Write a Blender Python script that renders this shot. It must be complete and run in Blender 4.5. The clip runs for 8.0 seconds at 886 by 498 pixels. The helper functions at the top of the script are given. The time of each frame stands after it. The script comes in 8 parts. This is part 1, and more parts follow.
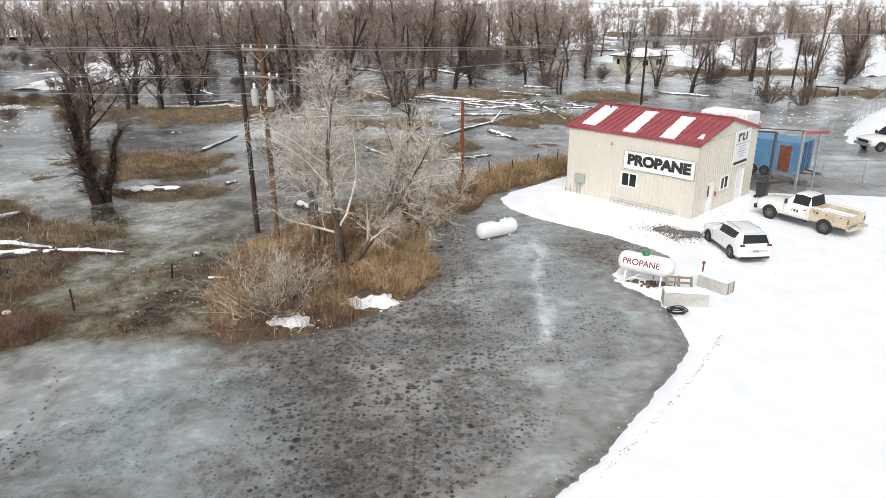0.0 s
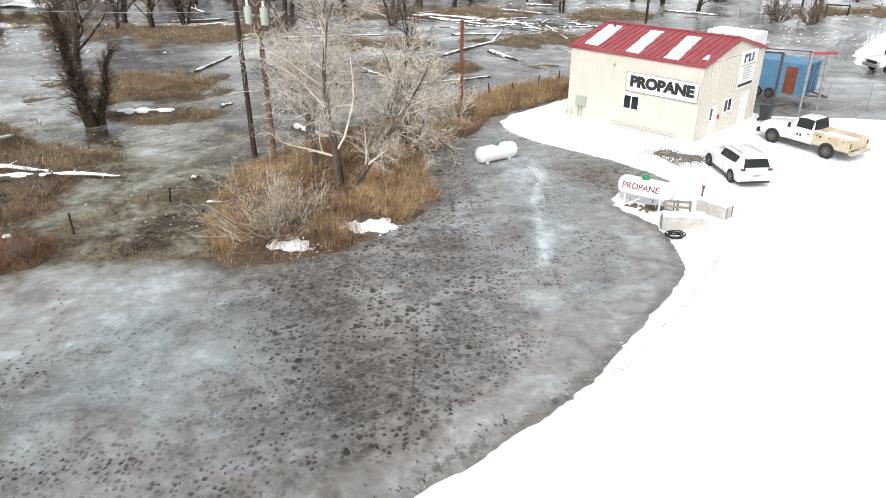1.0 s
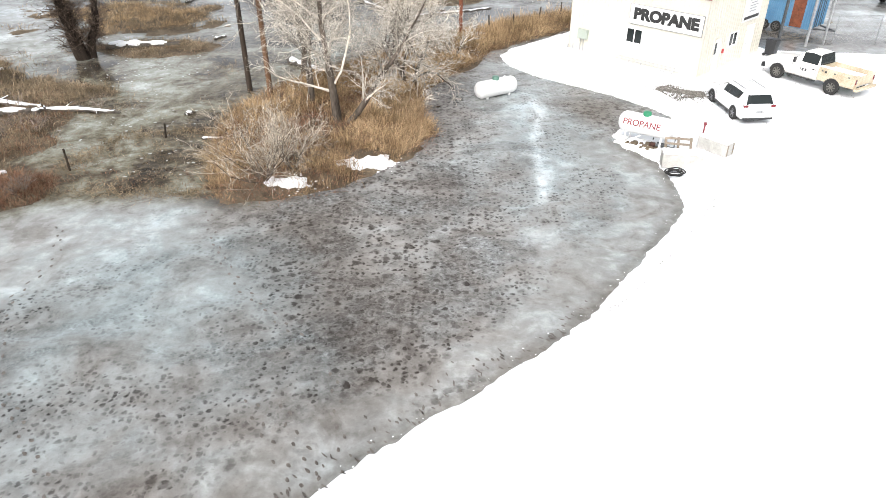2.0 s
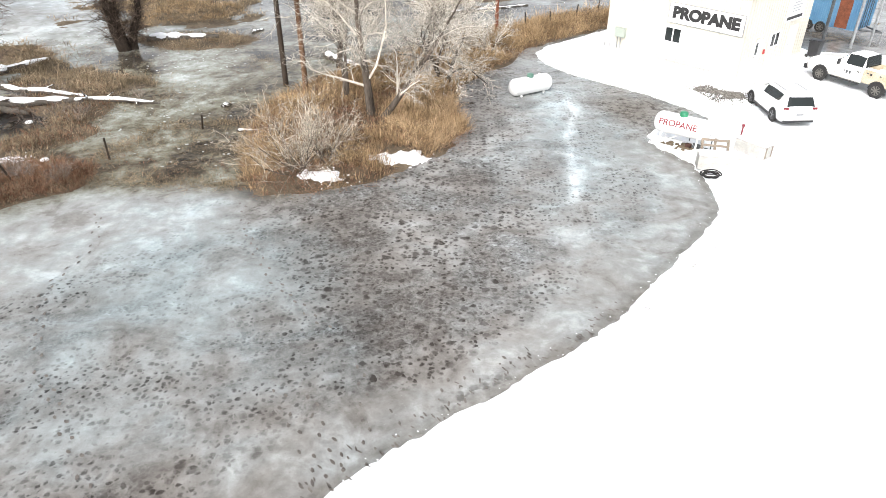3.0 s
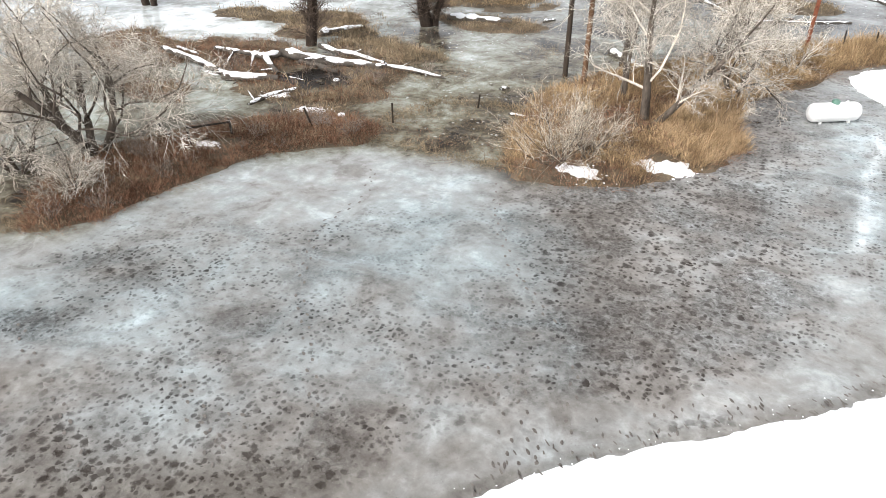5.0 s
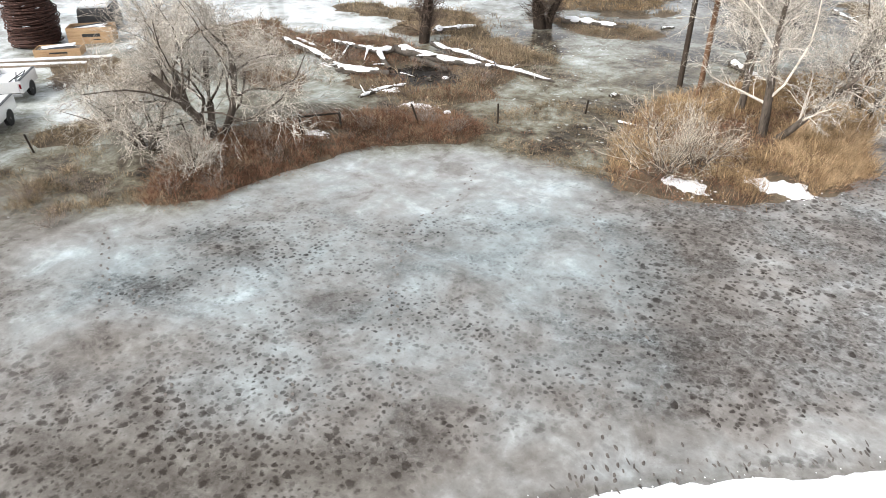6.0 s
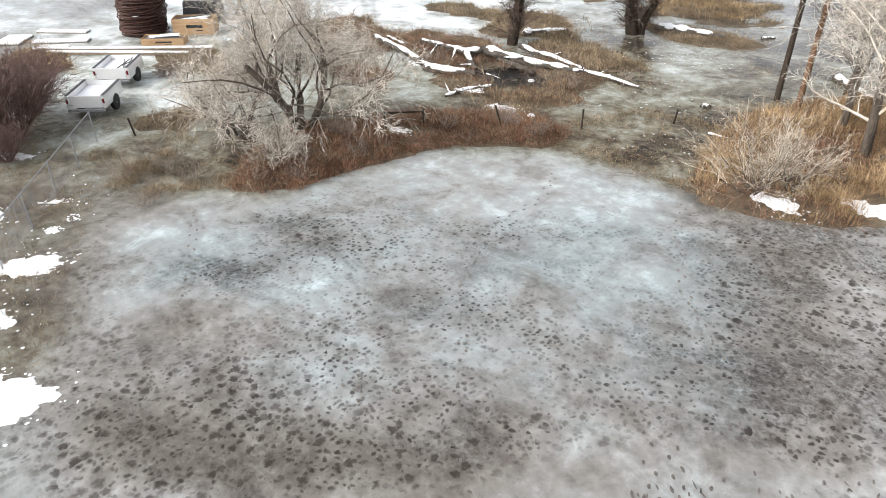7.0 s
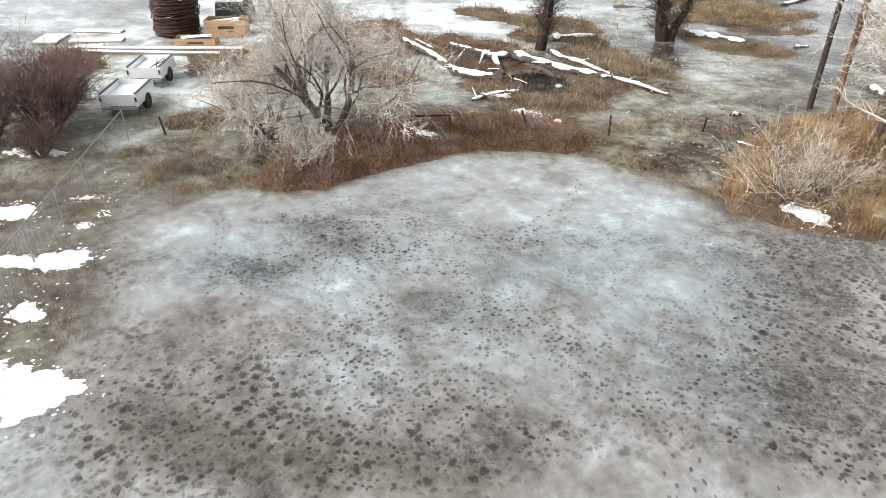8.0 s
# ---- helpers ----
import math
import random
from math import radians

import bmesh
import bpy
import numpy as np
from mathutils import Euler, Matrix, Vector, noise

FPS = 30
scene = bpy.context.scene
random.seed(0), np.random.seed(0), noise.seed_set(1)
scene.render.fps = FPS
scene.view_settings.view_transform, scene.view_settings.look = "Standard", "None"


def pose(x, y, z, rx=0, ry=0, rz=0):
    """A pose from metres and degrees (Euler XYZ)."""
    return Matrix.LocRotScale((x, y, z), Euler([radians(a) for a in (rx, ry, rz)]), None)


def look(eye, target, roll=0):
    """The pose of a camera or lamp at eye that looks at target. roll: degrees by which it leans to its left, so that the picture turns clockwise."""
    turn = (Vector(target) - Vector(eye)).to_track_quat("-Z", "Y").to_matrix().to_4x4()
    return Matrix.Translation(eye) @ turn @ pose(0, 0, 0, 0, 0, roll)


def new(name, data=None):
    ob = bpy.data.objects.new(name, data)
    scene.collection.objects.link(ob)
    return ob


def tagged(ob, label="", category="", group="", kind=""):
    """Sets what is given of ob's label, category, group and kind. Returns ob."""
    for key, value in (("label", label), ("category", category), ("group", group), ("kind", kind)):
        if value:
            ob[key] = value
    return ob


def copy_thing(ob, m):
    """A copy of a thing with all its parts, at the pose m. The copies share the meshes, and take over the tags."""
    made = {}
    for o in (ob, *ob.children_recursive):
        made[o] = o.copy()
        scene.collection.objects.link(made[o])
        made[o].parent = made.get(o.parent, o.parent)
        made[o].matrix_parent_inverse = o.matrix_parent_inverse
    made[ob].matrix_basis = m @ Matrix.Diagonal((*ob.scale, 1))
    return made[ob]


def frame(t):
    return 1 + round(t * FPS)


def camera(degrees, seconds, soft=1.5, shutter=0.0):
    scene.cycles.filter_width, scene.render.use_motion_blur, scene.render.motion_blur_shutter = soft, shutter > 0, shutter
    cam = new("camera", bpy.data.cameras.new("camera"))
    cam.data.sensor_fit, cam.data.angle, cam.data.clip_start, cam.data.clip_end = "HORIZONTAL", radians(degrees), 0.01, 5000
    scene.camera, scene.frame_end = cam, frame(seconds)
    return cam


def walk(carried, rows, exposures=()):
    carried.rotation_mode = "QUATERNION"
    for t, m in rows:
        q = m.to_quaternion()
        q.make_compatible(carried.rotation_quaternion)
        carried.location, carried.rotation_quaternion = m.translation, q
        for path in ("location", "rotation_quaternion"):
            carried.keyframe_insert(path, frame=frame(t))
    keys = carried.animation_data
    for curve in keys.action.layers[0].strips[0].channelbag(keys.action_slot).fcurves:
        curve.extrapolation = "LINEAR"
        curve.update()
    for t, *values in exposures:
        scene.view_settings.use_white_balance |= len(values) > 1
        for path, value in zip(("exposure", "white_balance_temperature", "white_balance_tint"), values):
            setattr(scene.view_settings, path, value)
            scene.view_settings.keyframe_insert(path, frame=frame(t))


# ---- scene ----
import functools

# Camera: a drone hovering 13 m up, tilting down and then panning to its left.
cam = camera(65.6, 8.0, soft=0.35)
PATH = [
    (0.0, pose(0, 0, 13, 69.82, 0.19, -0.07)),
    (0.5, pose(0, 0, 13, 66.66, 0.14, -0.11)),
    (1.0, pose(0, 0, 13, 63.51, 0.11, -0.14)),
    (1.5, pose(0, 0, 13, 60.34, 0.04, -0.16)),
    (1.7, pose(0, 0, 13, 59.01, -0.00, -0.18)),
    (2.5, pose(0, 0, 13, 58.05, -0.08, -0.20)),
    (2.8, pose(0, 0, 13, 58.10, -0.10, 0.28)),
    (3.0, pose(0, 0, 13, 57.99, -0.06, 2.72)),
    (3.5, pose(0, 0, 13, 57.80, -0.09, 9.71)),
    (4.0, pose(0, 0, 13, 57.60, -0.12, 15.77)),
    (4.5, pose(0, 0, 13, 57.42, -0.08, 21.24)),
    (4.7, pose(0, 0, 13, 57.45, -0.07, 23.28)),
    (5.8, pose(0, 0, 13, 57.55, -0.00, 33.50)),
    (6.0, pose(0, 0, 13, 57.55, 0.02, 35.38)),
    (6.5, pose(0, 0, 13, 57.59, 0.08, 39.74)),
    (7.0, pose(0, 0, 13, 57.64, 0.07, 42.66)),
    (7.5, pose(0, 0, 13, 57.77, -0.00, 43.60)),
    (8.0, pose(0, 0, 13, 57.95, -0.01, 45.01)),
]
walk(cam, PATH, exposures=[(0.0, 0.27), (0.8, 0.52), (1.6, 0.81), (3.0, 1.04), (4.5, 0.98), (8.0, 0.97)])

# ---- light: a bright overcast winter sky ----
world = bpy.data.worlds.new("overcast")
scene.world = world
world.use_nodes = True
wn = world.node_tree.nodes
sky = wn.new("ShaderNodeTexSky")
sky.sky_type, sky.sun_disc = "NISHITA", False
sky.sun_elevation, sky.sun_rotation = radians(40), radians(200)
sky.dust_density, sky.air_density = 3.0, 1.0
grey = wn.new("ShaderNodeHueSaturation")
grey.inputs["Saturation"].default_value = 0.22
world.node_tree.links.new(sky.outputs[0], grey.inputs["Color"])
world.node_tree.links.new(grey.outputs[0], wn["Background"].inputs[0])
wn["Background"].inputs[1].default_value = 0.15
sun = new("sun", bpy.data.lights.new("sun", "SUN"))
sun.data.energy, sun.data.angle, sun.data.color = 1.2, radians(25), (1.0, 0.97, 0.93)
sun.matrix_world = look((-20, -55, 60), (0, 0, 0))

# ---- materials ----
def node(tree, kind, **values):
    n = tree.nodes.new(kind)
    for key, value in values.items():
        n.inputs[key.replace("_", " ")].default_value = value
    return n


def fresh(name):
    m = bpy.data.materials.new(name)
    m.use_nodes = True
    return m, m.node_tree, m.node_tree.nodes["Principled BSDF"]


def ramp(tree, source, stops):
    r = tree.nodes.new("ShaderNodeValToRGB")
    e = r.color_ramp.elements
    while len(e) < len(stops):
        e.new(0.5)
    for el, (p, c) in zip(e, stops):
        el.position, el.color = p, (*c, 1) if len(c) == 3 else c
    tree.links.new(source, r.inputs[0])
    return r.outputs[0]


def grains(tree, scale, detail=5.0, rough=0.6, stretch=None, distort=0.0):
    geo = tree.nodes.new("ShaderNodeNewGeometry")
    src = geo.outputs["Position"]
    if stretch:
        m = tree.nodes.new("ShaderNodeMapping")
        m.inputs["Scale"].default_value = stretch
        tree.links.new(src, m.inputs[0])
        src = m.outputs[0]
    n = node(tree, "ShaderNodeTexNoise", Scale=scale, Detail=detail, Roughness=rough, Distortion=distort)
    tree.links.new(src, n.inputs["Vector"])
    return n.outputs["Fac"]


def mixed(tree, fac, a, b, mode="MIX"):
    m = tree.nodes.new("ShaderNodeMix")
    m.data_type, m.blend_type = "RGBA", mode
    for sock, val in ((m.inputs[0], fac), (m.inputs[6], a), (m.inputs[7], b)):
        if hasattr(val, "is_linked"):
            tree.links.new(val, sock)
        elif isinstance(val, (int, float)):
            sock.default_value = val
        else:
            sock.default_value = (*val, 1)
    return m.outputs[2]


def calc(tree, op, a, b=0.0, clamp=False):
    m = tree.nodes.new("ShaderNodeMath")
    m.operation, m.use_clamp = op, clamp
    for sock, val in ((m.inputs[0], a), (m.inputs[1], b)):
        if hasattr(val, "is_linked"):
            tree.links.new(val, sock)
        else:
            sock.default_value = val
    return m.outputs[0]


def relief(tree, bsdf, height, strength, distance=0.02):
    b = node(tree, "ShaderNodeBump", Strength=strength, Distance=distance)
    tree.links.new(height, b.inputs["Height"])
    tree.links.new(b.outputs[0], bsdf.inputs["Normal"])


def surface(name, c1, c2, scale=3.0, fine=40.0, rough=0.7, metal=0.0, bump=0.15, dirt=None, stretch=None, island=0.0, contrast=(0.35, 0.65), coat=0.0):
    """Two colours over a broad and a fine grain, with an optional dirt colour in patches and variation piece by piece."""
    m, t, b = fresh(name)
    broad = grains(t, scale, stretch=stretch)
    fineg = grains(t, fine, 3.0, stretch=stretch)
    col = ramp(t, broad, [(contrast[0], c1), (contrast[1], c2)])
    col = mixed(t, 0.35, col, ramp(t, fineg, [(0.3, [x * 0.72 for x in c1]), (0.7, [min(1, x * 1.18) for x in c2])]))
    if dirt:
        col = mixed(t, ramp(t, grains(t, scale * 0.6, 8.0, 0.7), [(0.52, (0, 0, 0)), (0.75, (1, 1, 1))]), col, dirt)
    if island:
        geo = t.nodes.new("ShaderNodeNewGeometry")
        hsv = t.nodes.new("ShaderNodeHueSaturation")
        t.links.new(col, hsv.inputs["Color"])
        t.links.new(calc(t, "ADD", calc(t, "MULTIPLY", geo.outputs["Random Per Island"], 2 * island), 1 - island), hsv.inputs["Value"])
        col = hsv.outputs[0]
    t.links.new(col, b.inputs["Base Color"])
    b.inputs["Roughness"].default_value, b.inputs["Metallic"].default_value = rough, metal
    b.inputs["Coat Weight"].default_value = coat
    b.inputs["Specular IOR Level"].default_value = 0.5 if rough < 0.85 else 0.12
    if bump:
        relief(t, b, fineg, bump)
    return m


def snow_material():
    m, t, b = fresh("snow")
    col = ramp(t, grains(t, 0.8), [(0.3, (0.80, 0.82, 0.85)), (0.7, (0.90, 0.91, 0.92))])
    t.links.new(col, b.inputs["Base Color"])
    b.inputs["Roughness"].default_value = 0.65
    relief(t, b, grains(t, 9.0, 6.0), 0.25, 0.05)
    return m


def ice_material():
    """Milky refrozen flood water over grass: pale clouds, murky patches of drowned grass, melt spots, frost veins."""
    m, t, b = fresh("ice")

    def attribute(key):
        a = t.nodes.new("ShaderNodeAttribute")
        a.attribute_name = key
        return a.outputs["Fac"]

    def centred(value, gain):
        return calc(t, "MULTIPLY", calc(t, "SUBTRACT", value, 0.5), gain)

    def plus(*terms):
        total = terms[0]
        for term in terms[1:]:
            total = calc(t, "ADD", total, term)
        return total

    frost, mud, crowd, cool, wet, marsh = (attribute(k) for k in ("frost", "mud", "spots", "cool", "wet", "marsh"))
    broad = grains(t, 0.16, 6.0, 0.6, distort=0.6)
    cloud = grains(t, 0.55, 7.0, 0.62, distort=0.7)
    wisp = grains(t, 1.9, 6.0, 0.62, distort=0.25)
    fine = grains(t, 7.0, 6.0, 0.72)
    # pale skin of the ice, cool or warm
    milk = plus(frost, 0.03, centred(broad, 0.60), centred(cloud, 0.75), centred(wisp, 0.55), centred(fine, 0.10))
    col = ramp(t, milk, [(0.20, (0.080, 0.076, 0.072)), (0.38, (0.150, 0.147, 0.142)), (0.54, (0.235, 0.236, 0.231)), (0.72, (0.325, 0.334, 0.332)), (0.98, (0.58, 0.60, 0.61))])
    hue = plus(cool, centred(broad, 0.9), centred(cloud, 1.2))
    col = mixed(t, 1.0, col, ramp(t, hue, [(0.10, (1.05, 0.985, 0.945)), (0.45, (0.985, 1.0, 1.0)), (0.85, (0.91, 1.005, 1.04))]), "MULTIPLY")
    # olive and brown slush of the shallow marsh, near-black where pools carry painted reflections
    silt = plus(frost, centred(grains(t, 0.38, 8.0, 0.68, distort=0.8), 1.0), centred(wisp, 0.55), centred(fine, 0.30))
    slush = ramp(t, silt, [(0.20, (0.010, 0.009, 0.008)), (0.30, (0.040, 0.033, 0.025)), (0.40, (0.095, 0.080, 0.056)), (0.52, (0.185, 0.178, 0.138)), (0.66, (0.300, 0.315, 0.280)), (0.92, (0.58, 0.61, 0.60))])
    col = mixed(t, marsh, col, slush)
    silted = ramp(t, plus(centred(cloud, 0.9), calc(t, "MULTIPLY", wisp, 1.0)), [(0.25, (0.060, 0.051, 0.042)), (0.55, (0.140, 0.128, 0.111)), (0.85, (0.255, 0.245, 0.220))])
    col = mixed(t, calc(t, "MULTIPLY", mud, 0.85), col, silted)
    # murky patches where drowned grass shows, broken up into blades and clots
    reach = plus(calc(t, "MULTIPLY", crowd, 0.50), 0.15, centred(grains(t, 0.30, 6.0, 0.62, stretch=(0.8, 1.3, 1.0), distort=0.8), 1.5), centred(cloud, 0.45))
    reach = ramp(t, reach, [(0.36, (0, 0, 0)), (0.64, (1, 1, 1))])
    clots = ramp(t, plus(calc(t, "MULTIPLY", grains(t, 3.4, 6.0, 0.74, distort=1.0), 0.65), calc(t, "MULTIPLY", grains(t, 8.5, 4.0, 0.7), 0.35)), [(0.38, (0.10, 0.10, 0.10)), (0.62, (1, 1, 1))])
    murk = calc(t, "MULTIPLY", calc(t, "MULTIPLY", reach, clots), 0.95)
    # melt spots over single tussocks, each of its own size and strength
    geo = t.nodes.new("ShaderNodeNewGeometry")
    wob = t.nodes.new("ShaderNodeVectorMath")
    wob.operation = "MULTIPLY_ADD"
    nz = node(t, "ShaderNodeTexNoise", Scale=3.2, Detail=5.0)
    t.links.new(geo.outputs["Position"], nz.inputs["Vector"])
    t.links.new(nz.outputs["Color"], wob.inputs[0])
    wob.inputs[1].default_value = (0.26, 0.26, 0.0)
    t.links.new(geo.outputs["Position"], wob.inputs[2])
    ragged = centred(grains(t, 9.0, 4.0, 0.7), 0.75)
    spots = None
    for size, soft_, low, high, amount in ((2.9, 3.4, 0.08, 0.60, 1.0), (5.6, 3.2, 0.0, 0.62, 1.0)):
        vor = node(t, "ShaderNodeTexVoronoi", Scale=size, Randomness=1.0)
        vor.voronoi_dimensions = "2D"
        t.links.new(wob.outputs[0], vor.inputs["Vector"])
        keep = node(t, "ShaderNodeSeparateColor")
        t.links.new(vor.outputs["Color"], keep.inputs[0])
        radius = plus(calc(t, "MULTIPLY", keep.outputs[0], high - low), low)
        s = calc(t, "MULTIPLY", calc(t, "SUBTRACT", radius, plus(vor.outputs["Distance"], ragged)), soft_, True)
        s = calc(t, "MULTIPLY", s, plus(calc(t, "MULTIPLY", keep.outputs[1], 0.35), 0.65))
        zone = plus(crowd, calc(t, "MULTIPLY", calc(t, "SUBTRACT", mud, cool), 0.45) if size < 3 else 0.0, centred(grains(t, 0.20 + 0.05 * size, 5.0, 0.65, distort=0.5), 1.1))
        zone = ramp(t, zone, [(0.20, (0.0, 0.0, 0.0)), (0.60, (1, 1, 1))])
        s = calc(t, "MULTIPLY", calc(t, "MULTIPLY", s, zone), amount, True)
        spots = s if spots is None else calc(t, "MAXIMUM", spots, s)
    grit = ramp(t, fine, [(0.34, (0.78, 0.78, 0.78)), (0.52, (1, 1, 1))])
    dark = calc(t, "MULTIPLY", calc(t, "MAXIMUM", murk, calc(t, "MULTIPLY", spots, grit)), calc(t, "SUBTRACT", 1.0, calc(t, "MULTIPLY", marsh, 0.8)), True)
    col = mixed(t, calc(t, "MULTIPLY", dark, 0.98), col, ramp(t, cool, [(0.2, (0.028, 0.022, 0.018)), (0.7, (0.022, 0.023, 0.023))]))
    # specks of frost and grit
    col = mixed(t, ramp(t, grains(t, 14.0, 4.0, 0.75), [(0.62, (0, 0, 0)), (0.74, (0.28, 0.28, 0.28))]), col, (0.52, 0.53, 0.53))
    col = mixed(t, ramp(t, grains(t, 19.0, 4.0, 0.8), [(0.58, (0, 0, 0)), (0.70, (0.32, 0.32, 0.32))]), col, (0.035, 0.03, 0.027))
    t.links.new(col, b.inputs["Base Color"])
    rough = ramp(t, cloud, [(0.38, (0.24, 0.24, 0.24)), (0.60, (0.55, 0.55, 0.55))])
    # a film of melt water makes the flood glossier in places
    t.links.new(mixed(t, wet, rough, (0.09, 0.09, 0.09)), b.inputs["Roughness"])
    b.inputs["IOR"].default_value = 1.31
    t.links.new(calc(t, "ADD", calc(t, "MULTIPLY", wet, 0.42), 0.16), b.inputs["Specular IOR Level"])
    relief(t, b, calc(t, "ADD", grains(t, 5.0, 8.0, 0.7), calc(t, "MULTIPLY", dark, -0.6)), 0.22, 0.03)
    return m


def paint(name, c, rough=0.35, coat=0.3, grime=None):
    return surface(name, [x * 0.94 for x in c], c, scale=1.5, fine=60.0, rough=rough, bump=0.03, coat=coat, dirt=grime)


def clear_glass(name, tint=(0.03, 0.035, 0.04)):
    m, t, b = fresh(name)
    b.inputs["Base Color"].default_value = (*tint, 1)
    b.inputs["Roughness"].default_value, b.inputs["IOR"].default_value = 0.08, 1.4
    return m


SNOW = snow_material()
ICE = ice_material()
SOIL = surface("wet_straw_soil", (0.055, 0.043, 0.031), (0.19, 0.15, 0.105), scale=0.9, fine=9.0, rough=0.9, bump=0.6, dirt=(0.03, 0.025, 0.02))
STRAW = surface("dry_grass", (0.150, 0.092, 0.046), (0.52, 0.375, 0.220), scale=0.8, fine=6.0, rough=0.9, bump=0.0, island=0.6)
PALESTRAW = surface("pale_dry_grass", (0.26, 0.165, 0.085), (0.66, 0.49, 0.31), scale=0.8, fine=6.0, rough=0.9, bump=0.0, island=0.6)
RUSTGRASS = surface("rust_brown_brush", (0.085, 0.042, 0.027), (0.32, 0.182, 0.115), scale=0.9, fine=6.0, rough=0.9, bump=0.0, island=0.65)
DULLGRASS = surface("dull_marsh_grass", (0.115, 0.086, 0.053), (0.39, 0.305, 0.205), scale=0.6, fine=6.0, rough=0.9, bump=0.0, island=0.6)
BARK = surface("dark_bark", (0.014, 0.010, 0.008), (0.075, 0.058, 0.046), scale=2.0, fine=14.0, rough=0.95, bump=0.8, stretch=(1, 1, 0.25))
BARKGREY = surface("grey_bark", (0.030, 0.024, 0.019), (0.17, 0.14, 0.115), scale=2.5, fine=16.0, rough=0.95, bump=1.0, stretch=(1, 1, 0.25))
TWIGPALE = surface("frosted_twig", (0.215, 0.183, 0.148), (0.72, 0.665, 0.585), scale=0.7, fine=8.0, rough=0.9, bump=0.0, island=0.6)
TWIGSHRUB = surface("grey_shrub_twig", (0.19, 0.155, 0.115), (0.60, 0.53, 0.44), scale=1.5, fine=9.0, rough=0.9, bump=0.0, island=0.6)
TWIGBROWN = surface("brown_twig", (0.095, 0.074, 0.060), (0.34, 0.28, 0.235), scale=0.4, fine=8.0, rough=0.9, bump=0.0, island=0.6)
DARKTWIG = surface("dark_brown_twig", (0.045, 0.033, 0.026), (0.19, 0.142, 0.112), scale=0.3, fine=8.0, rough=0.95, bump=0.0, island=0.6)
TWIGRED = surface("red_willow_twig", (0.085, 0.052, 0.046), (0.21, 0.145, 0.128), scale=0.5, fine=8.0, rough=0.9, bump=0.0, island=0.35)
LOGWOOD = surface("weathered_log", (0.037, 0.031, 0.027), (0.148, 0.130, 0.111), scale=3.0, fine=25.0, rough=0.9, bump=0.5)
POLEDARK = surface("creosote_pole", (0.018, 0.015, 0.013), (0.063, 0.048, 0.037), scale=2.5, fine=30.0, rough=0.85, bump=0.3, stretch=(1, 1, 0.1))
POLEBROWN = surface("brown_pole", (0.055, 0.030, 0.018), (0.19, 0.11, 0.065), scale=2.5, fine=30.0, rough=0.9, bump=0.3, stretch=(1, 1, 0.1))
RUST = surface("rusty_steel", (0.10, 0.03, 0.015), (0.30, 0.10, 0.05), scale=4.0, fine=40.0, rough=0.8, metal=0.3, bump=0.3)
DARKRUST = surface("dark_rusty_wire", (0.022, 0.012, 0.01), (0.10, 0.045, 0.032), scale=4.0, fine=40.0, rough=0.8, metal=0.3, bump=0.2)
BEIGE = surface("cream_sheet_metal", (0.56, 0.53, 0.46), (0.62, 0.59, 0.52), scale=0.8, fine=20.0, rough=0.5, bump=0.04, dirt=(0.53, 0.495, 0.42))
REDROOF = surface("red_sheet_metal", (0.27, 0.050, 0.060), (0.35, 0.080, 0.088), scale=1.2, fine=30.0, rough=0.4, bump=0.05, dirt=(0.36, 0.14, 0.14))
WHITE = paint("white_paint", (0.82, 0.82, 0.81), 0.4)
SIGNWHITE = paint("white_sign_board", (0.80, 0.80, 0.80), 0.45)
BLACK = surface("black_lettering", (0.012, 0.012, 0.012), (0.03, 0.03, 0.03), rough=0.5, bump=0.02)
REDPAINT = paint("red_paint", (0.42, 0.04, 0.04), 0.5)
MAROON = paint("faded_maroon_paint", (0.20, 0.018, 0.028), 0.5)
GREENPAINT = paint("green_cap", (0.02, 0.21, 0.10), 0.4)
DULLGREEN = paint("dull_green_cap", (0.10, 0.21, 0.16), 0.5)
METERGREY = paint("grey_green_box", (0.36, 0.40, 0.35), 0.5)
GALV = surface("galvanised_steel", (0.28, 0.29, 0.30), (0.45, 0.46, 0.47), scale=5.0, fine=60.0, rough=0.45, metal=0.7, bump=0.05)
DARKSTEEL = surface("dark_steel", (0.04, 0.045, 0.05), (0.10, 0.105, 0.11), scale=4.0, fine=50.0, rough=0.5, metal=0.4, bump=0.05)
BLUE = surface("blue_corrugated_steel", (0.07, 0.19, 0.33), (0.13, 0.28, 0.43), scale=1.5, fine=30.0, rough=0.55, bump=0.05, dirt=(0.16, 0.22, 0.27))
CONCRETE = surface("concrete", (0.36, 0.35, 0.33), (0.52, 0.51, 0.48), scale=3.0, fine=40.0, rough=0.9, bump=0.3, dirt=(0.30, 0.29, 0.27))
PALEWOOD = surface("pale_wood", (0.36, 0.22, 0.115), (0.52, 0.35, 0.20), scale=3.0, fine=30.0, rough=0.8, bump=0.15, stretch=(0.3, 0.3, 3))
GREYWOOD = surface("grey_wood", (0.16, 0.13, 0.10), (0.30, 0.25, 0.20), scale=3.0, fine=30.0, rough=0.9, bump=0.3)
RUBBER = surface("rubber", (0.010, 0.010, 0.010), (0.028, 0.027, 0.026), scale=8.0, fine=60.0, rough=0.8, bump=0.1)
BLACKPLASTIC = surface("black_plastic", (0.014, 0.014, 0.015), (0.03, 0.03, 0.032), rough=0.45, bump=0.03)
ALLOY = surface("alloy_wheel", (0.14, 0.14, 0.145), (0.30, 0.30, 0.31), rough=0.35, metal=0.8, bump=0.0)
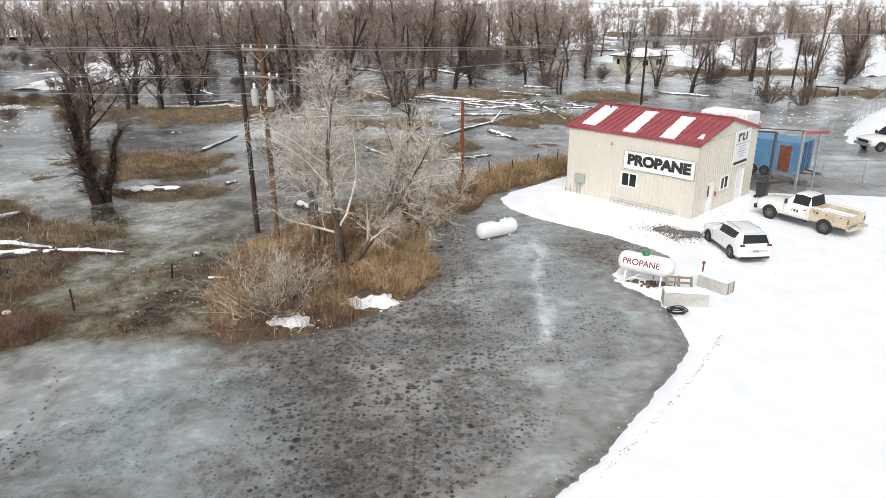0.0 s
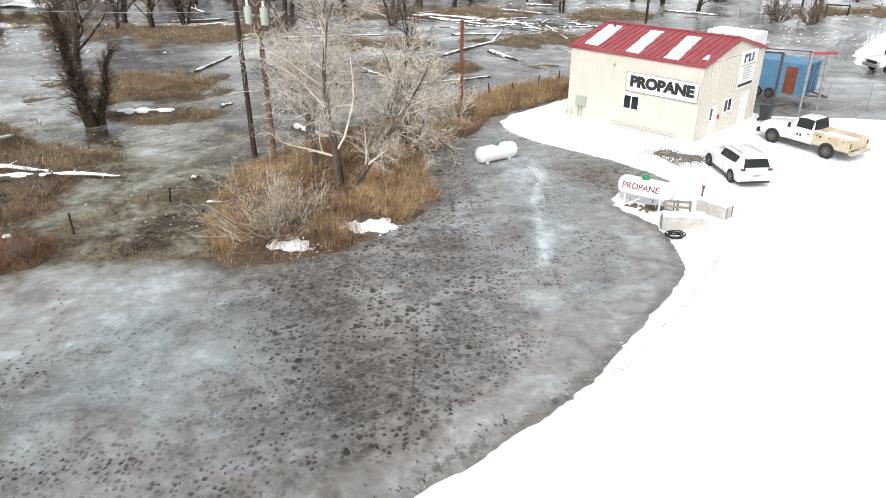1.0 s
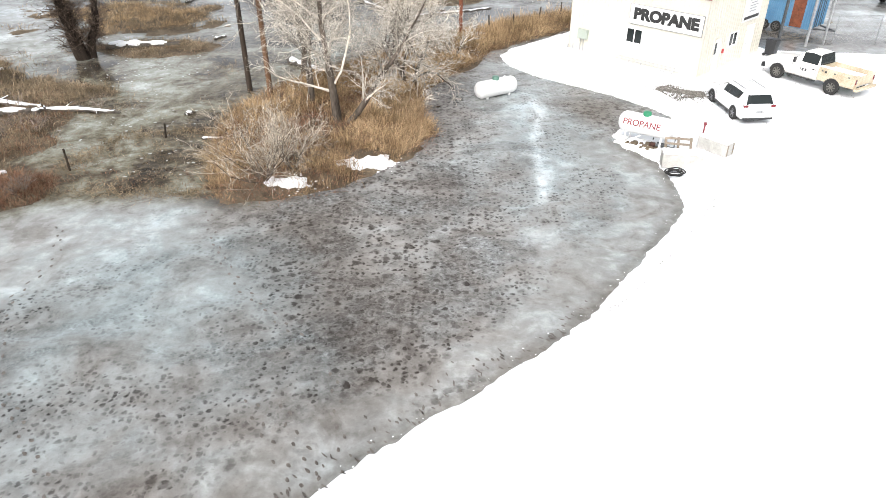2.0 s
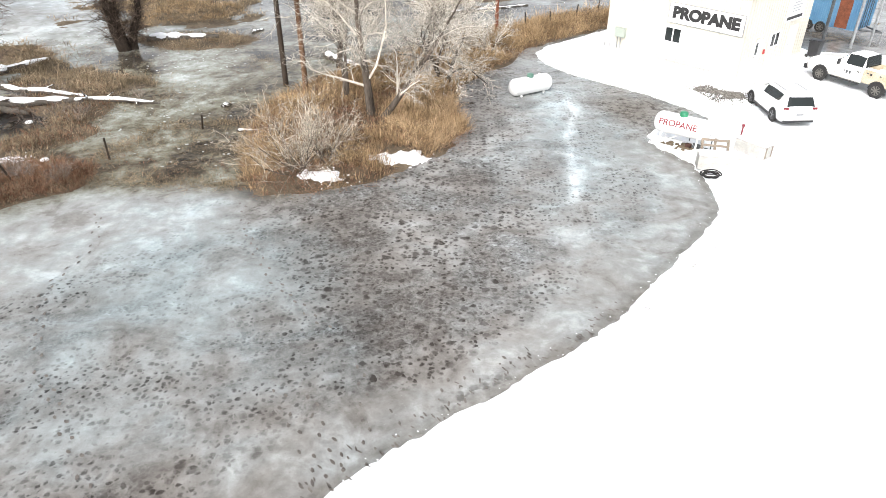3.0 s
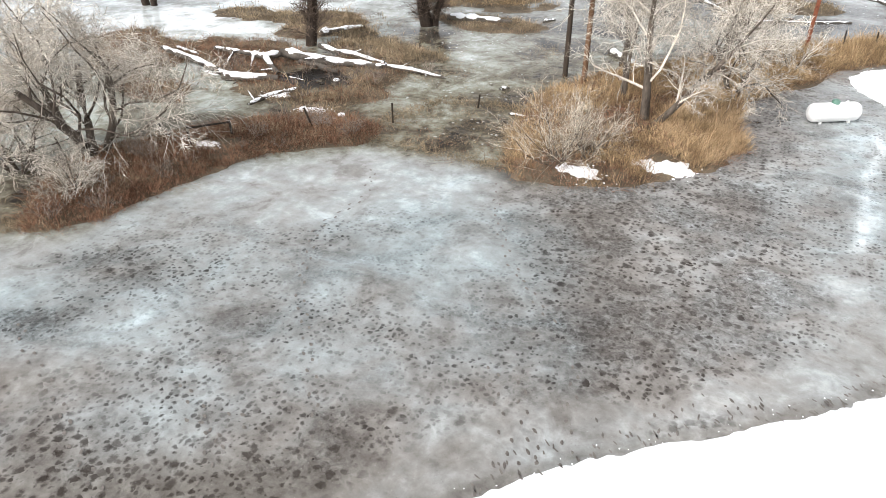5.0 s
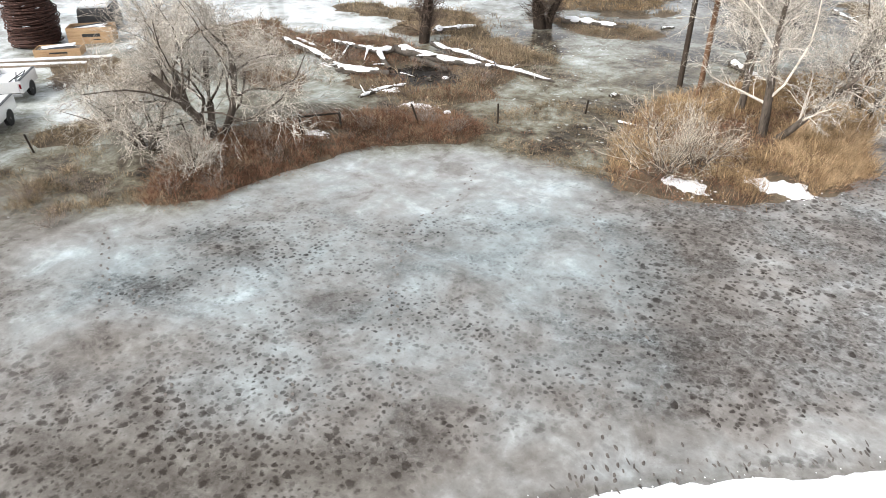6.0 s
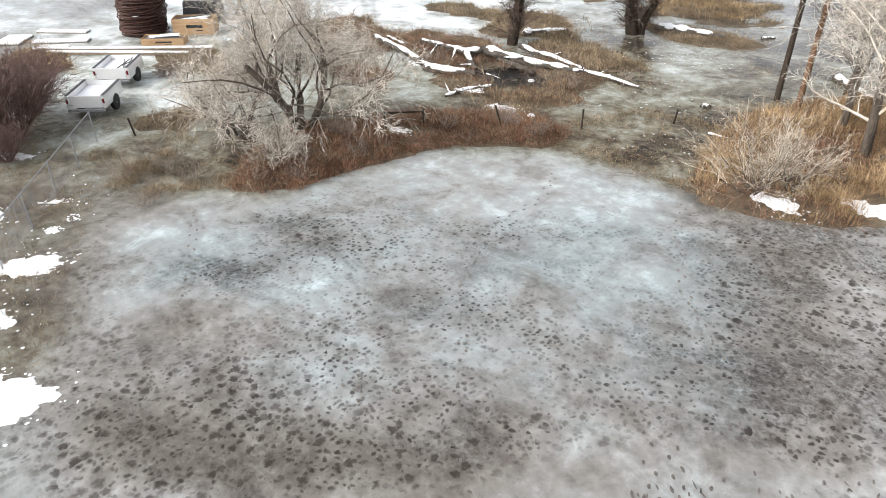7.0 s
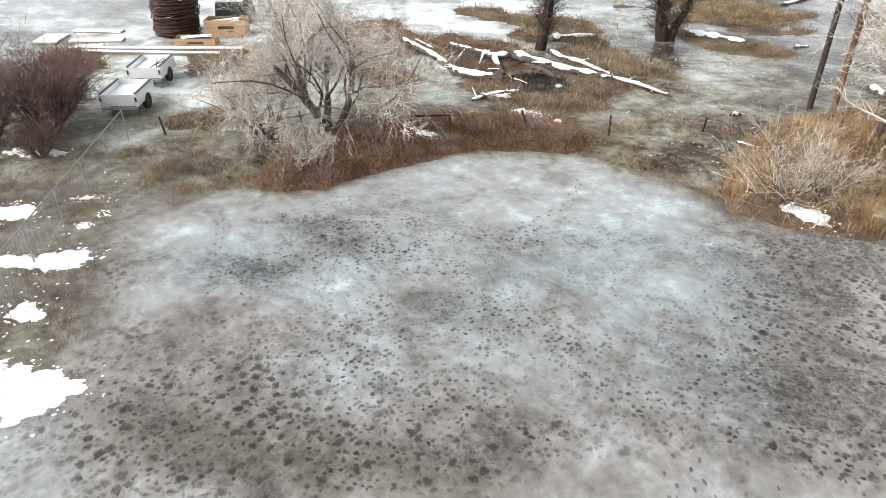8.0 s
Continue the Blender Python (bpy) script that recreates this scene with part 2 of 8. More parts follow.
STEELRIM = surface("dirty_steel_rim", (0.08, 0.075, 0.068), (0.20, 0.19, 0.17), rough=0.5, metal=0.4, bump=0.05)
CARWHITE = paint("white_car_paint", (0.80, 0.80, 0.80), 0.25, 0.8)
TRUCKWHITE = paint("muddy_white_truck_paint", (0.78, 0.765, 0.73), 0.35, 0.4, grime=(0.58, 0.50, 0.38))
TRUCKTAN = surface("mud_splashed_truck_body", (0.34, 0.265, 0.165), (0.62, 0.55, 0.43), scale=1.3, fine=18.0, rough=0.55, bump=0.05, dirt=(0.33, 0.24, 0.13))
GLASS = clear_glass("dark_glass", (0.016, 0.020, 0.020))
REDLAMP = paint("red_lamp_lens", (0.16, 0.008, 0.014), 0.2, 0.8)
CLEARLAMP = paint("clear_lamp_lens", (0.62, 0.62, 0.60), 0.15, 0.8)
GRAVEL = surface("gravel", (0.08, 0.075, 0.068), (0.28, 0.26, 0.235), scale=6.0, fine=30.0, rough=0.95, bump=0.3, island=0.5)
PALEICE = surface("pale_ice", (0.30, 0.32, 0.31), (0.50, 0.52, 0.52), scale=2.0, fine=20.0, rough=0.4, bump=0.1)
FARTWIG = surface("distant_twigs", (0.12, 0.092, 0.078), (0.38, 0.31, 0.265), scale=0.05, fine=3.0, rough=0.95, bump=0.0, island=0.5)

# ---- geometry tools ----
def from_arrays(name, verts, faces, material, parent=None, smooth=False):
    me = bpy.data.meshes.new(name)
    verts = np.asarray(verts, dtype=np.float32)
    faces = np.asarray(faces, dtype=np.int32)
    k = faces.shape[1]
    me.vertices.add(len(verts))
    me.vertices.foreach_set("co", verts.ravel())
    me.loops.add(faces.size)
    me.loops.foreach_set("vertex_index", faces.ravel())
    me.polygons.add(len(faces))
    me.polygons.foreach_set("loop_start", np.arange(0, faces.size, k, dtype=np.int32))
    me.polygons.foreach_set("use_smooth", np.full(len(faces), smooth))
    me.update(calc_edges=True)
    me.materials.append(material)
    ob = new(name, me)
    if parent:
        ob.parent = parent
    return ob


def part(name, bm, material, parent=None, label="", smooth=False):
    """Links a bmesh as one mesh object, under a thing or a part."""
    me = bpy.data.meshes.new(name)
    bm.normal_update()
    bm.to_mesh(me)
    bm.free()
    me.materials.append(material)
    if smooth:
        me.polygons.foreach_set("use_smooth", [True] * len(me.polygons))
        me.set_sharp_from_angle(angle=radians(40))
    ob = new(name, me)
    if parent:
        ob.parent = parent
    return tagged(ob, label)


def thing(name, m, label, category, group="", kind=""):
    """An empty at the base of a thing, to hold its parts."""
    ob = new(name)
    ob.matrix_basis = m
    ob.empty_display_size = 0.2
    return tagged(ob, label, category, group, kind)


def box(bm, lo, hi, bevel=0.0, m=None):
    lo, hi = Vector(lo), Vector(hi)
    r = bmesh.ops.create_cube(bm, size=1.0, matrix=Matrix.Translation((lo + hi) / 2) @ Matrix.Diagonal((*(hi - lo), 1)))
    vs = r["verts"]
    if bevel:
        es = list({e for v in vs for e in v.link_edges})
        out = bmesh.ops.bevel(bm, geom=es, offset=bevel, segments=2, affect="EDGES", profile=0.6)
        vs = list({v for f in out["faces"] for v in f.verts} | {v for v in vs if v.is_valid})
    if m is not None:
        bmesh.ops.transform(bm, matrix=m, verts=vs)
    return bm


def boxes(*pairs, bevel=0.0):
    bm = bmesh.new()
    for lo, hi in pairs:
        box(bm, lo, hi, bevel)
    return bm


def rod(bm, a, b, r0, r1=None, n=8, caps=True):
    a, b = Vector(a), Vector(b)
    d = b - a
    q = d.to_track_quat("Z", "Y").to_matrix().to_4x4()
    bmesh.ops.create_cone(bm, cap_ends=caps, segments=n, radius1=r0, radius2=r0 if r1 is None else r1, depth=d.length, matrix=Matrix.Translation((a + b) / 2) @ q)
    return bm


def rods(*ends, r=0.03, n=8):
    bm = bmesh.new()
    for a, b in ends:
        rod(bm, a, b, r, r, n)
    return bm


def lathe(bm, profile, n=24, m=None):
    """Turns a profile of (radius, height) about z."""
    rings = [[bm.verts.new((r * math.cos(2 * math.pi * i / n), r * math.sin(2 * math.pi * i / n), z)) for i in range(n)] for r, z in profile]
    for a, b in zip(rings, rings[1:]):
        for i in range(n):
            bm.faces.new((a[i], a[(i + 1) % n], b[(i + 1) % n], b[i]))
    bm.faces.new(list(reversed(rings[0])))
    bm.faces.new(rings[-1])
    if m is not None:
        bmesh.ops.transform(bm, matrix=m, verts=[v for ring in rings for v in ring])
    return bm


def prism(bm, outline, x0, x1, taper=None):
    """A side outline of (y, z), drawn out along x. taper(y, z) gives a factor on x."""
    sides = []
    for x in (x0, x1):
        sides.append([bm.verts.new((x * (taper(y, z) if taper else 1.0), y, z)) for y, z in outline])
    a, b = sides
    n = len(outline)
    for i in range(n):
        bm.faces.new((a[i], b[i], b[(i + 1) % n], a[(i + 1) % n]))
    bm.faces.new(list(reversed(a)))
    bm.faces.new(b)
    bmesh.ops.recalc_face_normals(bm, faces=bm.faces[:])
    return bm


def letters(name, text, size, material, m, parent, bold=0.0, depth=0.012, width=None, label=""):
    cu = bpy.data.curves.new(name, "FONT")
    cu.body, cu.size, cu.offset, cu.extrude = text, size, bold, depth
    cu.align_x, cu.align_y = "CENTER", "CENTER"
    tmp = bpy.data.objects.new(name, cu)
    scene.collection.objects.link(tmp)
    dg = bpy.context.evaluated_depsgraph_get()
    me = bpy.data.meshes.new_from_object(tmp.evaluated_get(dg))
    bpy.data.objects.remove(tmp)
    bpy.data.curves.remove(cu)
    if width:
        xs = [v.co.x for v in me.vertices]
        me.transform(Matrix.Diagonal((width / (max(xs) - min(xs)), 1, 1, 1)))
    me.materials.clear()
    me.materials.append(material)
    ob = new(name, me)
    ob.parent = parent
    ob.matrix_basis = m
    return tagged(ob, label)


def tubes(lines, sides):
    """Vertices and quads of tapered tubes: lines is a list of (points, radii)."""
    vs, fs, base = [], [], 0
    groups = {}
    for p, r in lines:
        groups.setdefault(len(p), []).append((p, r))
    ang = np.arange(sides) * 2 * np.pi / sides
    for k, items in groups.items():
        P = np.array([i[0] for i in items], dtype=float)
        R = np.array([i[1] for i in items], dtype=float)
        T = np.gradient(P, axis=1)
        T /= np.linalg.norm(T, axis=2, keepdims=True) + 1e-9
        ref = np.where(np.abs(T[..., 2:3]) > 0.9, np.array([1.0, 0, 0]), np.array([0, 0, 1.0]))
        U = np.cross(T, ref)
        U /= np.linalg.norm(U, axis=2, keepdims=True) + 1e-9
        W = np.cross(T, U)
        ring = P[:, :, None, :] + R[:, :, None, None] * (np.cos(ang)[None, None, :, None] * U[:, :, None, :] + np.sin(ang)[None, None, :, None] * W[:, :, None, :])
        n = len(items)
        vs.append(ring.reshape(-1, 3))
        i = np.arange(n)[:, None, None] * k * sides
        j = np.arange(k - 1)[None, :, None] * sides
        s = np.arange(sides)[None, None, :]
        s2 = (s + 1) % sides
        a = base + i + j + s
        b = base + i + j + s2
        fs.append(np.stack([a, b, b + sides, a + sides], -1).reshape(-1, 4))
        base += n * k * sides
    return np.concatenate(vs), np.concatenate(fs)


def spikes(lines):
    """Vertices and triangles of thin twigs, each a three-sided taper to a point."""
    P = np.array([l[0] for l in lines], float)
    r = np.array([l[1][0] for l in lines], float)[:, None] * 1.15
    d = P[:, 1] - P[:, 0]
    d /= np.linalg.norm(d, axis=1, keepdims=True) + 1e-9
    u = np.cross(d, np.where(np.abs(d[:, 2:3]) > 0.9, np.array([1.0, 0, 0]), np.array([0, 0, 1.0])))
    u /= np.linalg.norm(u, axis=1, keepdims=True) + 1e-9
    w = np.cross(d, u)
    v = np.stack([P[:, 0] + r * u, P[:, 0] + r * (-0.5 * u + 0.866 * w), P[:, 0] + r * (-0.5 * u - 0.866 * w), P[:, 1]], 1).reshape(-1, 3)
    b = np.arange(len(P))[:, None] * 4
    return v, np.concatenate([b + np.array([[0, 1, 3]]), b + np.array([[1, 2, 3]]), b + np.array([[2, 0, 3]])], 1).reshape(-1, 3)


def split(f):
    """Quads as triangles."""
    f = np.asarray(f)
    return f if f.shape[1] == 3 else np.concatenate([f[:, [0, 1, 2]], f[:, [0, 2, 3]]])


def inside(poly, X, Y):
    """Signed distance to a polygon, in metres, positive inside."""
    poly = np.asarray(poly, dtype=float)
    d = np.full(X.shape, 1e9)
    ins = np.zeros(X.shape, bool)
    for (x1, y1), (x2, y2) in zip(poly, np.roll(poly, -1, axis=0)):
        ex, ey = x2 - x1, y2 - y1
        s = np.clip(((X - x1) * ex + (Y - y1) * ey) / (ex * ex + ey * ey + 1e-12), 0, 1)
        d = np.minimum(d, np.hypot(X - x1 - s * ex, Y - y1 - s * ey))
        cross = (y1 > Y) != (y2 > Y)
        with np.errstate(divide="ignore", invalid="ignore"):
            ins ^= cross & (X < (x2 - x1) * (Y - y1) / (y2 - y1 + 1e-12) + x1)
    return np.where(ins, d, -d)


@functools.lru_cache(maxsize=None)
def noise_tables(seed, octaves):
    rng = np.random.RandomState(seed)
    return [rng.rand(256, 256) for _ in range(octaves)]


def waves(X, Y, scale, seed, octaves=4):
    """Cheap value noise on arrays, about -1 to 1."""
    out = np.zeros(X.shape)
    amp, tot = 1.0, 0.0
    for o in range(octaves):
        tab = noise_tables(seed, octaves)[o]
        ca, sa = math.cos(0.7 * o + seed), math.sin(0.7 * o + seed)
        u, v = (X * ca - Y * sa) * scale + 37.3 * o, (X * sa + Y * ca) * scale + 11.7 * o
        iu, iv = np.floor(u).astype(int), np.floor(v).astype(int)
        fu, fv = u - iu, v - iv
        fu, fv = fu * fu * (3 - 2 * fu), fv * fv * (3 - 2 * fv)
        a, b = tab[iu % 256, iv % 256], tab[(iu + 1) % 256, iv % 256]
        c, d = tab[iu % 256, (iv + 1) % 256], tab[(iu + 1) % 256, (iv + 1) % 256]
        out += amp * ((a * (1 - fu) + b * fu) * (1 - fv) + (c * (1 - fu) + d * fu) * fv - 0.5) * 2
        tot += amp
        amp, scale = amp * 0.5, scale * 2.03
    return out / tot


def graded(lo, hi, core_lo, core_hi, step, growth=1.08):
    """Grid lines, even in the core and ever wider outside it."""
    mid = list(np.arange(core_lo, core_hi + 1e-6, step))
    d, x = step, core_hi
    while x < hi:
        d *= growth
        x += d
        mid.append(min(x, hi))
    d, x = step, core_lo
    left = []
    while x > lo:
        d *= growth
        x -= d
        left.append(max(x, lo))
    return np.array(left[::-1] + mid)


def sheet(name, xs, ys, height, material, keep=None, smooth=True):
    X, Y = np.meshgrid(xs, ys)
    Z = height(X, Y)
    nx, ny = len(xs), len(ys)
    idx = np.arange(nx * ny).reshape(ny, nx)
    f = np.stack([idx[:-1, :-1], idx[:-1, 1:], idx[1:, 1:], idx[1:, :-1]], -1).reshape(-1, 4)
    if keep is not None:
        k = keep(X, Y).ravel()
        f = f[k[f].any(axis=1)]
        used, f = np.unique(f, return_inverse=True)
        f = f.reshape(-1, 4)
        v = np.stack([X, Y, Z], -1).reshape(-1, 3)[used]
    else:
        v = np.stack([X, Y, Z], -1).reshape(-1, 3)
    return from_arrays(name, v, f, material, smooth=smooth), v

# ---- the ground, the frozen flood and the snow ----
SNOW_PAD = [(9.6, 51.7), (7.2, 49.2), (4.8, 47), (3.9, 45), (4.3, 42.9), (6.1, 40.6), (8.2, 38.8), (9.8, 37.2), (11.3, 35.4), (12, 34.1), (11.6, 33.1), (9.1, 32.6), (8.4, 31.7),
            (8.6, 30.3), (9.2, 29.4), (9.8, 28.4), (9.9, 26.9), (9.8, 25), (9.7, 24.1), (9, 22.9), (7.8, 21.3), (6.3, 19.3), (5, 17.5), (3.7, 16.1), (2.1, 14.6), (0.6, 13.4),
            (-0.6, 12.5), (-2, 11.3), (-3, 10.2), (-4, 9.2), (-6.5, 5.5), (-9, -1), (-14, -30), (60, -30), (70, 30), (44, 44), (30, 45.5), (22.5, 46.5), (17, 53), (13, 54)]
ISLAND = [(2.6, 44.1), (0.7, 41.1), (-0.8, 38.5), (-1, 35.7), (-0.6, 33.2), (-0.3, 31.7), (-1.1, 29.6), (-2.1, 28.4), (-3.2, 27.2), (-4.3, 25.8), (-5.6, 25.2), (-6.9, 24.7), (-8.6, 24.4),
          (-9.5, 25.3), (-10.3, 28), (-11, 31), (-10.8, 35), (-9, 39), (-5, 44), (-1, 48), (4, 52.5), (10.5, 56.5), (12, 54.5), (8.4, 51), (5, 48), (3.2, 46)]
BANK = [(-16.2, 24.6), (-17.8, 23.8), (-19.5, 21.9), (-20.5, 19.6), (-20.8, 17.9), (-21.2, 16.3), (-21.4, 14.6), (-22.3, 13), (-23.2, 12.6), (-25, 14), (-26.5, 16.5), (-26.2, 19), (-24.6, 22), (-22, 25.5), (-19, 27.2), (-16.5, 26.6)]
LEFT_BANK = [(-27.5, 8.9), (-26, 8), (-24.4, 7.1), (-22.4, 5.9), (-20.4, 4.8), (-18.5, 3.8), (-17.6, 3), (-17.2, 0), (-20, -6), (-45, -4), (-40, 6), (-34, 9.5), (-30, 9)]
# centre, radii and height of grassy humps in the marsh
HUMPS = [(-24.5, 55, 5, 4, .25), (-27, 80, 6, 5, .25), (-21.5, 37, 4, 2, .12), (-20.5, 30, 2.6, 3, .2), (-24, 32.5, 6, 4, .22), (-29, 33, 5, 4, .2), (-24, 38, 4, 2, .2), (-30, 41, 4, 3, .2),
         (-25, 56, 6, 4, .25), (-9, 98, 9, 5, .3), (5, 96, 9, 5, .25), (22, 96, 7, 5, .25), (-12, 27.2, 3, 0.9, -.02), (-26, 11, 2.2, 0.9, -.06), (-28, 10.8, 1.5, 0.7, -.06), (-48, 14.5, 4, 2, .2),
         (-14.5, 29, 3.5, 1.1, -.02), (-34, 84, 12, 5, .2), (-60, 92, 14, 5, .2), (-33, 42, 5, 2, .2), (-38, 31, 6, 3, .2), (-19.5, 47, 3, 2, .12), (12, 77, 6, 4, .2), (-3, 62, 5, 3, .15),
         (55, 126, 16, 5, .3), (-30, 26, 3, 1.5, .15), (-6, 75, 5, 3, .12), (-39, 21, 5, 2, .15), (-32, 14, 2, 2, .1), (62, 98, 14, 4, .2)]
POND = [(-22, 13), (-26, 8.5), (-24, 6.8), (-20, 4.4), (-17, 2.5), (-16, -25), (-5, -25), (12, 20), (14, 30), (13, 37), (6, 43), (3, 46), (-2, 38), (-1, 31), (-6, 25), (-9, 24.6), (-12, 25), (-16, 24.3), (-20, 20)]


def land(X, Y):
    """Height of the ground; the frozen water lies at 0."""
    wob = waves(X, Y, 0.55, 3) * 0.55 + waves(X, Y, 2.1, 4, 2) * 0.34
    z = np.full(X.shape, -0.32)
    marsh = -0.10 + 0.20 * waves(X, Y, 0.11, 5) + 0.10 * waves(X, Y, 0.5, 6)
    pond = np.clip((inside(POND, X, Y) + 1.5) / 3, 0, 1)
    z = np.maximum(z, marsh * (1 - pond) - 0.32 * pond - 0.04)
    for poly, top, steep in ((ISLAND, 0.42, 0.30), (BANK, 0.38, 0.30), (LEFT_BANK, -0.03, 0.03)):
        z = np.maximum(z, np.clip((inside(poly, X, Y) + wob * (1 if top > 0.1 else 2.6)) * steep, -0.3, top) + (0.06 if top > 0.1 else 0.05) * waves(X, Y, 0.8, 8))
    rough = waves(X, Y, 0.42, 9) * 1.35 + wob * 0.8
    for cx, cy, rx, ry, top in HUMPS:
        q = 1 - np.hypot((X - cx) / rx, (Y - cy) / ry) + 0.75 * rough
        z = np.maximum(z, np.clip(q * min(rx, ry) * 0.10, -0.3, top))
    # open pools that no tussock has filled
    for cx, cy, rx, ry in ((-24.0, 31.5, 3.0, 1.9), (-25.8, 26.3, 3.0, 1.5), (-22.8, 30.4, 1.2, 0.9)):
        q = 1 - np.hypot((X - cx) / rx, (Y - cy) / ry) + 0.5 * wob
        z = np.where(q > 0, np.minimum(z, 0.25 - 1.5 * q), z)
    far = np.clip((np.hypot(X, Y) - 235) / 120, 0, 1)
    rise = np.clip((np.hypot(X, Y) - 420) / 900, 0, 1)
    pad = np.clip(inside(SNOW_PAD, X, Y) * 0.4, 0, 1)
    return z * (1 - pad) * (1 - far) + 0.02 * pad + far * 0.5 + rise * 10


ground, _ = sheet("ground", graded(-3000, 3000, -48, 30, 0.5), graded(-1500, 3500, -4, 66, 0.5), land, SOIL)
tagged(ground, "dark wet soil and dead straw of a flooded marsh", "ground", kind="structure")

# clouds of frost (or, below nought, of murk and painted dark reflections), silt and melt spots in the ice: centre,
# radii, turn, strength
# weak murk at the near left partly puts lens falloff into the colour
FROST = [(-14.7, 21.3, 1.5, .45, 20, .32), (-11.7, 21.5, 1.2, .5, 25, .36), (-12.2, 19.1, .5, .3, 0, .34), (-8.0, 18.4, 1.3, .7, 30, .30), (-23.1, 8.6, 2.2, 1.0, 40, .14), (-18.6, 6.9, 1.8, .8, 40, .13), (-14.7, 18.3, 2.6, 1.4, 35, .20), (-10.2, 13.6, 2.6, 1.0, 30, .16), (-11.6, 8.8, 3.4, .7, 42, .06), (-8.5, 10.2, 5, 2.6, 40, -.04), (-5.2, 11.0, 3, 1.5, 40, .08), (-12.5, 7.4, 4.5, 2.2, 40, -.10), (-16.5, 12.5, 4, 3, 40, -.07), (26, 48.6, 6, 2.4, 10, -.4), (-6.5, 14.5, 3, 2, 30, -.08),
         (-18.5, 20.5, 3.5, 2.6, 0, .16), (-15, 23.4, 5, 1.2, 0, .16), (-21.5, 11.6, 1.6, 1.0, 30, .16), (-48, 24, 14, 16, 0, .50), (-36, 38, 12, 5, 20, .44), (-38, 15, 8, 4, 40, .22), (-32, 16, 3, 2.4, 20, .14),
         (-25.2, 25.4, 1.7, .5, 35, .6), (60, 100, 40, 40, 0, .26), (33, 56, 10, 9, 20, .20), (-60, 75, 16, 8, 0, .35), (10, 125, 30, 16, 0, .18), (-20, 62, 6, 6, 0, .12), (-32, 46, 8, 5, 0, .34), (8.4, 70, 6, 5, 0, .26), (-36, 54, 10, 10, 0, .34), (-17.0, 40, 3.5, 6, 0, .20), (10, 62, 7, 5, 0, .18),
         (4.6, 30, 2.8, 8.0, 0, .15), (2.6, 37, 3.0, 4.0, 0, .10), (-2.5, 15.5, 2.5, 2.5, 0, -.12), (-0.5, 20, 3.0, 3.0, 0, -.06), (3.5, 21.4, 1.0, 2.6, 0, .22), (1.4, 21.0, 0.9, 1.8, 10, .16), (-18.2, 9.6, 1.6, .7, 45, -.26), (-19.6, 12.4, 1.6, .6, 40, -.22), (-16.2, 13.2, 1.8, .8, 20, -.16), (-11.4, 12.5, 2.4, 1.0, 35, -.18), (-13.1, 17.4, 1.6, .7, 30, -.18), (-4.6, 19.5, 1.7, 4.4, 30, -.20), (-1.0, 26, 4, 2.5, 10, -.10), (-10.3, 20.2, 1.4, .6, 30, -.16),
         # murk before the tall trees and in the pool stands in for dark reflections
         (-40, 56, 6, 3, 0, -.2), (-24.0, 31.5, 2.4, 1.7, 40, -.9), (-29.5, 71, 3.5, 6, 0, -.4), (-20.8, 36.5, 1.0, 5.0, 10, -.25), (-21.8, 43.4, 1.4, 2.0, 0, -.45), (-33, 50, 5, 2.5, 0, -.2), (26, 50, 5, 3, 0, -.16), (-30, 64, 8, 4, 0, -.2), (-13, 27, 4, 1.2, 10, -.04)]
MUD = [(8.0, 35.0, 1.6, 3.0, 30, .8), (-13, 4.4, 4.5, 2.0, 25, .95), (-8.6, 7.2, 4.2, 1.6, 40, .8), (-16.4, 6.8, 2.0, .9, 40, .6), (-3.4, 12.8, 2.6, 1.1, 42, .4), (-3.5, 19.5, 2.0, 3.2, 30, .35), (-5.5, 23, 3, 2, 0, .3), (-23, 5.6, 2.4, 1.6, 35, .8),
       (26, 50, 5, 4, 0, .8), (-27, 9.5, 3, 1.8, 0, .6), (-9.2, 15.2, 1.6, .8, 20, .3), (-17.8, 12.6, 1.2, .6, 30, .4), (-24, 3, 6, 3, 0, .6), (-28.5, 6.2, 5, 2.4, 35, .7)]
VEIN = [(5.3, 36.6), (5.1, 34.5), (4.5, 30), (4.2, 25.6), (4.1, 24.6)]


def line_distance(path, X, Y):
    """Distance from a line of points, in metres."""
    d = np.full(X.shape, 1e9)
    for (x1, y1), (x2, y2) in zip(path, path[1:]):
        ex, ey = x2 - x1, y2 - y1
        q = np.clip(((X - x1) * ex + (Y - y1) * ey) / (ex * ex + ey * ey), 0, 1)
        d = np.minimum(d, np.hypot(X - x1 - q * ex, Y - y1 - q * ey))
    return d


def clouds(items, X, Y, seed):
    wx, wy = X + 1.2 * waves(X, Y, 0.45, seed), Y + 1.2 * waves(X, Y, 0.45, seed + 1)
    total = np.zeros(X.shape)
    for cx, cy, rx, ry, turn, s in items:
        wob = min(1.0, 0.5 * min(rx, ry))
        c, q = math.cos(radians(turn)), math.sin(radians(turn))
        dx, dy = X + (wx - X) * wob - cx, Y + (wy - Y) * wob - cy
        total += s * np.exp(-(((dx * c + dy * q) / rx) ** 2 + ((dy * c - dx * q) / ry) ** 2))
    return total


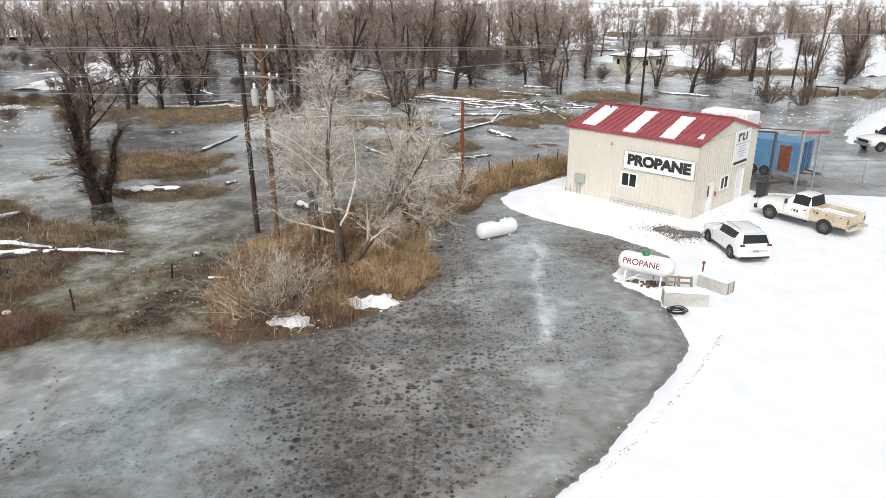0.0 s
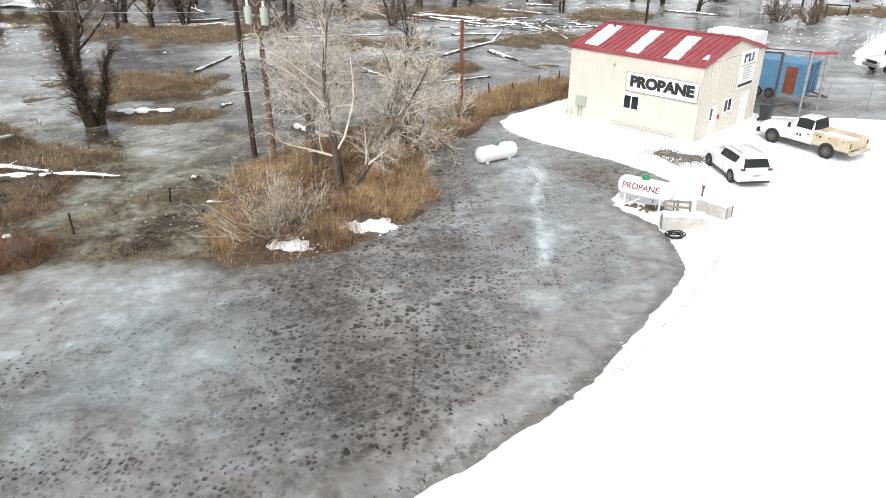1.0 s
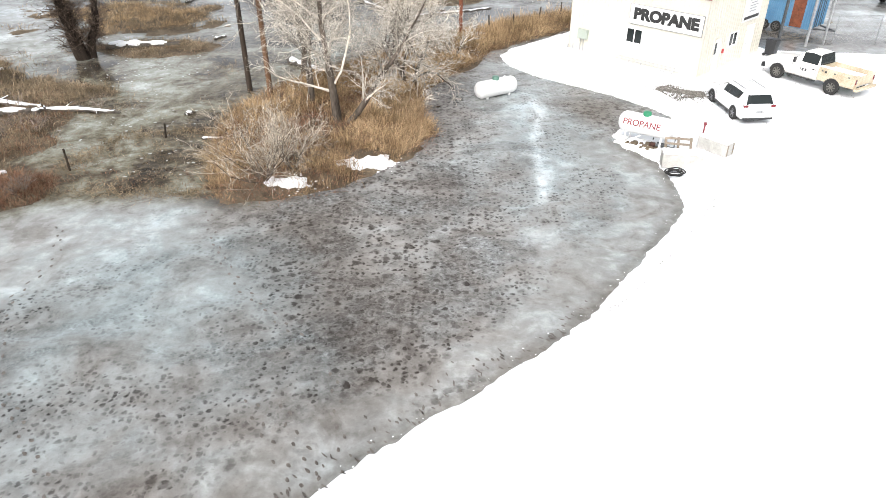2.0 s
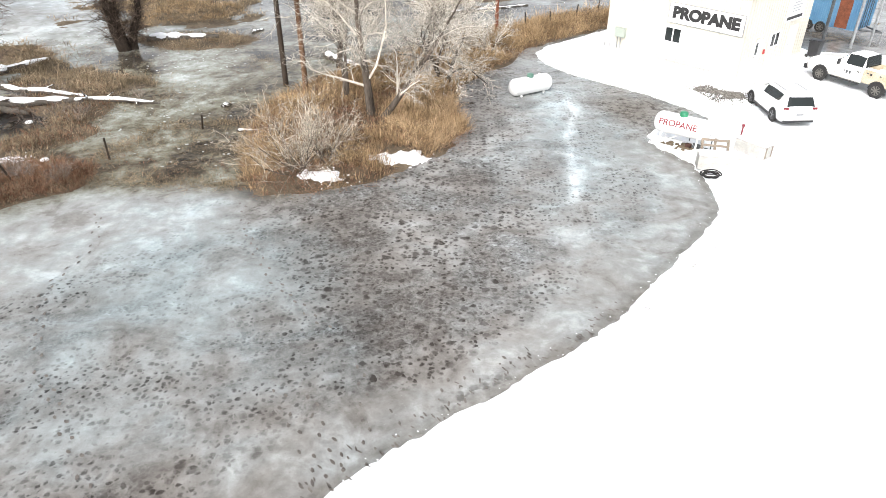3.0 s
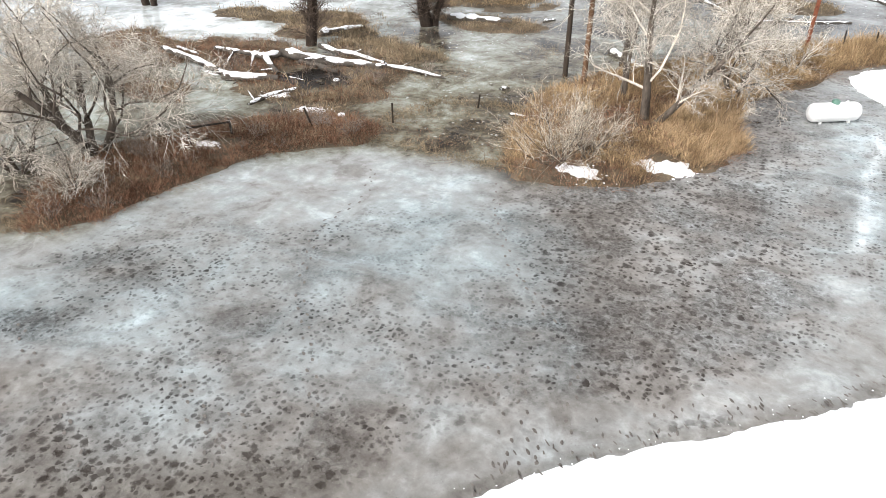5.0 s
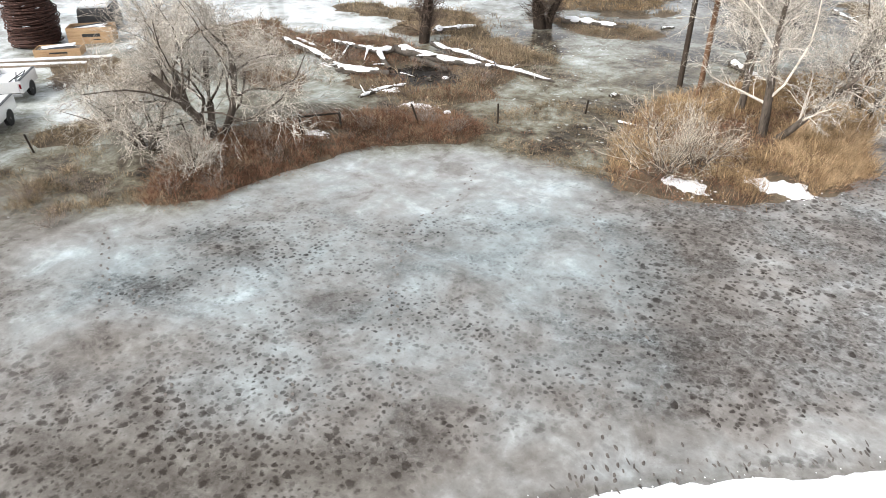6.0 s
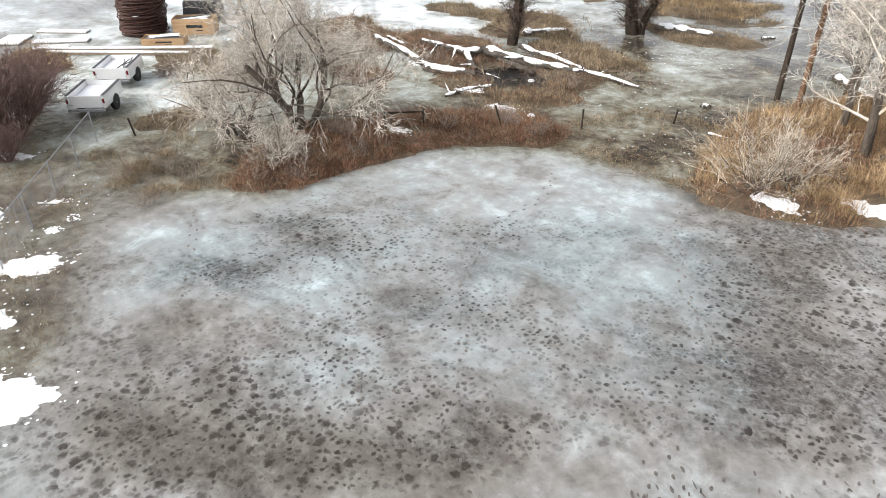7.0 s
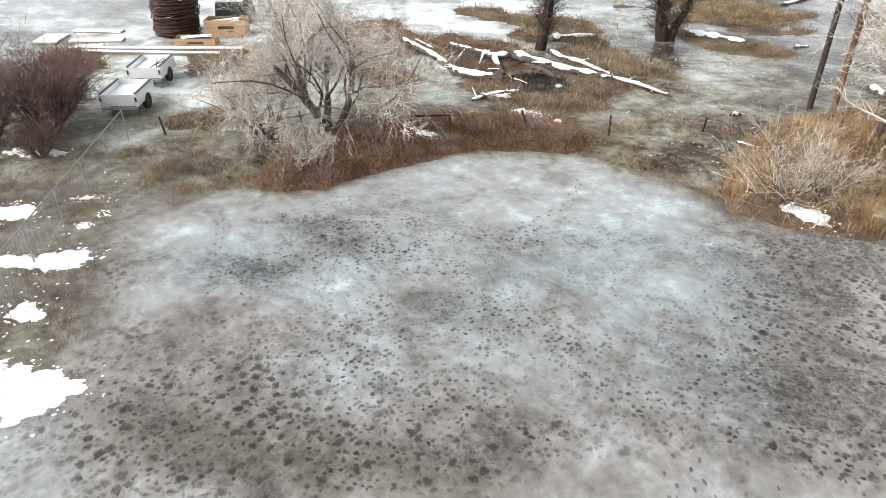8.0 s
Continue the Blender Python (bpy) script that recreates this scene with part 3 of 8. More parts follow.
ice, iv = sheet("flood_ice", graded(-260, 260, -50, 32, 0.25, 1.10), graded(-40, 330, -6, 62, 0.25, 1.10), lambda X, Y: 0.012 * waves(X, Y, 0.7, 12), ICE)
tagged(ice, "grey milky ice of refrozen flood water with dark spots", "ice", kind="structure")
ix, iy = iv[:, 0].astype(float), iv[:, 1].astype(float)
away_from = np.hypot(ix, iy)
rim_gap = -inside(SNOW_PAD, ix, iy)
shore = np.exp(-((rim_gap - 1.1) / 0.65) ** 2) * (iy < 31)
edge_silt = np.exp(-((rim_gap - 0.1) / 0.30) ** 2) * (iy < 31)
inpond = np.clip((inside(POND, ix, iy) + 0.9 + 0.9 * waves(ix, iy, 0.5, 63)) / 1.6, 0, 1)
right = np.clip((ix + 6.5 + 0.55 * (iy - 20) + 0.8 * waves(ix, iy, 0.4, 64)) / 2.2, 0, 1) * inpond
right *= 1 - 0.6 * np.clip((ix - 0.5) / 3, 0, 1)
milk = clouds(FROST, ix, iy, 21) * np.clip(0.55 + 0.85 * waves(ix, iy, 0.8, 69), 0.1, 1.3)
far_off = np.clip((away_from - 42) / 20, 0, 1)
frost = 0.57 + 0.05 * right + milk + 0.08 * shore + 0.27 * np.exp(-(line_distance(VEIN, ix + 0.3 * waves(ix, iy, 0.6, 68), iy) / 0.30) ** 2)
# far streaks of snow and wet ice, with dark reflections put into the colour
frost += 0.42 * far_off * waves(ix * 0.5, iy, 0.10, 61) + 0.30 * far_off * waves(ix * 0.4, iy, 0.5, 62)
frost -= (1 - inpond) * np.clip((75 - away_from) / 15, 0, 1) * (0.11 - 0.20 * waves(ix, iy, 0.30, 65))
cool = np.clip(0.46 - 0.26 * right + 0.35 * clouds([(5, 31, 3, 8, 0, 1), (-9, 18, 5, 3, 30, 1), (-20, 9, 5, 3, 40, .7), (-17, 40, 8, 9, 0, .6)], ix, iy, 27) - 0.5 * clouds(MUD, ix, iy, 23), 0, 1)
wet = np.clip((away_from - 36) / 12, 0, 1) * np.clip(0.75 + 0.6 * waves(ix * 0.6, iy, 0.12, 67), 0, 1) + clouds([(-20, 38, 4, 5, 0, .5), (-33, 16, 4, 3, 20, .5)], ix, iy, 21)
mud = np.clip(clouds(MUD, ix, iy, 23) + 0.30 * shore + 0.7 * edge_silt, 0, 1)
murk = clouds([(x, y, rx, ry, turn, -q) for x, y, rx, ry, turn, q in FROST if q < 0], ix, iy, 21)
spots = inpond * (0.34 + 0.34 * right + 1.8 * murk - 1.2 * np.clip(milk, 0, 0.4) - 0.30 * clouds([(-17, 21, 6, 3, 20, 1), (-23.5, 9, 3, 2, 30, 1), (-17.5, 6.8, 1.6, 1.0, 30, .6)], ix, iy, 21) + 0.22 * clouds(MUD[1:3], ix, iy, 23)) - 0.7 * shore - 0.5 * edge_silt
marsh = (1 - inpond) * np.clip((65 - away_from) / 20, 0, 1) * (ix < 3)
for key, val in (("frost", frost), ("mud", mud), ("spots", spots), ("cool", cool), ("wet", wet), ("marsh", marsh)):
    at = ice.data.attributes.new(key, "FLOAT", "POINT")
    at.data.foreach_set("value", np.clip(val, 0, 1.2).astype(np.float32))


def snow_cover(name, poly, label, depth=0.10, step=0.3, ragged=0.35, base=None, seed=31, growth=1.07, core=None, freq=0.9):
    """A blanket of snow whose ragged rim runs down into what it lies on."""
    p = np.array(poly)
    (x0, y0), (x1, y1) = p.min(0) - 1, p.max(0) + 1
    c = core or (x0, x1, y0, y1)

    def depthmap(X, Y):
        return inside(poly, X, Y) + ragged * waves(X, Y, freq, seed) + ragged * 0.6 * waves(X, Y, 3.7 * freq, seed + 1, 2)

    def top(X, Y):
        s = depthmap(X, Y)
        b = base(X, Y) if base else 0.0
        return b + np.clip(s * 0.35, -0.12, depth) + np.where(s > 0.2, 0.03, 0) * waves(X, Y, 0.5, seed + 2)

    ob, _ = sheet(name, graded(x0, x1, c[0], c[1], step, growth), graded(y0, y1, c[2], c[3], step, growth), top, SNOW, keep=lambda X, Y: depthmap(X, Y) > -0.35)
    return tagged(ob, label, "snow", kind="structure")


snow_cover("snow_pad", SNOW_PAD, "smooth bright white snow over the gravel yard", step=0.16, ragged=0.15, core=(-8, 14, 4, 52), freq=1.5)


def blob(cx, cy, rx, ry, turn=0, n=14, seed=1):
    rng = np.random.RandomState(seed)
    out = []
    for i in range(n):
        a = 2 * math.pi * i / n
        k = 0.75 + 0.5 * rng.rand()
        x, y = rx * k * math.cos(a), ry * k * math.sin(a)
        c, s = math.cos(radians(turn)), math.sin(radians(turn))
        out.append((cx + x * c - y * s, cy + x * s + y * c))
    return out


groundline = lambda X, Y: np.maximum(land(X, Y), 0.0)
PATCHES = [(-3.2, 28.1, 1.5, .45, 22, .3), (-6.2, 25.9, .8, .35, 0, .5), (-2.9, 40.0, 1.0, .7, 0, .5), (-17.6, 1.7, 1.75, .85, 35, .05), (-23.5, 4.8, 1.1, .55, 55, .05), (-21.4, 2.9, .6, .4, 20, .05), (-28.4, 4.8, .9, .6, 20, .1), (-24.8, 3.2, 1.3, .5, 40, .1), (-22.1, 20.9, .55, .3, 20, .3),
           (-23.9, 28.2, .8, .35, 20, .2), (-20.7, 27.1, 1.0, .4, 0, .25), (-33.9, 7.3, 1.5, .5, 45, .05), (-29.5, 29.8, .7, .5, 0, .25), (-32, 88, 6, 1.6, 8, .2), (-58, 88, 6, 2.2, 0, .2), (-27.6, 7.2, .5, .22, 60, .1), (-25.8, 7.2, .25, .16, 0, .1),
           (-18.7, 26.7, .3, .25, 0, .25), (-25.4, 6.3, .25, .18, 10, .1)]
for n, (cx, cy, rx, ry, turn, lift) in enumerate(PATCHES):
    snow_cover("snow_patch", blob(cx, cy, rx, ry, turn, seed=40 + n), "thin leftover patch of white snow on dead grass", depth=0.06, step=0.09 if rx < 3 else 0.4, ragged=0.42 * ry + 0.1 if rx < 3 else 0.8, base=groundline, seed=60 + n, freq=1.7 if rx < 3 else 0.9)
snow_cover("snow_bank", [(37.5, 63), (38.8, 66), (43, 72.5), (48, 79), (54, 85), (64, 84), (70, 74), (66, 66), (50, 64)], "bank of white snow behind a chain-link fence", depth=0.5, step=0.6, ragged=0.5, seed=91)
for n, poly in enumerate(([(-330, 300), (-150, 235), (60, 250), (150, 240), (420, 420), (760, 1000), (-760, 1000)], [(32, 150), (60, 128), (110, 120), (190, 140), (260, 230), (120, 250), (70, 200)], [(-66, 112), (-54, 106), (-52, 145), (-70, 195), (-84, 180)], [(10, 190), (40, 180), (60, 260), (0, 300)], [(-20, 230), (-5, 215), (5, 290), (-40, 320)],
                          [(-72, 40), (-52, 40), (-42, 52), (-60, 66), (-90, 60)])):
    snow_cover("snow_field", poly, "far open field under snow", depth=0.30 if n else 1.0, step=1.6 if n else 7.0, ragged=13.0 if n else 55.0, base=None if n else land, freq=0.07 if n else 0.012, seed=100 + n)

# ---- bare winter trees ----
def grow(rng, start, way, length, radius, level, cfg, out):
    """One limb and all that springs from it, as tapering lines by level."""
    segs = cfg["segs"][level]
    pts, rad = [start], [radius]
    d = way / np.linalg.norm(way)
    p = start
    tip = cfg["tip"][level]
    for i in range(segs):
        d = d + rng.normal(0, cfg["wander"][level], 3) + np.array([0, 0, cfg["lift"][level]])
        d /= np.linalg.norm(d)
        p = p + d * length / segs
        pts.append(p)
        rad.append(radius * (1 + (tip - 1) * (i + 1) / segs))
    out[level].append((np.array(pts), np.array(rad)))
    if level + 1 >= len(cfg["segs"]):
        return
    n = cfg["kids"][level]
    n = max(1, int(round(n * rng.uniform(0.75, 1.25))))
    if level + 2 == len(cfg["segs"]) and cfg["segs"][level + 1] == 1:
        # the outermost twigs, all at once
        f = cfg["from"][level] + (1 - cfg["from"][level]) * (np.arange(n) + rng.uniform(0.1, 0.9, n)) / n
        s = np.minimum(f * segs, segs - 1e-6)
        k = s.astype(int)
        pa = np.array(pts)
        axis = pa[k + 1] - pa[k]
        q = pa[k] + axis * (s - k)[:, None]
        axis = axis / np.linalg.norm(axis, axis=1, keepdims=True)
        side = rng.normal(0, 1, (n, 3))
        side -= axis * np.sum(side * axis, axis=1, keepdims=True)
        side /= np.linalg.norm(side, axis=1, keepdims=True) + 1e-9
        ang = np.radians(cfg["angle"][level] * rng.uniform(0.6, 1.3, n))[:, None]
        kid = axis * np.cos(ang) + side * np.sin(ang) + np.array([0, 0, cfg["lift"][level + 1]])
        ln = length * cfg["ratio"][level] * rng.uniform(0.6, 1.2, n) * (1 - 0.35 * f)
        r = max(radius * cfg["thin"][level] * 0.7, cfg["least"])
        for a, b in zip(q, q + kid * ln[:, None]):
            out[level + 1].append((np.array((a, b)), np.array((r, r * 0.5))))
        return
    turn = rng.uniform(0, 6.28)
    for i in range(n):
        f = cfg["from"][level] + (1 - cfg["from"][level]) * (i + rng.uniform(0.1, 0.9)) / n
        s = min(f * segs, segs - 1e-6)
        k = int(s)
        q = pts[k] + (pts[k + 1] - pts[k]) * (s - k)
        axis = pts[k + 1] - pts[k]
        axis = axis / np.linalg.norm(axis)
        turn += 2.4 + rng.normal(0, 0.4)
        ref = np.array([1.0, 0, 0]) if abs(axis[2]) > 0.8 else np.array([0, 0, 1.0])
        u = np.cross(axis, ref)
        u /= np.linalg.norm(u)
        w = np.cross(axis, u)
        ang = radians(cfg["angle"][level] * rng.uniform(0.7, 1.3))
        kid = axis * math.cos(ang) + (u * math.cos(turn) + w * math.sin(turn)) * math.sin(ang)
        ln = length * cfg["ratio"][level] * rng.uniform(0.65, 1.15) * (1 - 0.35 * f)
        r = max(np.interp(s, range(segs + 1), rad) * cfg["thin"][level], cfg["least"])
        grow(rng, q, kid, ln, r, level + 1, cfg, out)


def tree_meshes(seed, stems, cfg, height, radius, lean=0.12, trunk_levels=2):
    rng = np.random.RandomState(seed)
    out = [[] for _ in cfg["segs"]]
    for i in range(stems):
        a = 2 * math.pi * (i + rng.rand() * 0.6) / max(stems, 1)
        off = np.array([math.cos(a), math.sin(a), 0]) * (radius * 1.2 if stems > 1 else 0)
        way = np.array([math.cos(a) * lean * (1 if stems > 1 else rng.rand()), math.sin(a) * lean * (1 if stems > 1 else rng.rand()), 1.0])
        grow(rng, off + np.array([0, 0, -0.15]), way, height * cfg["stem"] * rng.uniform(0.85, 1.1), radius * rng.uniform(0.8, 1.1), 0, cfg, out)
    big, small = [], []
    for lv, lines in enumerate(out):
        if not lines:
            continue
        last = lv + 1 == len(out) and cfg["segs"][lv] == 1
        v, f = spikes(lines) if last else tubes(lines, cfg["sides"][lv])
        (big if lv < trunk_levels else small).append((v, f))
    res = []
    for group in (big, small):
        vs, fs, base = [], [], 0
        for v, f in group:
            vs.append(v)
            fs.append(split(f) + base)
            base += len(v)
        res.append((np.concatenate(vs), np.concatenate(fs)))
    return res


OPEN = dict(stem=0.42, segs=(5, 5, 3, 2, 1), tip=(0.6, 0.35, 0.35, 0.4, 0.5), wander=(0.07, 0.17, 0.2, 0.24, 0.28), lift=(0.02, 0.03, 0.0, -0.03, -0.05), kids=(7, 7, 7, 5, 0), angle=(42, 44, 44, 40, 0),
            ratio=(1.35, 0.66, 0.66, 0.9, 0), thin=(0.5, 0.45, 0.45, 0.6, 0), least=0.0068, sides=(9, 6, 4, 3, 3), **{"from": (0.22, 0.15, 0.12, 0.1, 0)})
TALL = dict(OPEN, stem=0.72, segs=(6, 4, 3, 2, 1), kids=(12, 7, 6, 4, 0), angle=(36, 40, 44, 45, 0), ratio=(0.5, 0.55, 0.55, 0.55, 0), lift=(0.03, 0.08, 0.04, 0.0, 0.0), least=0.012)
SHRUB = dict(OPEN, stem=0.55, segs=(3, 3, 2, 1), tip=(0.6, 0.5, 0.5, 0.5), wander=(0.12, 0.18, 0.2, 0.2), lift=(0.04, 0.06, 0.03, 0.0), kids=(5, 6, 5, 0), angle=(32, 40, 44, 0), ratio=(0.85, 0.65, 0.6, 0), thin=(0.6, 0.6, 0.6, 0), least=0.007, sides=(4, 3, 3, 3), **{"from": (0.1, 0.1, 0.1, 0)})
MID = dict(OPEN, stem=0.78, segs=(6, 3, 2, 2, 1), tip=(0.4, 0.4, 0.4, 0.4, 0.5), wander=(0.12, 0.2, 0.2, 0.22, 0.25), lift=(0.03, 0.07, 0.03, 0.0, 0.0), kids=(14, 6, 5, 3, 0), angle=(40, 44, 45, 45, 0), ratio=(0.46, 0.6, 0.6, 0.7, 0), thin=(0.42, 0.5, 0.6, 0.7, 0), least=0.020, sides=(6, 3, 3, 3, 3), **{"from": (0.08, 0.12, 0.1, 0.1, 0)})
FAR = dict(OPEN, stem=0.74, segs=(3, 2, 1, 1), tip=(0.5, 0.4, 0.4, 0.5), wander=(0.07, 0.15, 0.2, 0.2), lift=(0.03, 0.08, 0.03, 0.0), kids=(15, 6, 6, 0), angle=(38, 42, 45, 0), ratio=(0.42, 0.62, 0.7, 0), thin=(0.45, 0.5, 0.6, 0), least=0.036, sides=(5, 3, 3, 3), **{"from": (0.08, 0.12, 0.1, 0)})


def height_at(x, y):
    return float(max(land(np.array([[x]]), np.array([[y]]))[0, 0], 0.0))


def tree(seed, x, y, stems, cfg, height, radius, bark, twig, label, lean=0.12, trunk_levels=2, name="bare_tree", category="tree", group="", tilt=0):
    top = thing(name, pose(x, y, height_at(x, y), 0, tilt, 0) @ pose(0, 0, 0, 0, 0, seed * 37 % 360), label, category, group)
    (tv, tf), (cv, cf) = tree_meshes(seed, stems, cfg, height, radius, lean, trunk_levels)
    from_arrays("trunk", tv, tf, bark, top, smooth=True)
    from_arrays("crown", cv, cf, twig, top)
    return top


PALE = "broad leafless tree with frosted pale twigs on a straw island"
UP = {k: v for k, v in OPEN.items() if k != "from"}
UP = dict(UP, stem=0.52, tip=(0.2, 0.3, 0.35, 0.4, 0.5), wander=(0.09, 0.2, 0.22, 0.26, 0.28), lift=(0.03, 0.07, 0.02, -0.03, -0.06), angle=(36, 42, 44, 42, 0), ratio=(1.0, 0.66, 0.66, 0.9, 0), thin=(0.30, 0.40, 0.42, 0.6, 0), least=0.0058, **{"from": (0.38, 0.15, 0.12, 0.1, 0)})
CLOUD = dict(UP, stem=0.86, segs=(8, 5, 3, 2, 1), tip=(0.10, 0.25, 0.35, 0.4, 0.5), wander=(0.10, 0.16, 0.2, 0.24, 0.28), lift=(0.03, 0.05, 0.03, 0.0, -0.03), kids=(19, 9, 6, 4, 0), angle=(50, 44, 44, 44, 0), ratio=(0.50, 0.50, 0.62, 0.85, 0), thin=(0.36, 0.42, 0.5, 0.6, 0), least=0.0078, **{"from": (0.16, 0.12, 0.12, 0.1, 0)})
tree(11, -5.1, 32.4, 1, CLOUD, 10.2, 0.25, BARKGREY, TWIGPALE, PALE, lean=0.25, trunk_levels=1)
tree(52, -4.5, 32.2, 1, dict(CLOUD, kids=(15, 9, 6, 4, 0), lift=(0.05, 0.0, -0.02, -0.05, -0.08)), 8.6, 0.22, BARKGREY, TWIGPALE, "leafless pale-twigged tree leaning out over the grass", lean=0.05, tilt=38, trunk_levels=1)
tree(12, -6.9, 35.4, 2, dict(UP, kids=(6, 6, 6, 4, 0), least=0.0105), 9.2, 0.15, BARKGREY, TWIGPALE, "slender leafless tree with frosted pale twigs", lean=0.2)
tree(13, -1.7, 38.4, 2, dict(OPEN, kids=(6, 6, 6, 4, 0), least=0.0115), 7.4, 0.14, BARKGREY, TWIGPALE, "small leafless tree with frosted pale twigs over dead grass", lean=0.4)
tree(25, -3.2, 42.8, 2, dict(OPEN, kids=(6, 6, 6, 4, 0), least=0.0115), 8.2, 0.15, BARKGREY, TWIGPALE, "leafless tree with frosted pale twigs behind the straw", lean=0.3)
tree(26, -8.2, 40.6, 2, dict(UP, kids=(6, 6, 6, 4, 0), least=0.0115), 8.4, 0.13, BARKGREY, TWIGPALE, "leafless tree with frosted pale twigs beside utility poles", lean=0.3)
tree(27, 0.8, 43.6, 5, SHRUB, 3.4, 0.04, BARKGREY, TWIGPALE, "pale leafless thicket leaning over the shore", lean=0.7, trunk_levels=1, name="bare_shrub", category="shrub")
tree(14, -7.3, 25.9, 13, dict(SHRUB, kids=(5, 5, 4, 0), wander=(0.2, 0.26, 0.26, 0.2), least=0.0062), 4.8, 0.022, BARKGREY, TWIGSHRUB, "low dense leafless shrub with pale twigs at the ice edge", lean=0.75, trunk_levels=1, name="bare_shrub", category="shrub")
tree(15, -25.6, 18.0, 4, dict(OPEN, kids=(8, 8, 9, 8, 0), ratio=(1.35, 0.66, 0.64, 0.68, 0), wander=(0.12, 0.24, 0.28, 0.32, 0.3), thin=(0.40, 0.42, 0.42, 0.6, 0), least=0.0074), 10.4, 0.19, BARKGREY, TWIGPALE, "wide leafless tree with frosted pale twigs on the brush bank", lean=0.5)
tree(28, -27.8, 15.8, 4, dict(OPEN, kids=(7, 7, 8, 7, 0), ratio=(1.35, 0.66, 0.64, 0.68, 0), wander=(0.1, 0.22, 0.28, 0.32, 0.3), least=0.0066), 6.2, 0.10, BARKGREY, TWIGPALE, "low spreading leafless tree with frosted pale twigs", lean=0.6)
tree(55, -6.3, 26.9, 9, dict(SHRUB, kids=(5, 5, 4, 0), wander=(0.2, 0.26, 0.26, 0.2), least=0.0062), 4.0, 0.022, BARKGREY, TWIGSHRUB, "loose leafless shrub with thin pale stalks above snow", lean=0.6, trunk_levels=1, name="bare_shrub", category="shrub")
tree(16, -23.6, 15.2, 16, dict(SHRUB, kids=(6, 7, 6, 0), ratio=(0.85, 0.6, 0.45, 0), wander=(0.2, 0.28, 0.3, 0.2), least=0.0058), 2.7, 0.024, BARKGREY, TWIGPALE, "low leafless shrub with pale twigs on the brush bank", lean=0.8, trunk_levels=1, name="bare_shrub", category="shrub")
SHAGGY = dict(TALL, stem=0.9, segs=(9, 3, 2, 1), tip=(0.45, 0.5, 0.5, 0.5), wander=(0.10, 0.22, 0.25, 0.2), lift=(0.02, -0.02, -0.05, -0.08), kids=(170, 6, 5, 0), ratio=(0.21, 0.75, 0.7, 0), angle=(27, 34, 40, 0), thin=(0.10, 0.6, 0.7, 0), least=0.012, sides=(9, 3, 3, 3), **{"from": (0.02, 0.1, 0.1, 0)})
tree(17, -23.2, 44.6, 1, SHAGGY, 10.5, 0.46, BARK, DARKTWIG, "dark thick leafless tree overgrown with hanging twigs", tilt=-17, trunk_levels=1)
tree(53, -22.7, 44.9, 1, dict(SHAGGY, kids=(70, 6, 5, 0)), 6.2, 0.30, BARK, DARKTWIG, "dark stump-like tree covered in hanging twigs", tilt=6, trunk_levels=1)
tree(51, -23.6, 44.9, 1, dict(TALL, kids=(14, 8, 7, 5, 0), wander=(0.12, 0.22, 0.24, 0.26, 0.28), **{"from": (0.5, 0.12, 0.1, 0.1, 0)}), 13.0, 0.26, BARK, TWIGBROWN, "dark leafless tree leaning over the ice", tilt=-15)
tree(18, -27.8, 36.9, 1, dict(SHAGGY, kids=(130, 6, 5, 0), wander=(0.05, 0.22, 0.25, 0.2)), 12.0, 0.36, BARK, DARKTWIG, "dark straight shaggy tree trunk among marsh grass", trunk_levels=1)
tree(19, -45.7, 40.5, 2, TALL, 12.0, 0.3, BARK, TWIGBROWN, "dark leafless tree at the edge of the frozen yard")
tree(20, -35.2, 8.6, 40, SHRUB, 6.0, 0.04, TWIGRED, TWIGRED, "dense red-brown leafless willow bush by a fence", lean=0.55, trunk_levels=1, name="willow_bush", category="shrub")
tree(21, -38.2, 10.6, 26, SHRUB, 4.6, 0.035, TWIGRED, TWIGRED, "red-brown leafless willow bush by truck beds", lean=0.6, trunk_levels=1, name="willow_bush", category="shrub")
tree(54, -36.4, 6.4, 34, SHRUB, 5.4, 0.04, TWIGRED, TWIGRED, "tall red-brown leafless willow bush on snowy ground", lean=0.5, trunk_levels=1, name="willow_bush", category="shrub")
tree(29, -33.0, 7.4, 18, SHRUB, 2.6, 0.03, TWIGRED, TWIGRED, "low red-brown leafless willow bush by a fence", lean=0.6, trunk_levels=1, name="willow_bush", category="shrub")
tree(22, -2.5, 56, 1, TALL, 10.0, 0.17, BARK, TWIGBROWN, "thin dark leafless tree in the marsh")
tree(24, -38.6, 18.0, 10, SHRUB, 1.4, 0.02, TWIGBROWN, TWIGBROWN, "small brown leafless shrub beside a truck bed", lean=0.7, trunk_levels=1, name="bare_shrub", category="shrub")
tree(23, -18.6, 25.0, 8, SHRUB, 1.0, 0.012, TWIGBROWN, TWIGBROWN, "small brown leafless shrub by a post", lean=0.7, trunk_levels=1, name="bare_shrub", category="shrub")

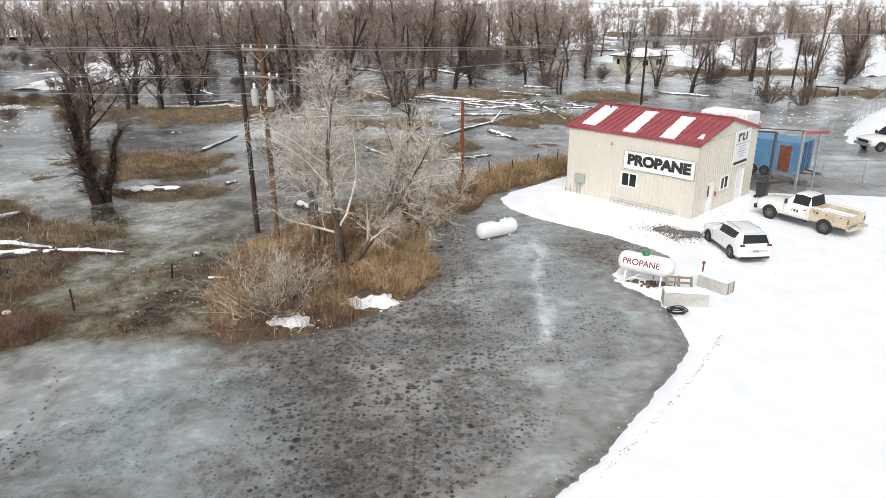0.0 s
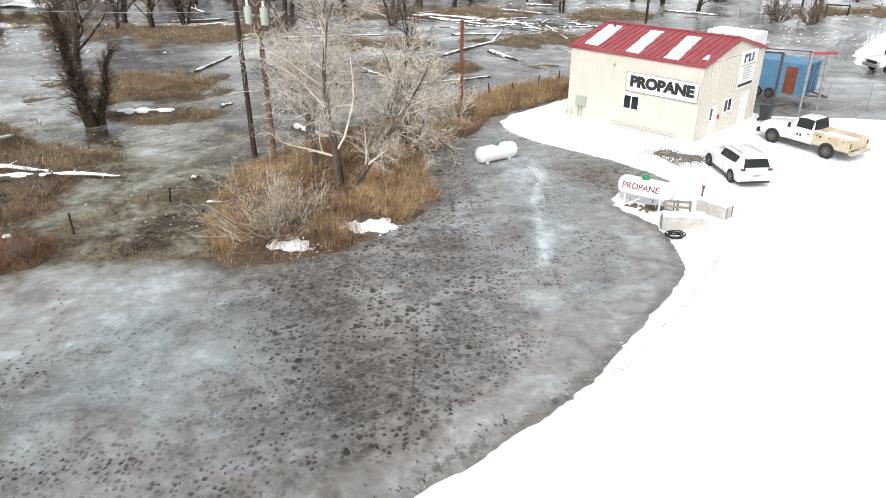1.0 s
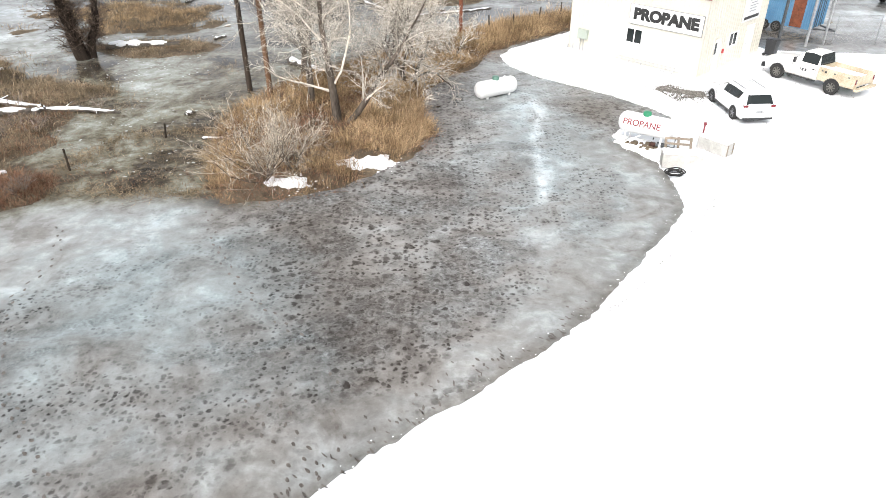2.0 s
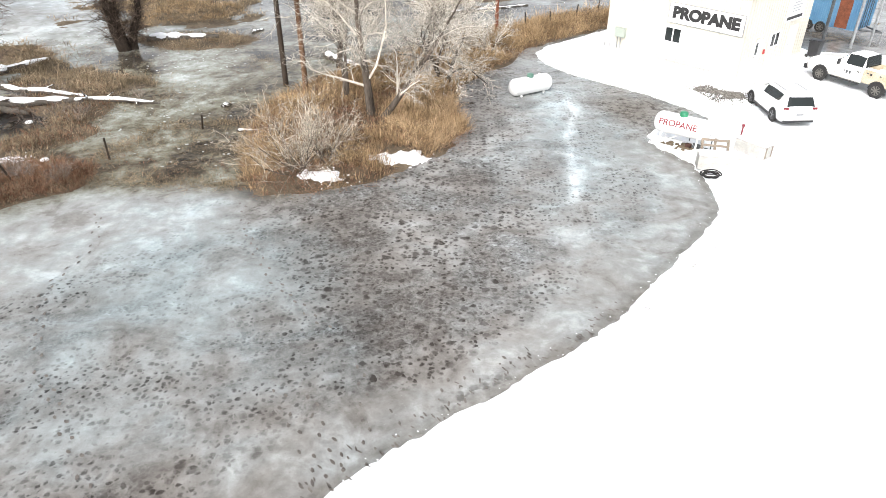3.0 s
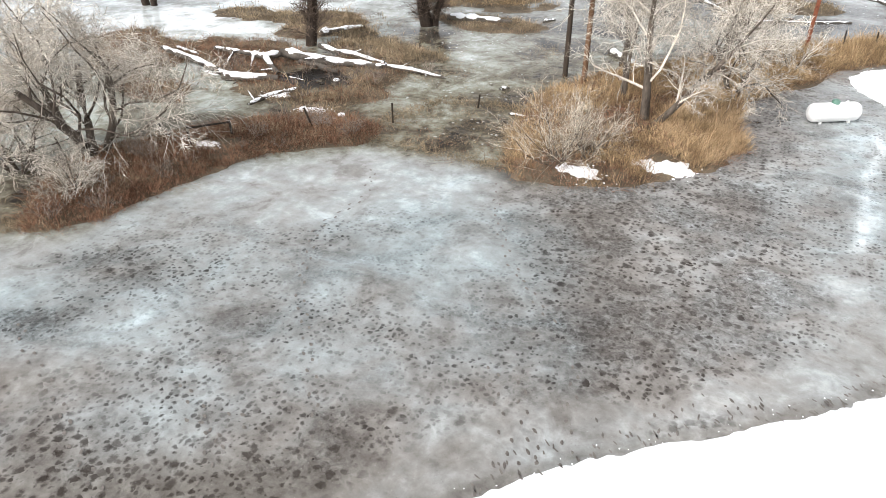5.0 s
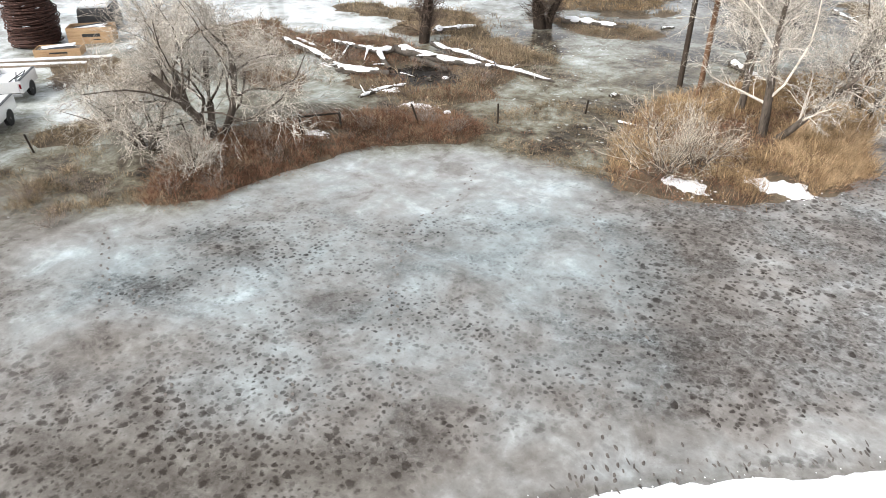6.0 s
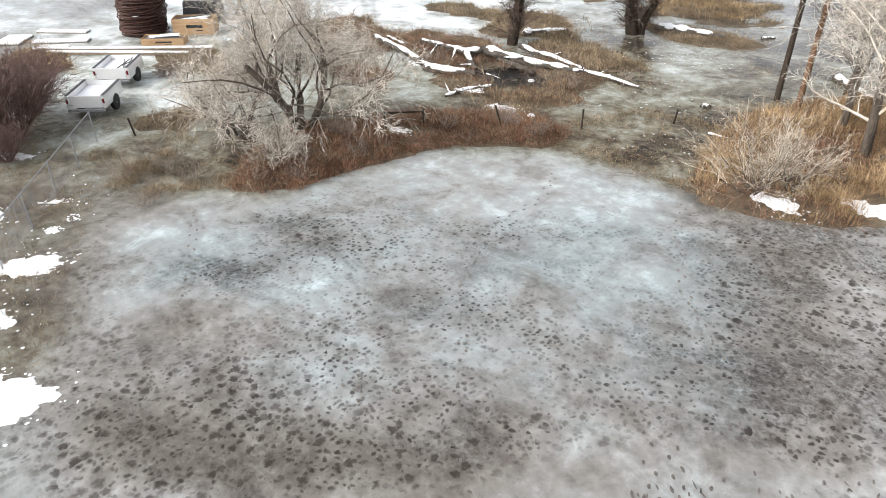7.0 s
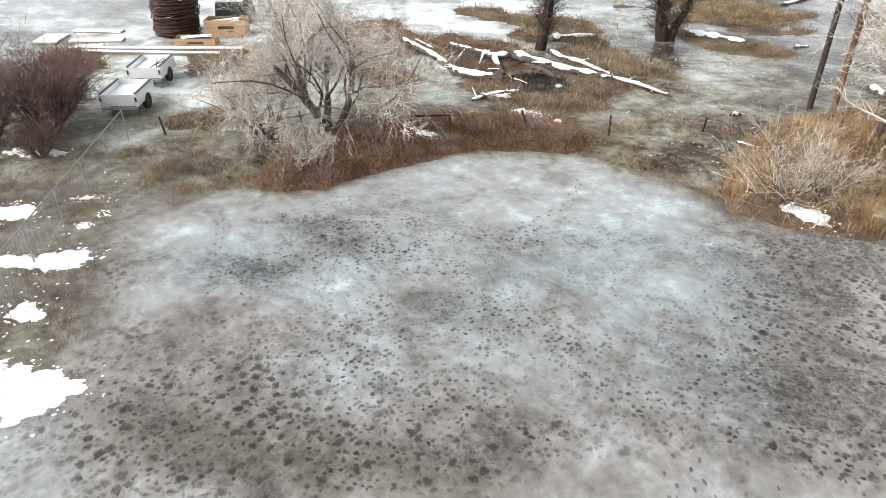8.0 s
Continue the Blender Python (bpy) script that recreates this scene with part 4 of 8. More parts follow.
# low twiggy brush plants on the banks and among the logs
BRUSH = dict(SHRUB, kids=(3, 3, 4, 0), segs=(2, 2, 1, 1), least=0.006)
first = None
rng = np.random.RandomState(3)
for poly, n in ((BANK, 34), ([(-34, 27), (-19, 27), (-17, 37), (-33, 37)], 26), (ISLAND, 14), ([(-31, 10), (-24, 9), (-23, 12), (-30, 13)], 8)):
    q = np.array(poly)
    placed = 0
    while placed < n:
        x, y = rng.uniform(q.min(0), q.max(0))
        if inside(poly, np.array([x]), np.array([y]))[0] < 0.3:
            continue
        placed += 1
        k = rng.uniform(0.6, 1.25)
        m = pose(x, y, height_at(x, y) - 0.03, 0, 0, rng.uniform(0, 360)) @ Matrix.Diagonal((k, k, k, 1))
        if first is None:
            first = tree(50, x, y, 6, BRUSH, 1.3, 0.012, TWIGBROWN, TWIGBROWN, "knee-high leafless brown brush plant", lean=0.7, trunk_levels=1, name="brush_plant", category="shrub", group="brush plants")
            ob = first
        else:
            ob = copy_thing(first, m)
        ob.matrix_basis = m

# woods behind: a few trees grown once and set out many times
models, mids = [], []
for s in range(5):
    models.append(tree(30 + s, 0, 0, (1, 2, 1, 1, 2)[s], dict(FAR, wander=(0.14, 0.2, 0.22, 0.22), kids=(18, 7, 6, 0), ratio=(0.46, 0.62, 0.7, 0)), 15.0, 0.28, BARK, FARTWIG, "tall bare grey-brown cottonwood in flooded woods", lean=0.16, group="flooded woods"))
for s in range(4):
    mids.append(tree(40 + s, 0, 0, (2, 1, 3, 2)[s], dict(MID, kids=(14, 6, 5, 3, 0) if s == 1 else (9, 6, 5, 3, 0)), 15.0, 0.30, BARK, (TWIGBROWN, DARKTWIG)[s % 2], "tall bare dark cottonwood standing in flood ice", lean=0.18, group="flooded woods"))
rng = np.random.RandomState(7)
SPOTS = [(-34.3, 85, 1.0), (-37.6, 83, 1.05), (-31.5, 88, .9), (-40, 90, 1), (-20.2, 95, 1.05), (-12.8, 78.6, .85), (-5.9, 87, .8), (-14, 104, 1), (16.4, 98, .55), (13, 110, .8), (3.4, 132, .9), (35.3, 99.3, .62), (47.7, 103.4, .6),
         (61.4, 116, .7), (67, 116, .8), (62, 108.5, .6), (-60, 86, 1), (-66, 98, 1.1), (-55, 104, 1), (-3, 102, .9), (20, 140, .9), (31, 150, .8), (-26, 112, 1.1), (-8, 118, 1), (72, 104, .6), (-46, 118, 1.1), (24, 118, .5)]
places = list(SPOTS)
tries = 0
while len(places) < 250 and tries < 9000:
    tries += 1
    y = rng.uniform(100, 270)
    x = rng.uniform(-0.85, 0.80) * y
    if x > 0.22 * y and y < 250 and rng.rand() < 0.30:
        continue
    if -0.62 * y < x < -0.50 * y and y < 200:
        continue
    if min(math.hypot(x - a, y - b) for a, b, _ in places) < 4.5:
        continue
    places.append((x, y, rng.uniform(0.55, 1.1) * (0.75 if x > 0.2 * y else 1)))
used = set()
for i, (x, y, s) in enumerate(places):
    src = mids[i % 4] if y < 118 else models[i % 5]
    m = pose(x, y, height_at(x, y) - 0.1, 0, 0, rng.uniform(0, 360)) @ Matrix.Diagonal((s, s, s * rng.uniform(0.85, 1.1), 1))
    if src.name in used:
        src = copy_thing(src, m)
    used.add(src.name)
    src.matrix_basis = m

# thickets under the trees
first = None
for i in range(120):
    y = rng.uniform(76, 215)
    x = rng.uniform(-0.8, 0.75 if i % 3 == 0 else 0.2) * y
    if abs(x - 20) < 14 and y < 90:
        continue
    k = rng.uniform(0.7, 1.6) * (1 if y < 120 else 1.4)
    m = pose(x, y, height_at(x, y) - 0.05, 0, 0, rng.uniform(0, 360)) @ Matrix.Diagonal((k * 1.2, k * 1.2, k, 1))
    if first is None:
        first = tree(60, x, y, 12, dict(SHRUB, kids=(5, 5, 4, 0), segs=(2, 2, 1, 1), wander=(0.2, 0.25, 0.25, 0.2), least=0.013), 3.0, 0.03, DARKTWIG, DARKTWIG, "leafless brown thicket in the flooded woods", lean=0.5, trunk_levels=1, name="thicket", category="shrub", group="thickets")
        ob = first
    else:
        ob = copy_thing(first, m)
    ob.matrix_basis = m

# woods too far off to tell the trees apart
rng = np.random.RandomState(12)
trunks, twigs = [], []
for i in range(2300):
    y = 205 + 555 * rng.rand() ** 1.5
    x = rng.uniform(-0.86, 0.82) * y
    if x > 0.2 * y:
        row = (225, 262, 320, 420, 600)[i % 5]
        y = row + rng.normal(0, 12)
        if rng.rand() < 0.15:
            continue
    h = rng.uniform(7, 15) * (1 if x < 0.2 * y else 0.85)
    b = np.array([x, y, height_at(x, y) - 0.2])
    trunks.append((np.array([b, b + [rng.normal(0, 0.6), 0, h * 0.6]]), np.array([0.25, 0.10])))
    for k in range(20):
        f = rng.uniform(0.0, 0.62)
        a, up = rng.uniform(0, 6.28), rng.uniform(0.25, 1.2)
        ln = h * rng.uniform(0.18, 0.42)
        q = b + [rng.normal(0, 0.5), rng.normal(0, 0.5), h * f]
        twigs.append((np.array([q, q + ln * np.array([math.cos(a), math.sin(a), up]) / math.hypot(1, up)]), np.array([0.13, 0.05])))
v, f = tubes(trunks, 3)
v2, f2 = spikes(twigs)
v, f = np.concatenate([v, v2]), np.concatenate([split(f), f2 + len(v)])
tagged(from_arrays("distant_woods", v, f, FARTWIG), "grey-brown leafless woods along the far edge of the flood", "woods", kind="stuff")

# ---- the metal shop building ----
W, L, EAVE, RIDGE = 8.2, 9.35, 4.7, 5.72      # gable width, length, heights
shop = thing("metal_building", pose(15.23, 40.26, 0.02, 0, 0, 44), "cream ribbed sheet-metal shop with a red metal roof", "building")


def cut_wall(span, height, holes, thick, place):
    """A wall of blocks round its openings. place(a, z, d) puts a point at a along the wall, height z, depth d."""
    cs = sorted({0.0, span, *[h[0] for h in holes], *[h[1] for h in holes]})
    zs = sorted({0.0, height, *[h[2] for h in holes], *[h[3] for h in holes]})
    bm = bmesh.new()
    for a0, a1 in zip(cs, cs[1:]):
        for z0, z1 in zip(zs, zs[1:]):
            ca, cz = (a0 + a1) / 2, (z0 + z1) / 2
            if any(h[0] < ca < h[1] and h[2] < cz < h[3] for h in holes):
                continue
            p, q = Vector(place(a0, z0, 0)), Vector(place(a1, z1, thick))
            box(bm, [min(x, y) for x, y in zip(p, q)], [max(x, y) for x, y in zip(p, q)])
    bmesh.ops.remove_doubles(bm, verts=bm.verts[:], dist=0.0005)
    return bm


front = lambda a, z, d: (d, a, z)              # faces -x
gable = lambda a, z, d: (a, d, z)              # faces -y
HOLES_FRONT = [(3.95, 5.05, 1.30, 2.18)]
HOLES_GABLE = [(1.62, 2.54, 0.06, 2.06), (3.52, 4.56, 1.26, 2.06), (5.86, 6.84, 0.06, 2.14)]
part("wall", cut_wall(L, EAVE, HOLES_FRONT, 0.15, front), BEIGE, shop)
bm = cut_wall(W - 0.3, EAVE, [(a - 0.15, b - 0.15, c, d) for a, b, c, d in HOLES_GABLE], 0.15, lambda a, z, d: (a + 0.15, d, z))
prism(bm, [(0.0, EAVE), (0.15, EAVE), (0.15, EAVE + 0.001), (0.0, EAVE + 0.001)], 0.2, 0.3)
part("wall", bm, BEIGE, shop)
for y0 in (0.0, L - 0.15):                       # gable triangles
    bm = bmesh.new()
    tri = [(0.15, EAVE + 0.03), (W - 0.15, EAVE + 0.03), (W / 2, RIDGE)]
    a = [bm.verts.new((x, y0, z)) for x, z in tri]
    b = [bm.verts.new((x, y0 + 0.15, z)) for x, z in tri]
    bm.faces.new(a), bm.faces.new(b[::-1])
    for i in range(3):
        bm.faces.new((a[i], b[i], b[(i + 1) % 3], a[(i + 1) % 3]))
    bmesh.ops.recalc_face_normals(bm, faces=bm.faces[:])
    part("gable_panel", bm, BEIGE, shop)
part("wall", boxes(((0.15, L - 0.15, 0), (W - 0.15, L, EAVE))), BEIGE, shop)
part("wall", boxes(((W - 0.15, 0, 0), (W, L, EAVE))), BEIGE, shop)
part("floor_slab", boxes(((0.16, 0.16, 0.0), (W - 0.16, L - 0.16, 0.05))), CONCRETE, shop)

rib = bmesh.new()
prism(rib, [(-0.022, 0), (-0.022, 1), (0, 1), (0, 0)], -0.018, 0.018, lambda y, z: 1.0 if y > -0.01 else 0.5)
rib_mesh = bpy.data.meshes.new("rib")
rib.to_mesh(rib_mesh)
rib.free()
rib_mesh.materials.append(BEIGE)


def ribs(span, top, holes, facing):
    n = int(span / 0.3048)
    for i in range(1, n + 1):
        a = i * span / (n + 1)
        zs = [(0.05, top(a))]
        for h0, h1, z0, z1 in holes:
            if h0 - 0.08 < a < h1 + 0.08:
                zs = [s for lo, hi in zs for s in ((lo, min(hi, z0 - 0.07)), (max(lo, z1 + 0.07), hi)) if s[1] - s[0] > 0.1]
        for lo, hi in zs:
            ob = new("rib", rib_mesh)
            ob.parent = shop
            if facing == "front":
                ob.matrix_basis = pose(0, a, lo, 0, 0, -90) @ Matrix.Diagonal((1, 1, hi - lo, 1))
            else:
                ob.matrix_basis = pose(a, 0, lo) @ Matrix.Diagonal((1, 1, hi - lo, 1))


ribs(L, lambda a: EAVE - 0.05, HOLES_FRONT, "front")
ribs(W, lambda a: EAVE + (RIDGE - EAVE) * (1 - abs(a - W / 2) / (W / 2)) - 0.12, HOLES_GABLE, "gable")
for a, b in (((-0.03, -0.03, 0), (0.05, 0.05, EAVE - .02)), ((-0.03, L - 0.05, 0), (0.05, L + 0.03, EAVE - .02)), ((W - 0.05, -0.03, 0), (W + 0.03, 0.05, EAVE - .02))):
    part("corner_trim", boxes((a, b)), BEIGE, shop)

# roof
pitch = math.atan2(RIDGE - EAVE, W / 2)
slope = (W / 2 + 0.12) / math.cos(pitch)
for side in (0, 1):
    roof = part("roof", boxes(((0, -0.12, 0), (slope, L + 0.12, 0.06))), REDROOF, shop)
    roof.matrix_basis = (pose(-0.12, 0, EAVE - 0.03 + 0.03) @ Matrix.Rotation(-pitch, 4, "Y")) if side == 0 else (pose(W + 0.12, L, EAVE, 0, 0, 180) @ Matrix.Rotation(-pitch, 4, "Y"))
    seam = bmesh.new()
    prism(seam, [(-0.03, 0.06), (-0.014, 0.125), (0.014, 0.125), (0.03, 0.06)], 0.0, slope - 0.1)
    seam_mesh = bpy.data.meshes.new("seam")
    seam.to_mesh(seam_mesh)
    seam.free()
    seam_mesh.materials.append(REDROOF)
    for i in range(22):
        ob = new("seam", seam_mesh)
        ob.parent = roof
        ob.location = (0, 0.0 + (L - 0.0) * (i + 0.5) / 22, 0)
    part("eave_trim", boxes(((-0.02, -0.14, -0.14), (0.0, L + 0.14, 0.07))), REDROOF, roof)
    for y in (-0.145, L + 0.125):
        part("gable_trim", boxes(((0, y, -0.12), (slope - 0.01, y + 0.02, 0.10))), REDROOF, roof)
    if side == 0:
        rng = np.random.RandomState(5)
        for s0, s1, y0, y1, skew in ((0.35, 3.7, 7.45, 8.55, .38), (0.1, 3.65, 4.35, 5.25, .42), (0.05, 3.5, 1.65, 2.6, .38), (0.6, 1.25, 0.12, 0.36, .1)):
            bm = bmesh.new()
            n = max(3, int((s1 - s0) / 0.2))
            lo, hi = [], []
            for k in range(n + 1):
                s = s0 + (s1 - s0) * k / n
                sk = skew * (s - s0) / max(s1 - s0, 0.1)
                for edge, side_list in ((y0, lo), (y1, hi)):
                    side_list.append(bm.verts.new((s, edge + sk + rng.normal(0, 0.025), 0.085)))
            for k in range(n):
                bm.faces.new((lo[k], lo[k + 1], hi[k + 1], hi[k]))
            ex = bmesh.ops.extrude_face_region(bm, geom=bm.faces[:])
            bmesh.ops.translate(bm, vec=(0, 0, 0.05), verts=[v for v in ex["geom"] if isinstance(v, bmesh.types.BMVert)])
            bmesh.ops.recalc_face_normals(bm, faces=bm.faces[:])
            part("roof_snow", bm, SNOW, roof, "strip of white snow left between roof seams")
bm = bmesh.new()
for s in (-1, 1):
    box(bm, (0 if s > 0 else -0.18, -0.14, 0), (0.18 if s > 0 else 0, L + 0.14, 0.02), m=Matrix.Rotation(s * pitch, 4, "Y"))
rc = part("ridge_cap", bm, REDROOF, shop)
rc.matrix_basis = pose(W / 2, 0, RIDGE + 0.135)
part("roof_vent", rods(((0, 0, 0), (0, 0, 0.3)), r=0.07), DARKSTEEL, shop).matrix_basis = pose(3.2, 8.3, RIDGE - 0.12)


def window(a0, a1, z0, z1, m, sashes=2):
    """A sliding window in a white frame; m turns it so that it looks along -y."""
    w, h, f = a1 - a0, z1 - z0, 0.06
    top = part("window", boxes(((-f, -0.05, -f), (w + f, 0.03, 0)), ((-f, -0.05, h), (w + f, 0.03, h + f)), ((-f, -0.05, 0), (0, 0.03, h)), ((w, -0.05, 0), (w + f, 0.03, h)), bevel=0.006), WHITE, shop, "white-framed sliding window")
    top.matrix_basis = m
    for i in range(sashes):
        x0, x1 = w * i / sashes, w * (i + 1) / sashes
        part("sash", boxes(((x0, -0.015, 0), (x0 + .04, .02, h)), ((x1 - .04, -0.015, 0), (x1, .02, h)), ((x0 + .04, -0.015, 0), (x1 - .04, .02, .04)), ((x0 + .04, -0.015, h - .04), (x1 - .04, .02, h))), WHITE, top)
        part("pane", boxes(((x0 + .04, 0.0, .04), (x1 - .04, .008, h - .04))), GLASS, top)
    return top


window(0, 1.1, 1.30, 2.18, pose(0, 5.05, 1.30, 0, 0, -90))
window(0, 1.04, 1.26, 2.06, pose(3.52, 0, 1.26))


def shop_door(a0, a1, top_z, glazed):
    w, h = a1 - a0, top_z - 0.06
    d = part("door", boxes(((0.03, 0.02, 0.0), (w - 0.03, 0.07, h - 0.03)), bevel=0.006), WHITE, shop, "white steel walk-in door")
    d.matrix_basis = pose(a0, 0, 0.06)
    part("door_frame", boxes(((-0.03, -0.035, -0.02), (0.03, 0.10, h)), ((w - 0.03, -0.035, -0.02), (w + 0.03, 0.10, h)), ((-0.03, -0.035, h - .03), (w + .03, 0.10, h + 0.03))), BEIGE if glazed else WHITE, d)
    part("door_handle", rods(((0.12, 0.0, 0.95), (0.12, -0.05, 0.95)), ((0.12, -0.05, 0.95), (0.24, -0.05, 0.95)), r=0.014), GALV, d)
    if glazed:
        part("door_pane", boxes(((0.2, 0.008, 1.05), (0.42, 0.022, h - 0.25))), GLASS, d)
    return d


shop_door(1.62, 2.54, 2.06, True)
shop_door(5.86, 6.84, 2.14, False)
part("fire_extinguisher_box", boxes(((2.72, -0.12, 1.05), (2.86, -0.03, 1.3)), bevel=0.01), REDPAINT, shop, "small red box beside the door")

# signs
sign = thing("propane_sign", shop.matrix_basis @ pose(-0.05, 2.52, 3.06, 0, 0, -90), "white sign board with bold black letters on the cream wall", "sign")
part("board", boxes(((-2.42, -0.03, -0.57), (2.42, 0.02, 0.57)), bevel=0.01), SIGNWHITE, sign)
part("frame", boxes(((-2.44, -0.04, -0.59), (2.44, 0.018, -0.571)), ((-2.44, -0.04, 0.571), (2.44, 0.018, 0.59)), ((-2.44, -0.04, -0.57), (-2.421, 0.018, 0.57)), ((2.421, -0.04, -0.57), (2.44, 0.018, 0.57))), GALV, sign)
letters("lettering", "PROPANE", 0.88, BLACK, pose(0, -0.032, 0.02, 90), sign, bold=0.055, width=4.35)
sign2 = thing("shop_sign", shop.matrix_basis @ pose(5.88, -0.05, 3.68), "tall white sign with dark green emblem and small printed lines", "sign")
part("board", boxes(((-1.16, -0.02, -1.17), (1.16, 0.02, 1.17)), bevel=0.008), SIGNWHITE, sign2)
bm = bmesh.new()
for x in (-0.62, 0.0, 0.5):
    box(bm, (x - 0.1, -0.03, 0.45), (x + 0.1, -0.024, 0.98))
box(bm, (-0.5, -0.03, 0.78), (-0.3, -0.024, 0.98)), box(bm, (0.1, -0.03, 0.45), (0.3, -0.024, 0.58)), box(bm, (-0.28, -0.03, 0.86), (-0.1, -0.024, 0.98))
part("emblem", bm, DARKSTEEL, sign2)
part("printed_line", boxes(((-1.02, -0.028, 0.26), (1.02, -0.022, 0.32))), METERGREY, sign2)
for i, w in enumerate((0.55, 0.4, 0.62, 0.5, 0.45)):
    part("printed_line", boxes(((-w, -0.028, 0.08 - i * 0.17), (w, -0.022, 0.13 - i * 0.17))), GALV, sign2)
part("printed_bar", boxes(((-1.02, -0.028, -1.04), (1.02, -0.022, -0.86))), BLACK, sign2)

meter = thing("meter_box", shop.matrix_basis @ pose(0, 8.22, 0, 0, 0, -90), "grey-green electric meter box on the cream wall", "meter")
part("cabinet", boxes(((-0.38, -0.24, 0.9), (0.38, -0.026, 1.5)), bevel=0.02), METERGREY, meter)
part("cover", boxes(((-0.33, -0.262, 0.95), (0.33, -0.241, 1.45)), bevel=0.008), METERGREY, meter)
for x, z in ((-0.2, 0.9), (0.05, 0.9), (-0.75, 0.45), (-1.15, 0.35)):
    part("conduit", rods(((x, -0.1, 0.0), (x, -0.1, z)), r=0.03), GALV, meter)
lamp = thing("wall_light", shop.matrix_basis @ pose(0, 5.9, 3.95, 0, 0, -90), "small wall light with a metal bracket", "lamp")
part("bracket", rods(((0, -0.02, 0), (0, -0.16, 0.05)), r=0.02), GALV, lamp)
part("shade", lathe(bmesh.new(), [(0.09, -0.12), (0.07, 0.0), (0.02, 0.04)], 12), GALV, lamp).matrix_basis = pose(0, -0.17, 0.03)

# wire panel lying along the foot of the front wall
rack = thing("wire_fencing", shop.matrix_basis @ pose(-0.22, 3.3, 0.1, 0, 0, -90), "low wire fencing leaning at the foot of the wall", "fencing")
for z in (0.02, 0.16, 0.32):
    part("rail", rods(((-2.3, -0.12 + z * 0.3, z), (2.3, -0.12 + z * 0.3, z)), r=0.014, n=6), GALV, rack)
for i in range(17):
    x = -2.3 + 4.6 * i / 16
    part("rung", rods(((x, -0.12, 0.0), (x, -0.02, 0.36)), r=0.012, n=5), GALV, rack)

# bin by the corner
bin_top = thing("wheeled_bin", pose(21.6, 44.95, 0.1, 0, 0, 40), "black plastic wheeled refuse bin with its lid shut", "bin")
bm = bmesh.new()
box(bm, (-0.3, -0.35, 0.08), (0.3, 0.35, 1.0), bevel=0.04)
for v in bm.verts:
    k = 0.82 + 0.18 * (v.co.z / 1.0)
    v.co.x, v.co.y = v.co.x * k, v.co.y * k
part("body", bm, BLACKPLASTIC, bin_top, smooth=True)
part("lid", boxes(((-0.33, -0.40, 1.0), (0.33, 0.38, 1.07)), ((-0.28, -0.34, 1.07), (0.28, 0.3, 1.11)), bevel=0.02), BLACKPLASTIC, bin_top)
part("handle", rods(((-0.28, 0.42, 0.98), (0.28, 0.42, 0.98)), r=0.018), BLACKPLASTIC, bin_top)
for s in (-1, 1):
    part("wheel", rods(((s * 0.27, 0.3, 0.1), (s * 0.32, 0.3, 0.1)), r=0.1, n=16), RUBBER, bin_top)

# steel frame of an unroofed lean-to
gate = thing("carport", pose(0, 0, 0), "open unroofed steel carport with a red end beam", "carport")
part("post", rods(((22.82, 46.8, 0), (22.82, 46.8, 4.2)), r=0.10, n=12), DARKSTEEL, gate, "dark painted steel post")
part("post", rods(((25.1, 47.5, 0), (25.1, 47.5, 4.1)), r=0.10, n=12), GALV, gate, "galvanised steel post")
part("post", rods(((26.5, 47.9, 0), (26.5, 47.9, 3.9)), r=0.08, n=12), GALV, gate, "galvanised steel post")
part("beam", rods(((20.9, 46.2, 4.42), (22.82, 46.8, 4.2)), r=0.06, n=8), DARKSTEEL, gate)
part("beam", rods(((20.9, 46.3, 4.62), (25.1, 47.5, 4.16)), r=0.035, n=8), DARKSTEEL, gate)
bm = bmesh.new()
box(bm, (0, -0.06, -0.1), (2.2, 0.06, 0.1), bevel=0.01)
part("end_beam", bm, REDROOF, gate, "red sheet-metal end beam").matrix_basis = pose(25.0, 47.5, 4.05, 0, 2, 14)

# ---- vehicles ----
def loft(stations, glass_rows, profile):
    """A car body from cross-sections. Returns paint and glass meshes; glass_rows(i, j) picks the panes, i the gap between sections, j the strip."""
    rings = [profile(*s) for s in stations]
    out = {}
    for i in range(len(rings) - 1):
        for j in range(len(rings[0]) - 1):
            key = glass_rows(i, j)
            out.setdefault(key, []).append((rings[i][j], rings[i][j + 1], rings[i + 1][j + 1], rings[i + 1][j]))
    meshes = {}
    for key, quads in out.items():
        bm = bmesh.new()
        for q in quads:
            bm.faces.new([bm.verts.new(p) for p in q])
        if key == "paint":
            for r in (rings[0], rings[-1]):
                bm.faces.new([bm.verts.new(p) for p in r])
        bmesh.ops.remove_doubles(bm, verts=bm.verts[:], dist=0.002)
        bmesh.ops.recalc_face_normals(bm, faces=bm.faces[:])
        if key == "paint":
            bmesh.ops.bevel(bm, geom=[e for e in bm.edges if len(e.link_faces) == 2 and e.calc_face_angle(0) > 0.5], offset=0.025, segments=2, affect="EDGES", profile=0.6)
        meshes[key] = bm
    return meshes


def car_ring(y, zb, zs, zr, w, wr):
    glass_top = zs + (zr - zs) * 0.74
    half = [(w * 0.86, zb), (w, zb + 0.14), (w, zs - 0.12), (w * 0.97, zs), (w * 0.97 + (wr - w * 0.97) * 0.8, glass_top), (wr, zr - 0.05), (wr * 0.75, zr)]
    return [(-x, y, z) for x, z in half] + [(x, y, z) for x, z in reversed(half)]


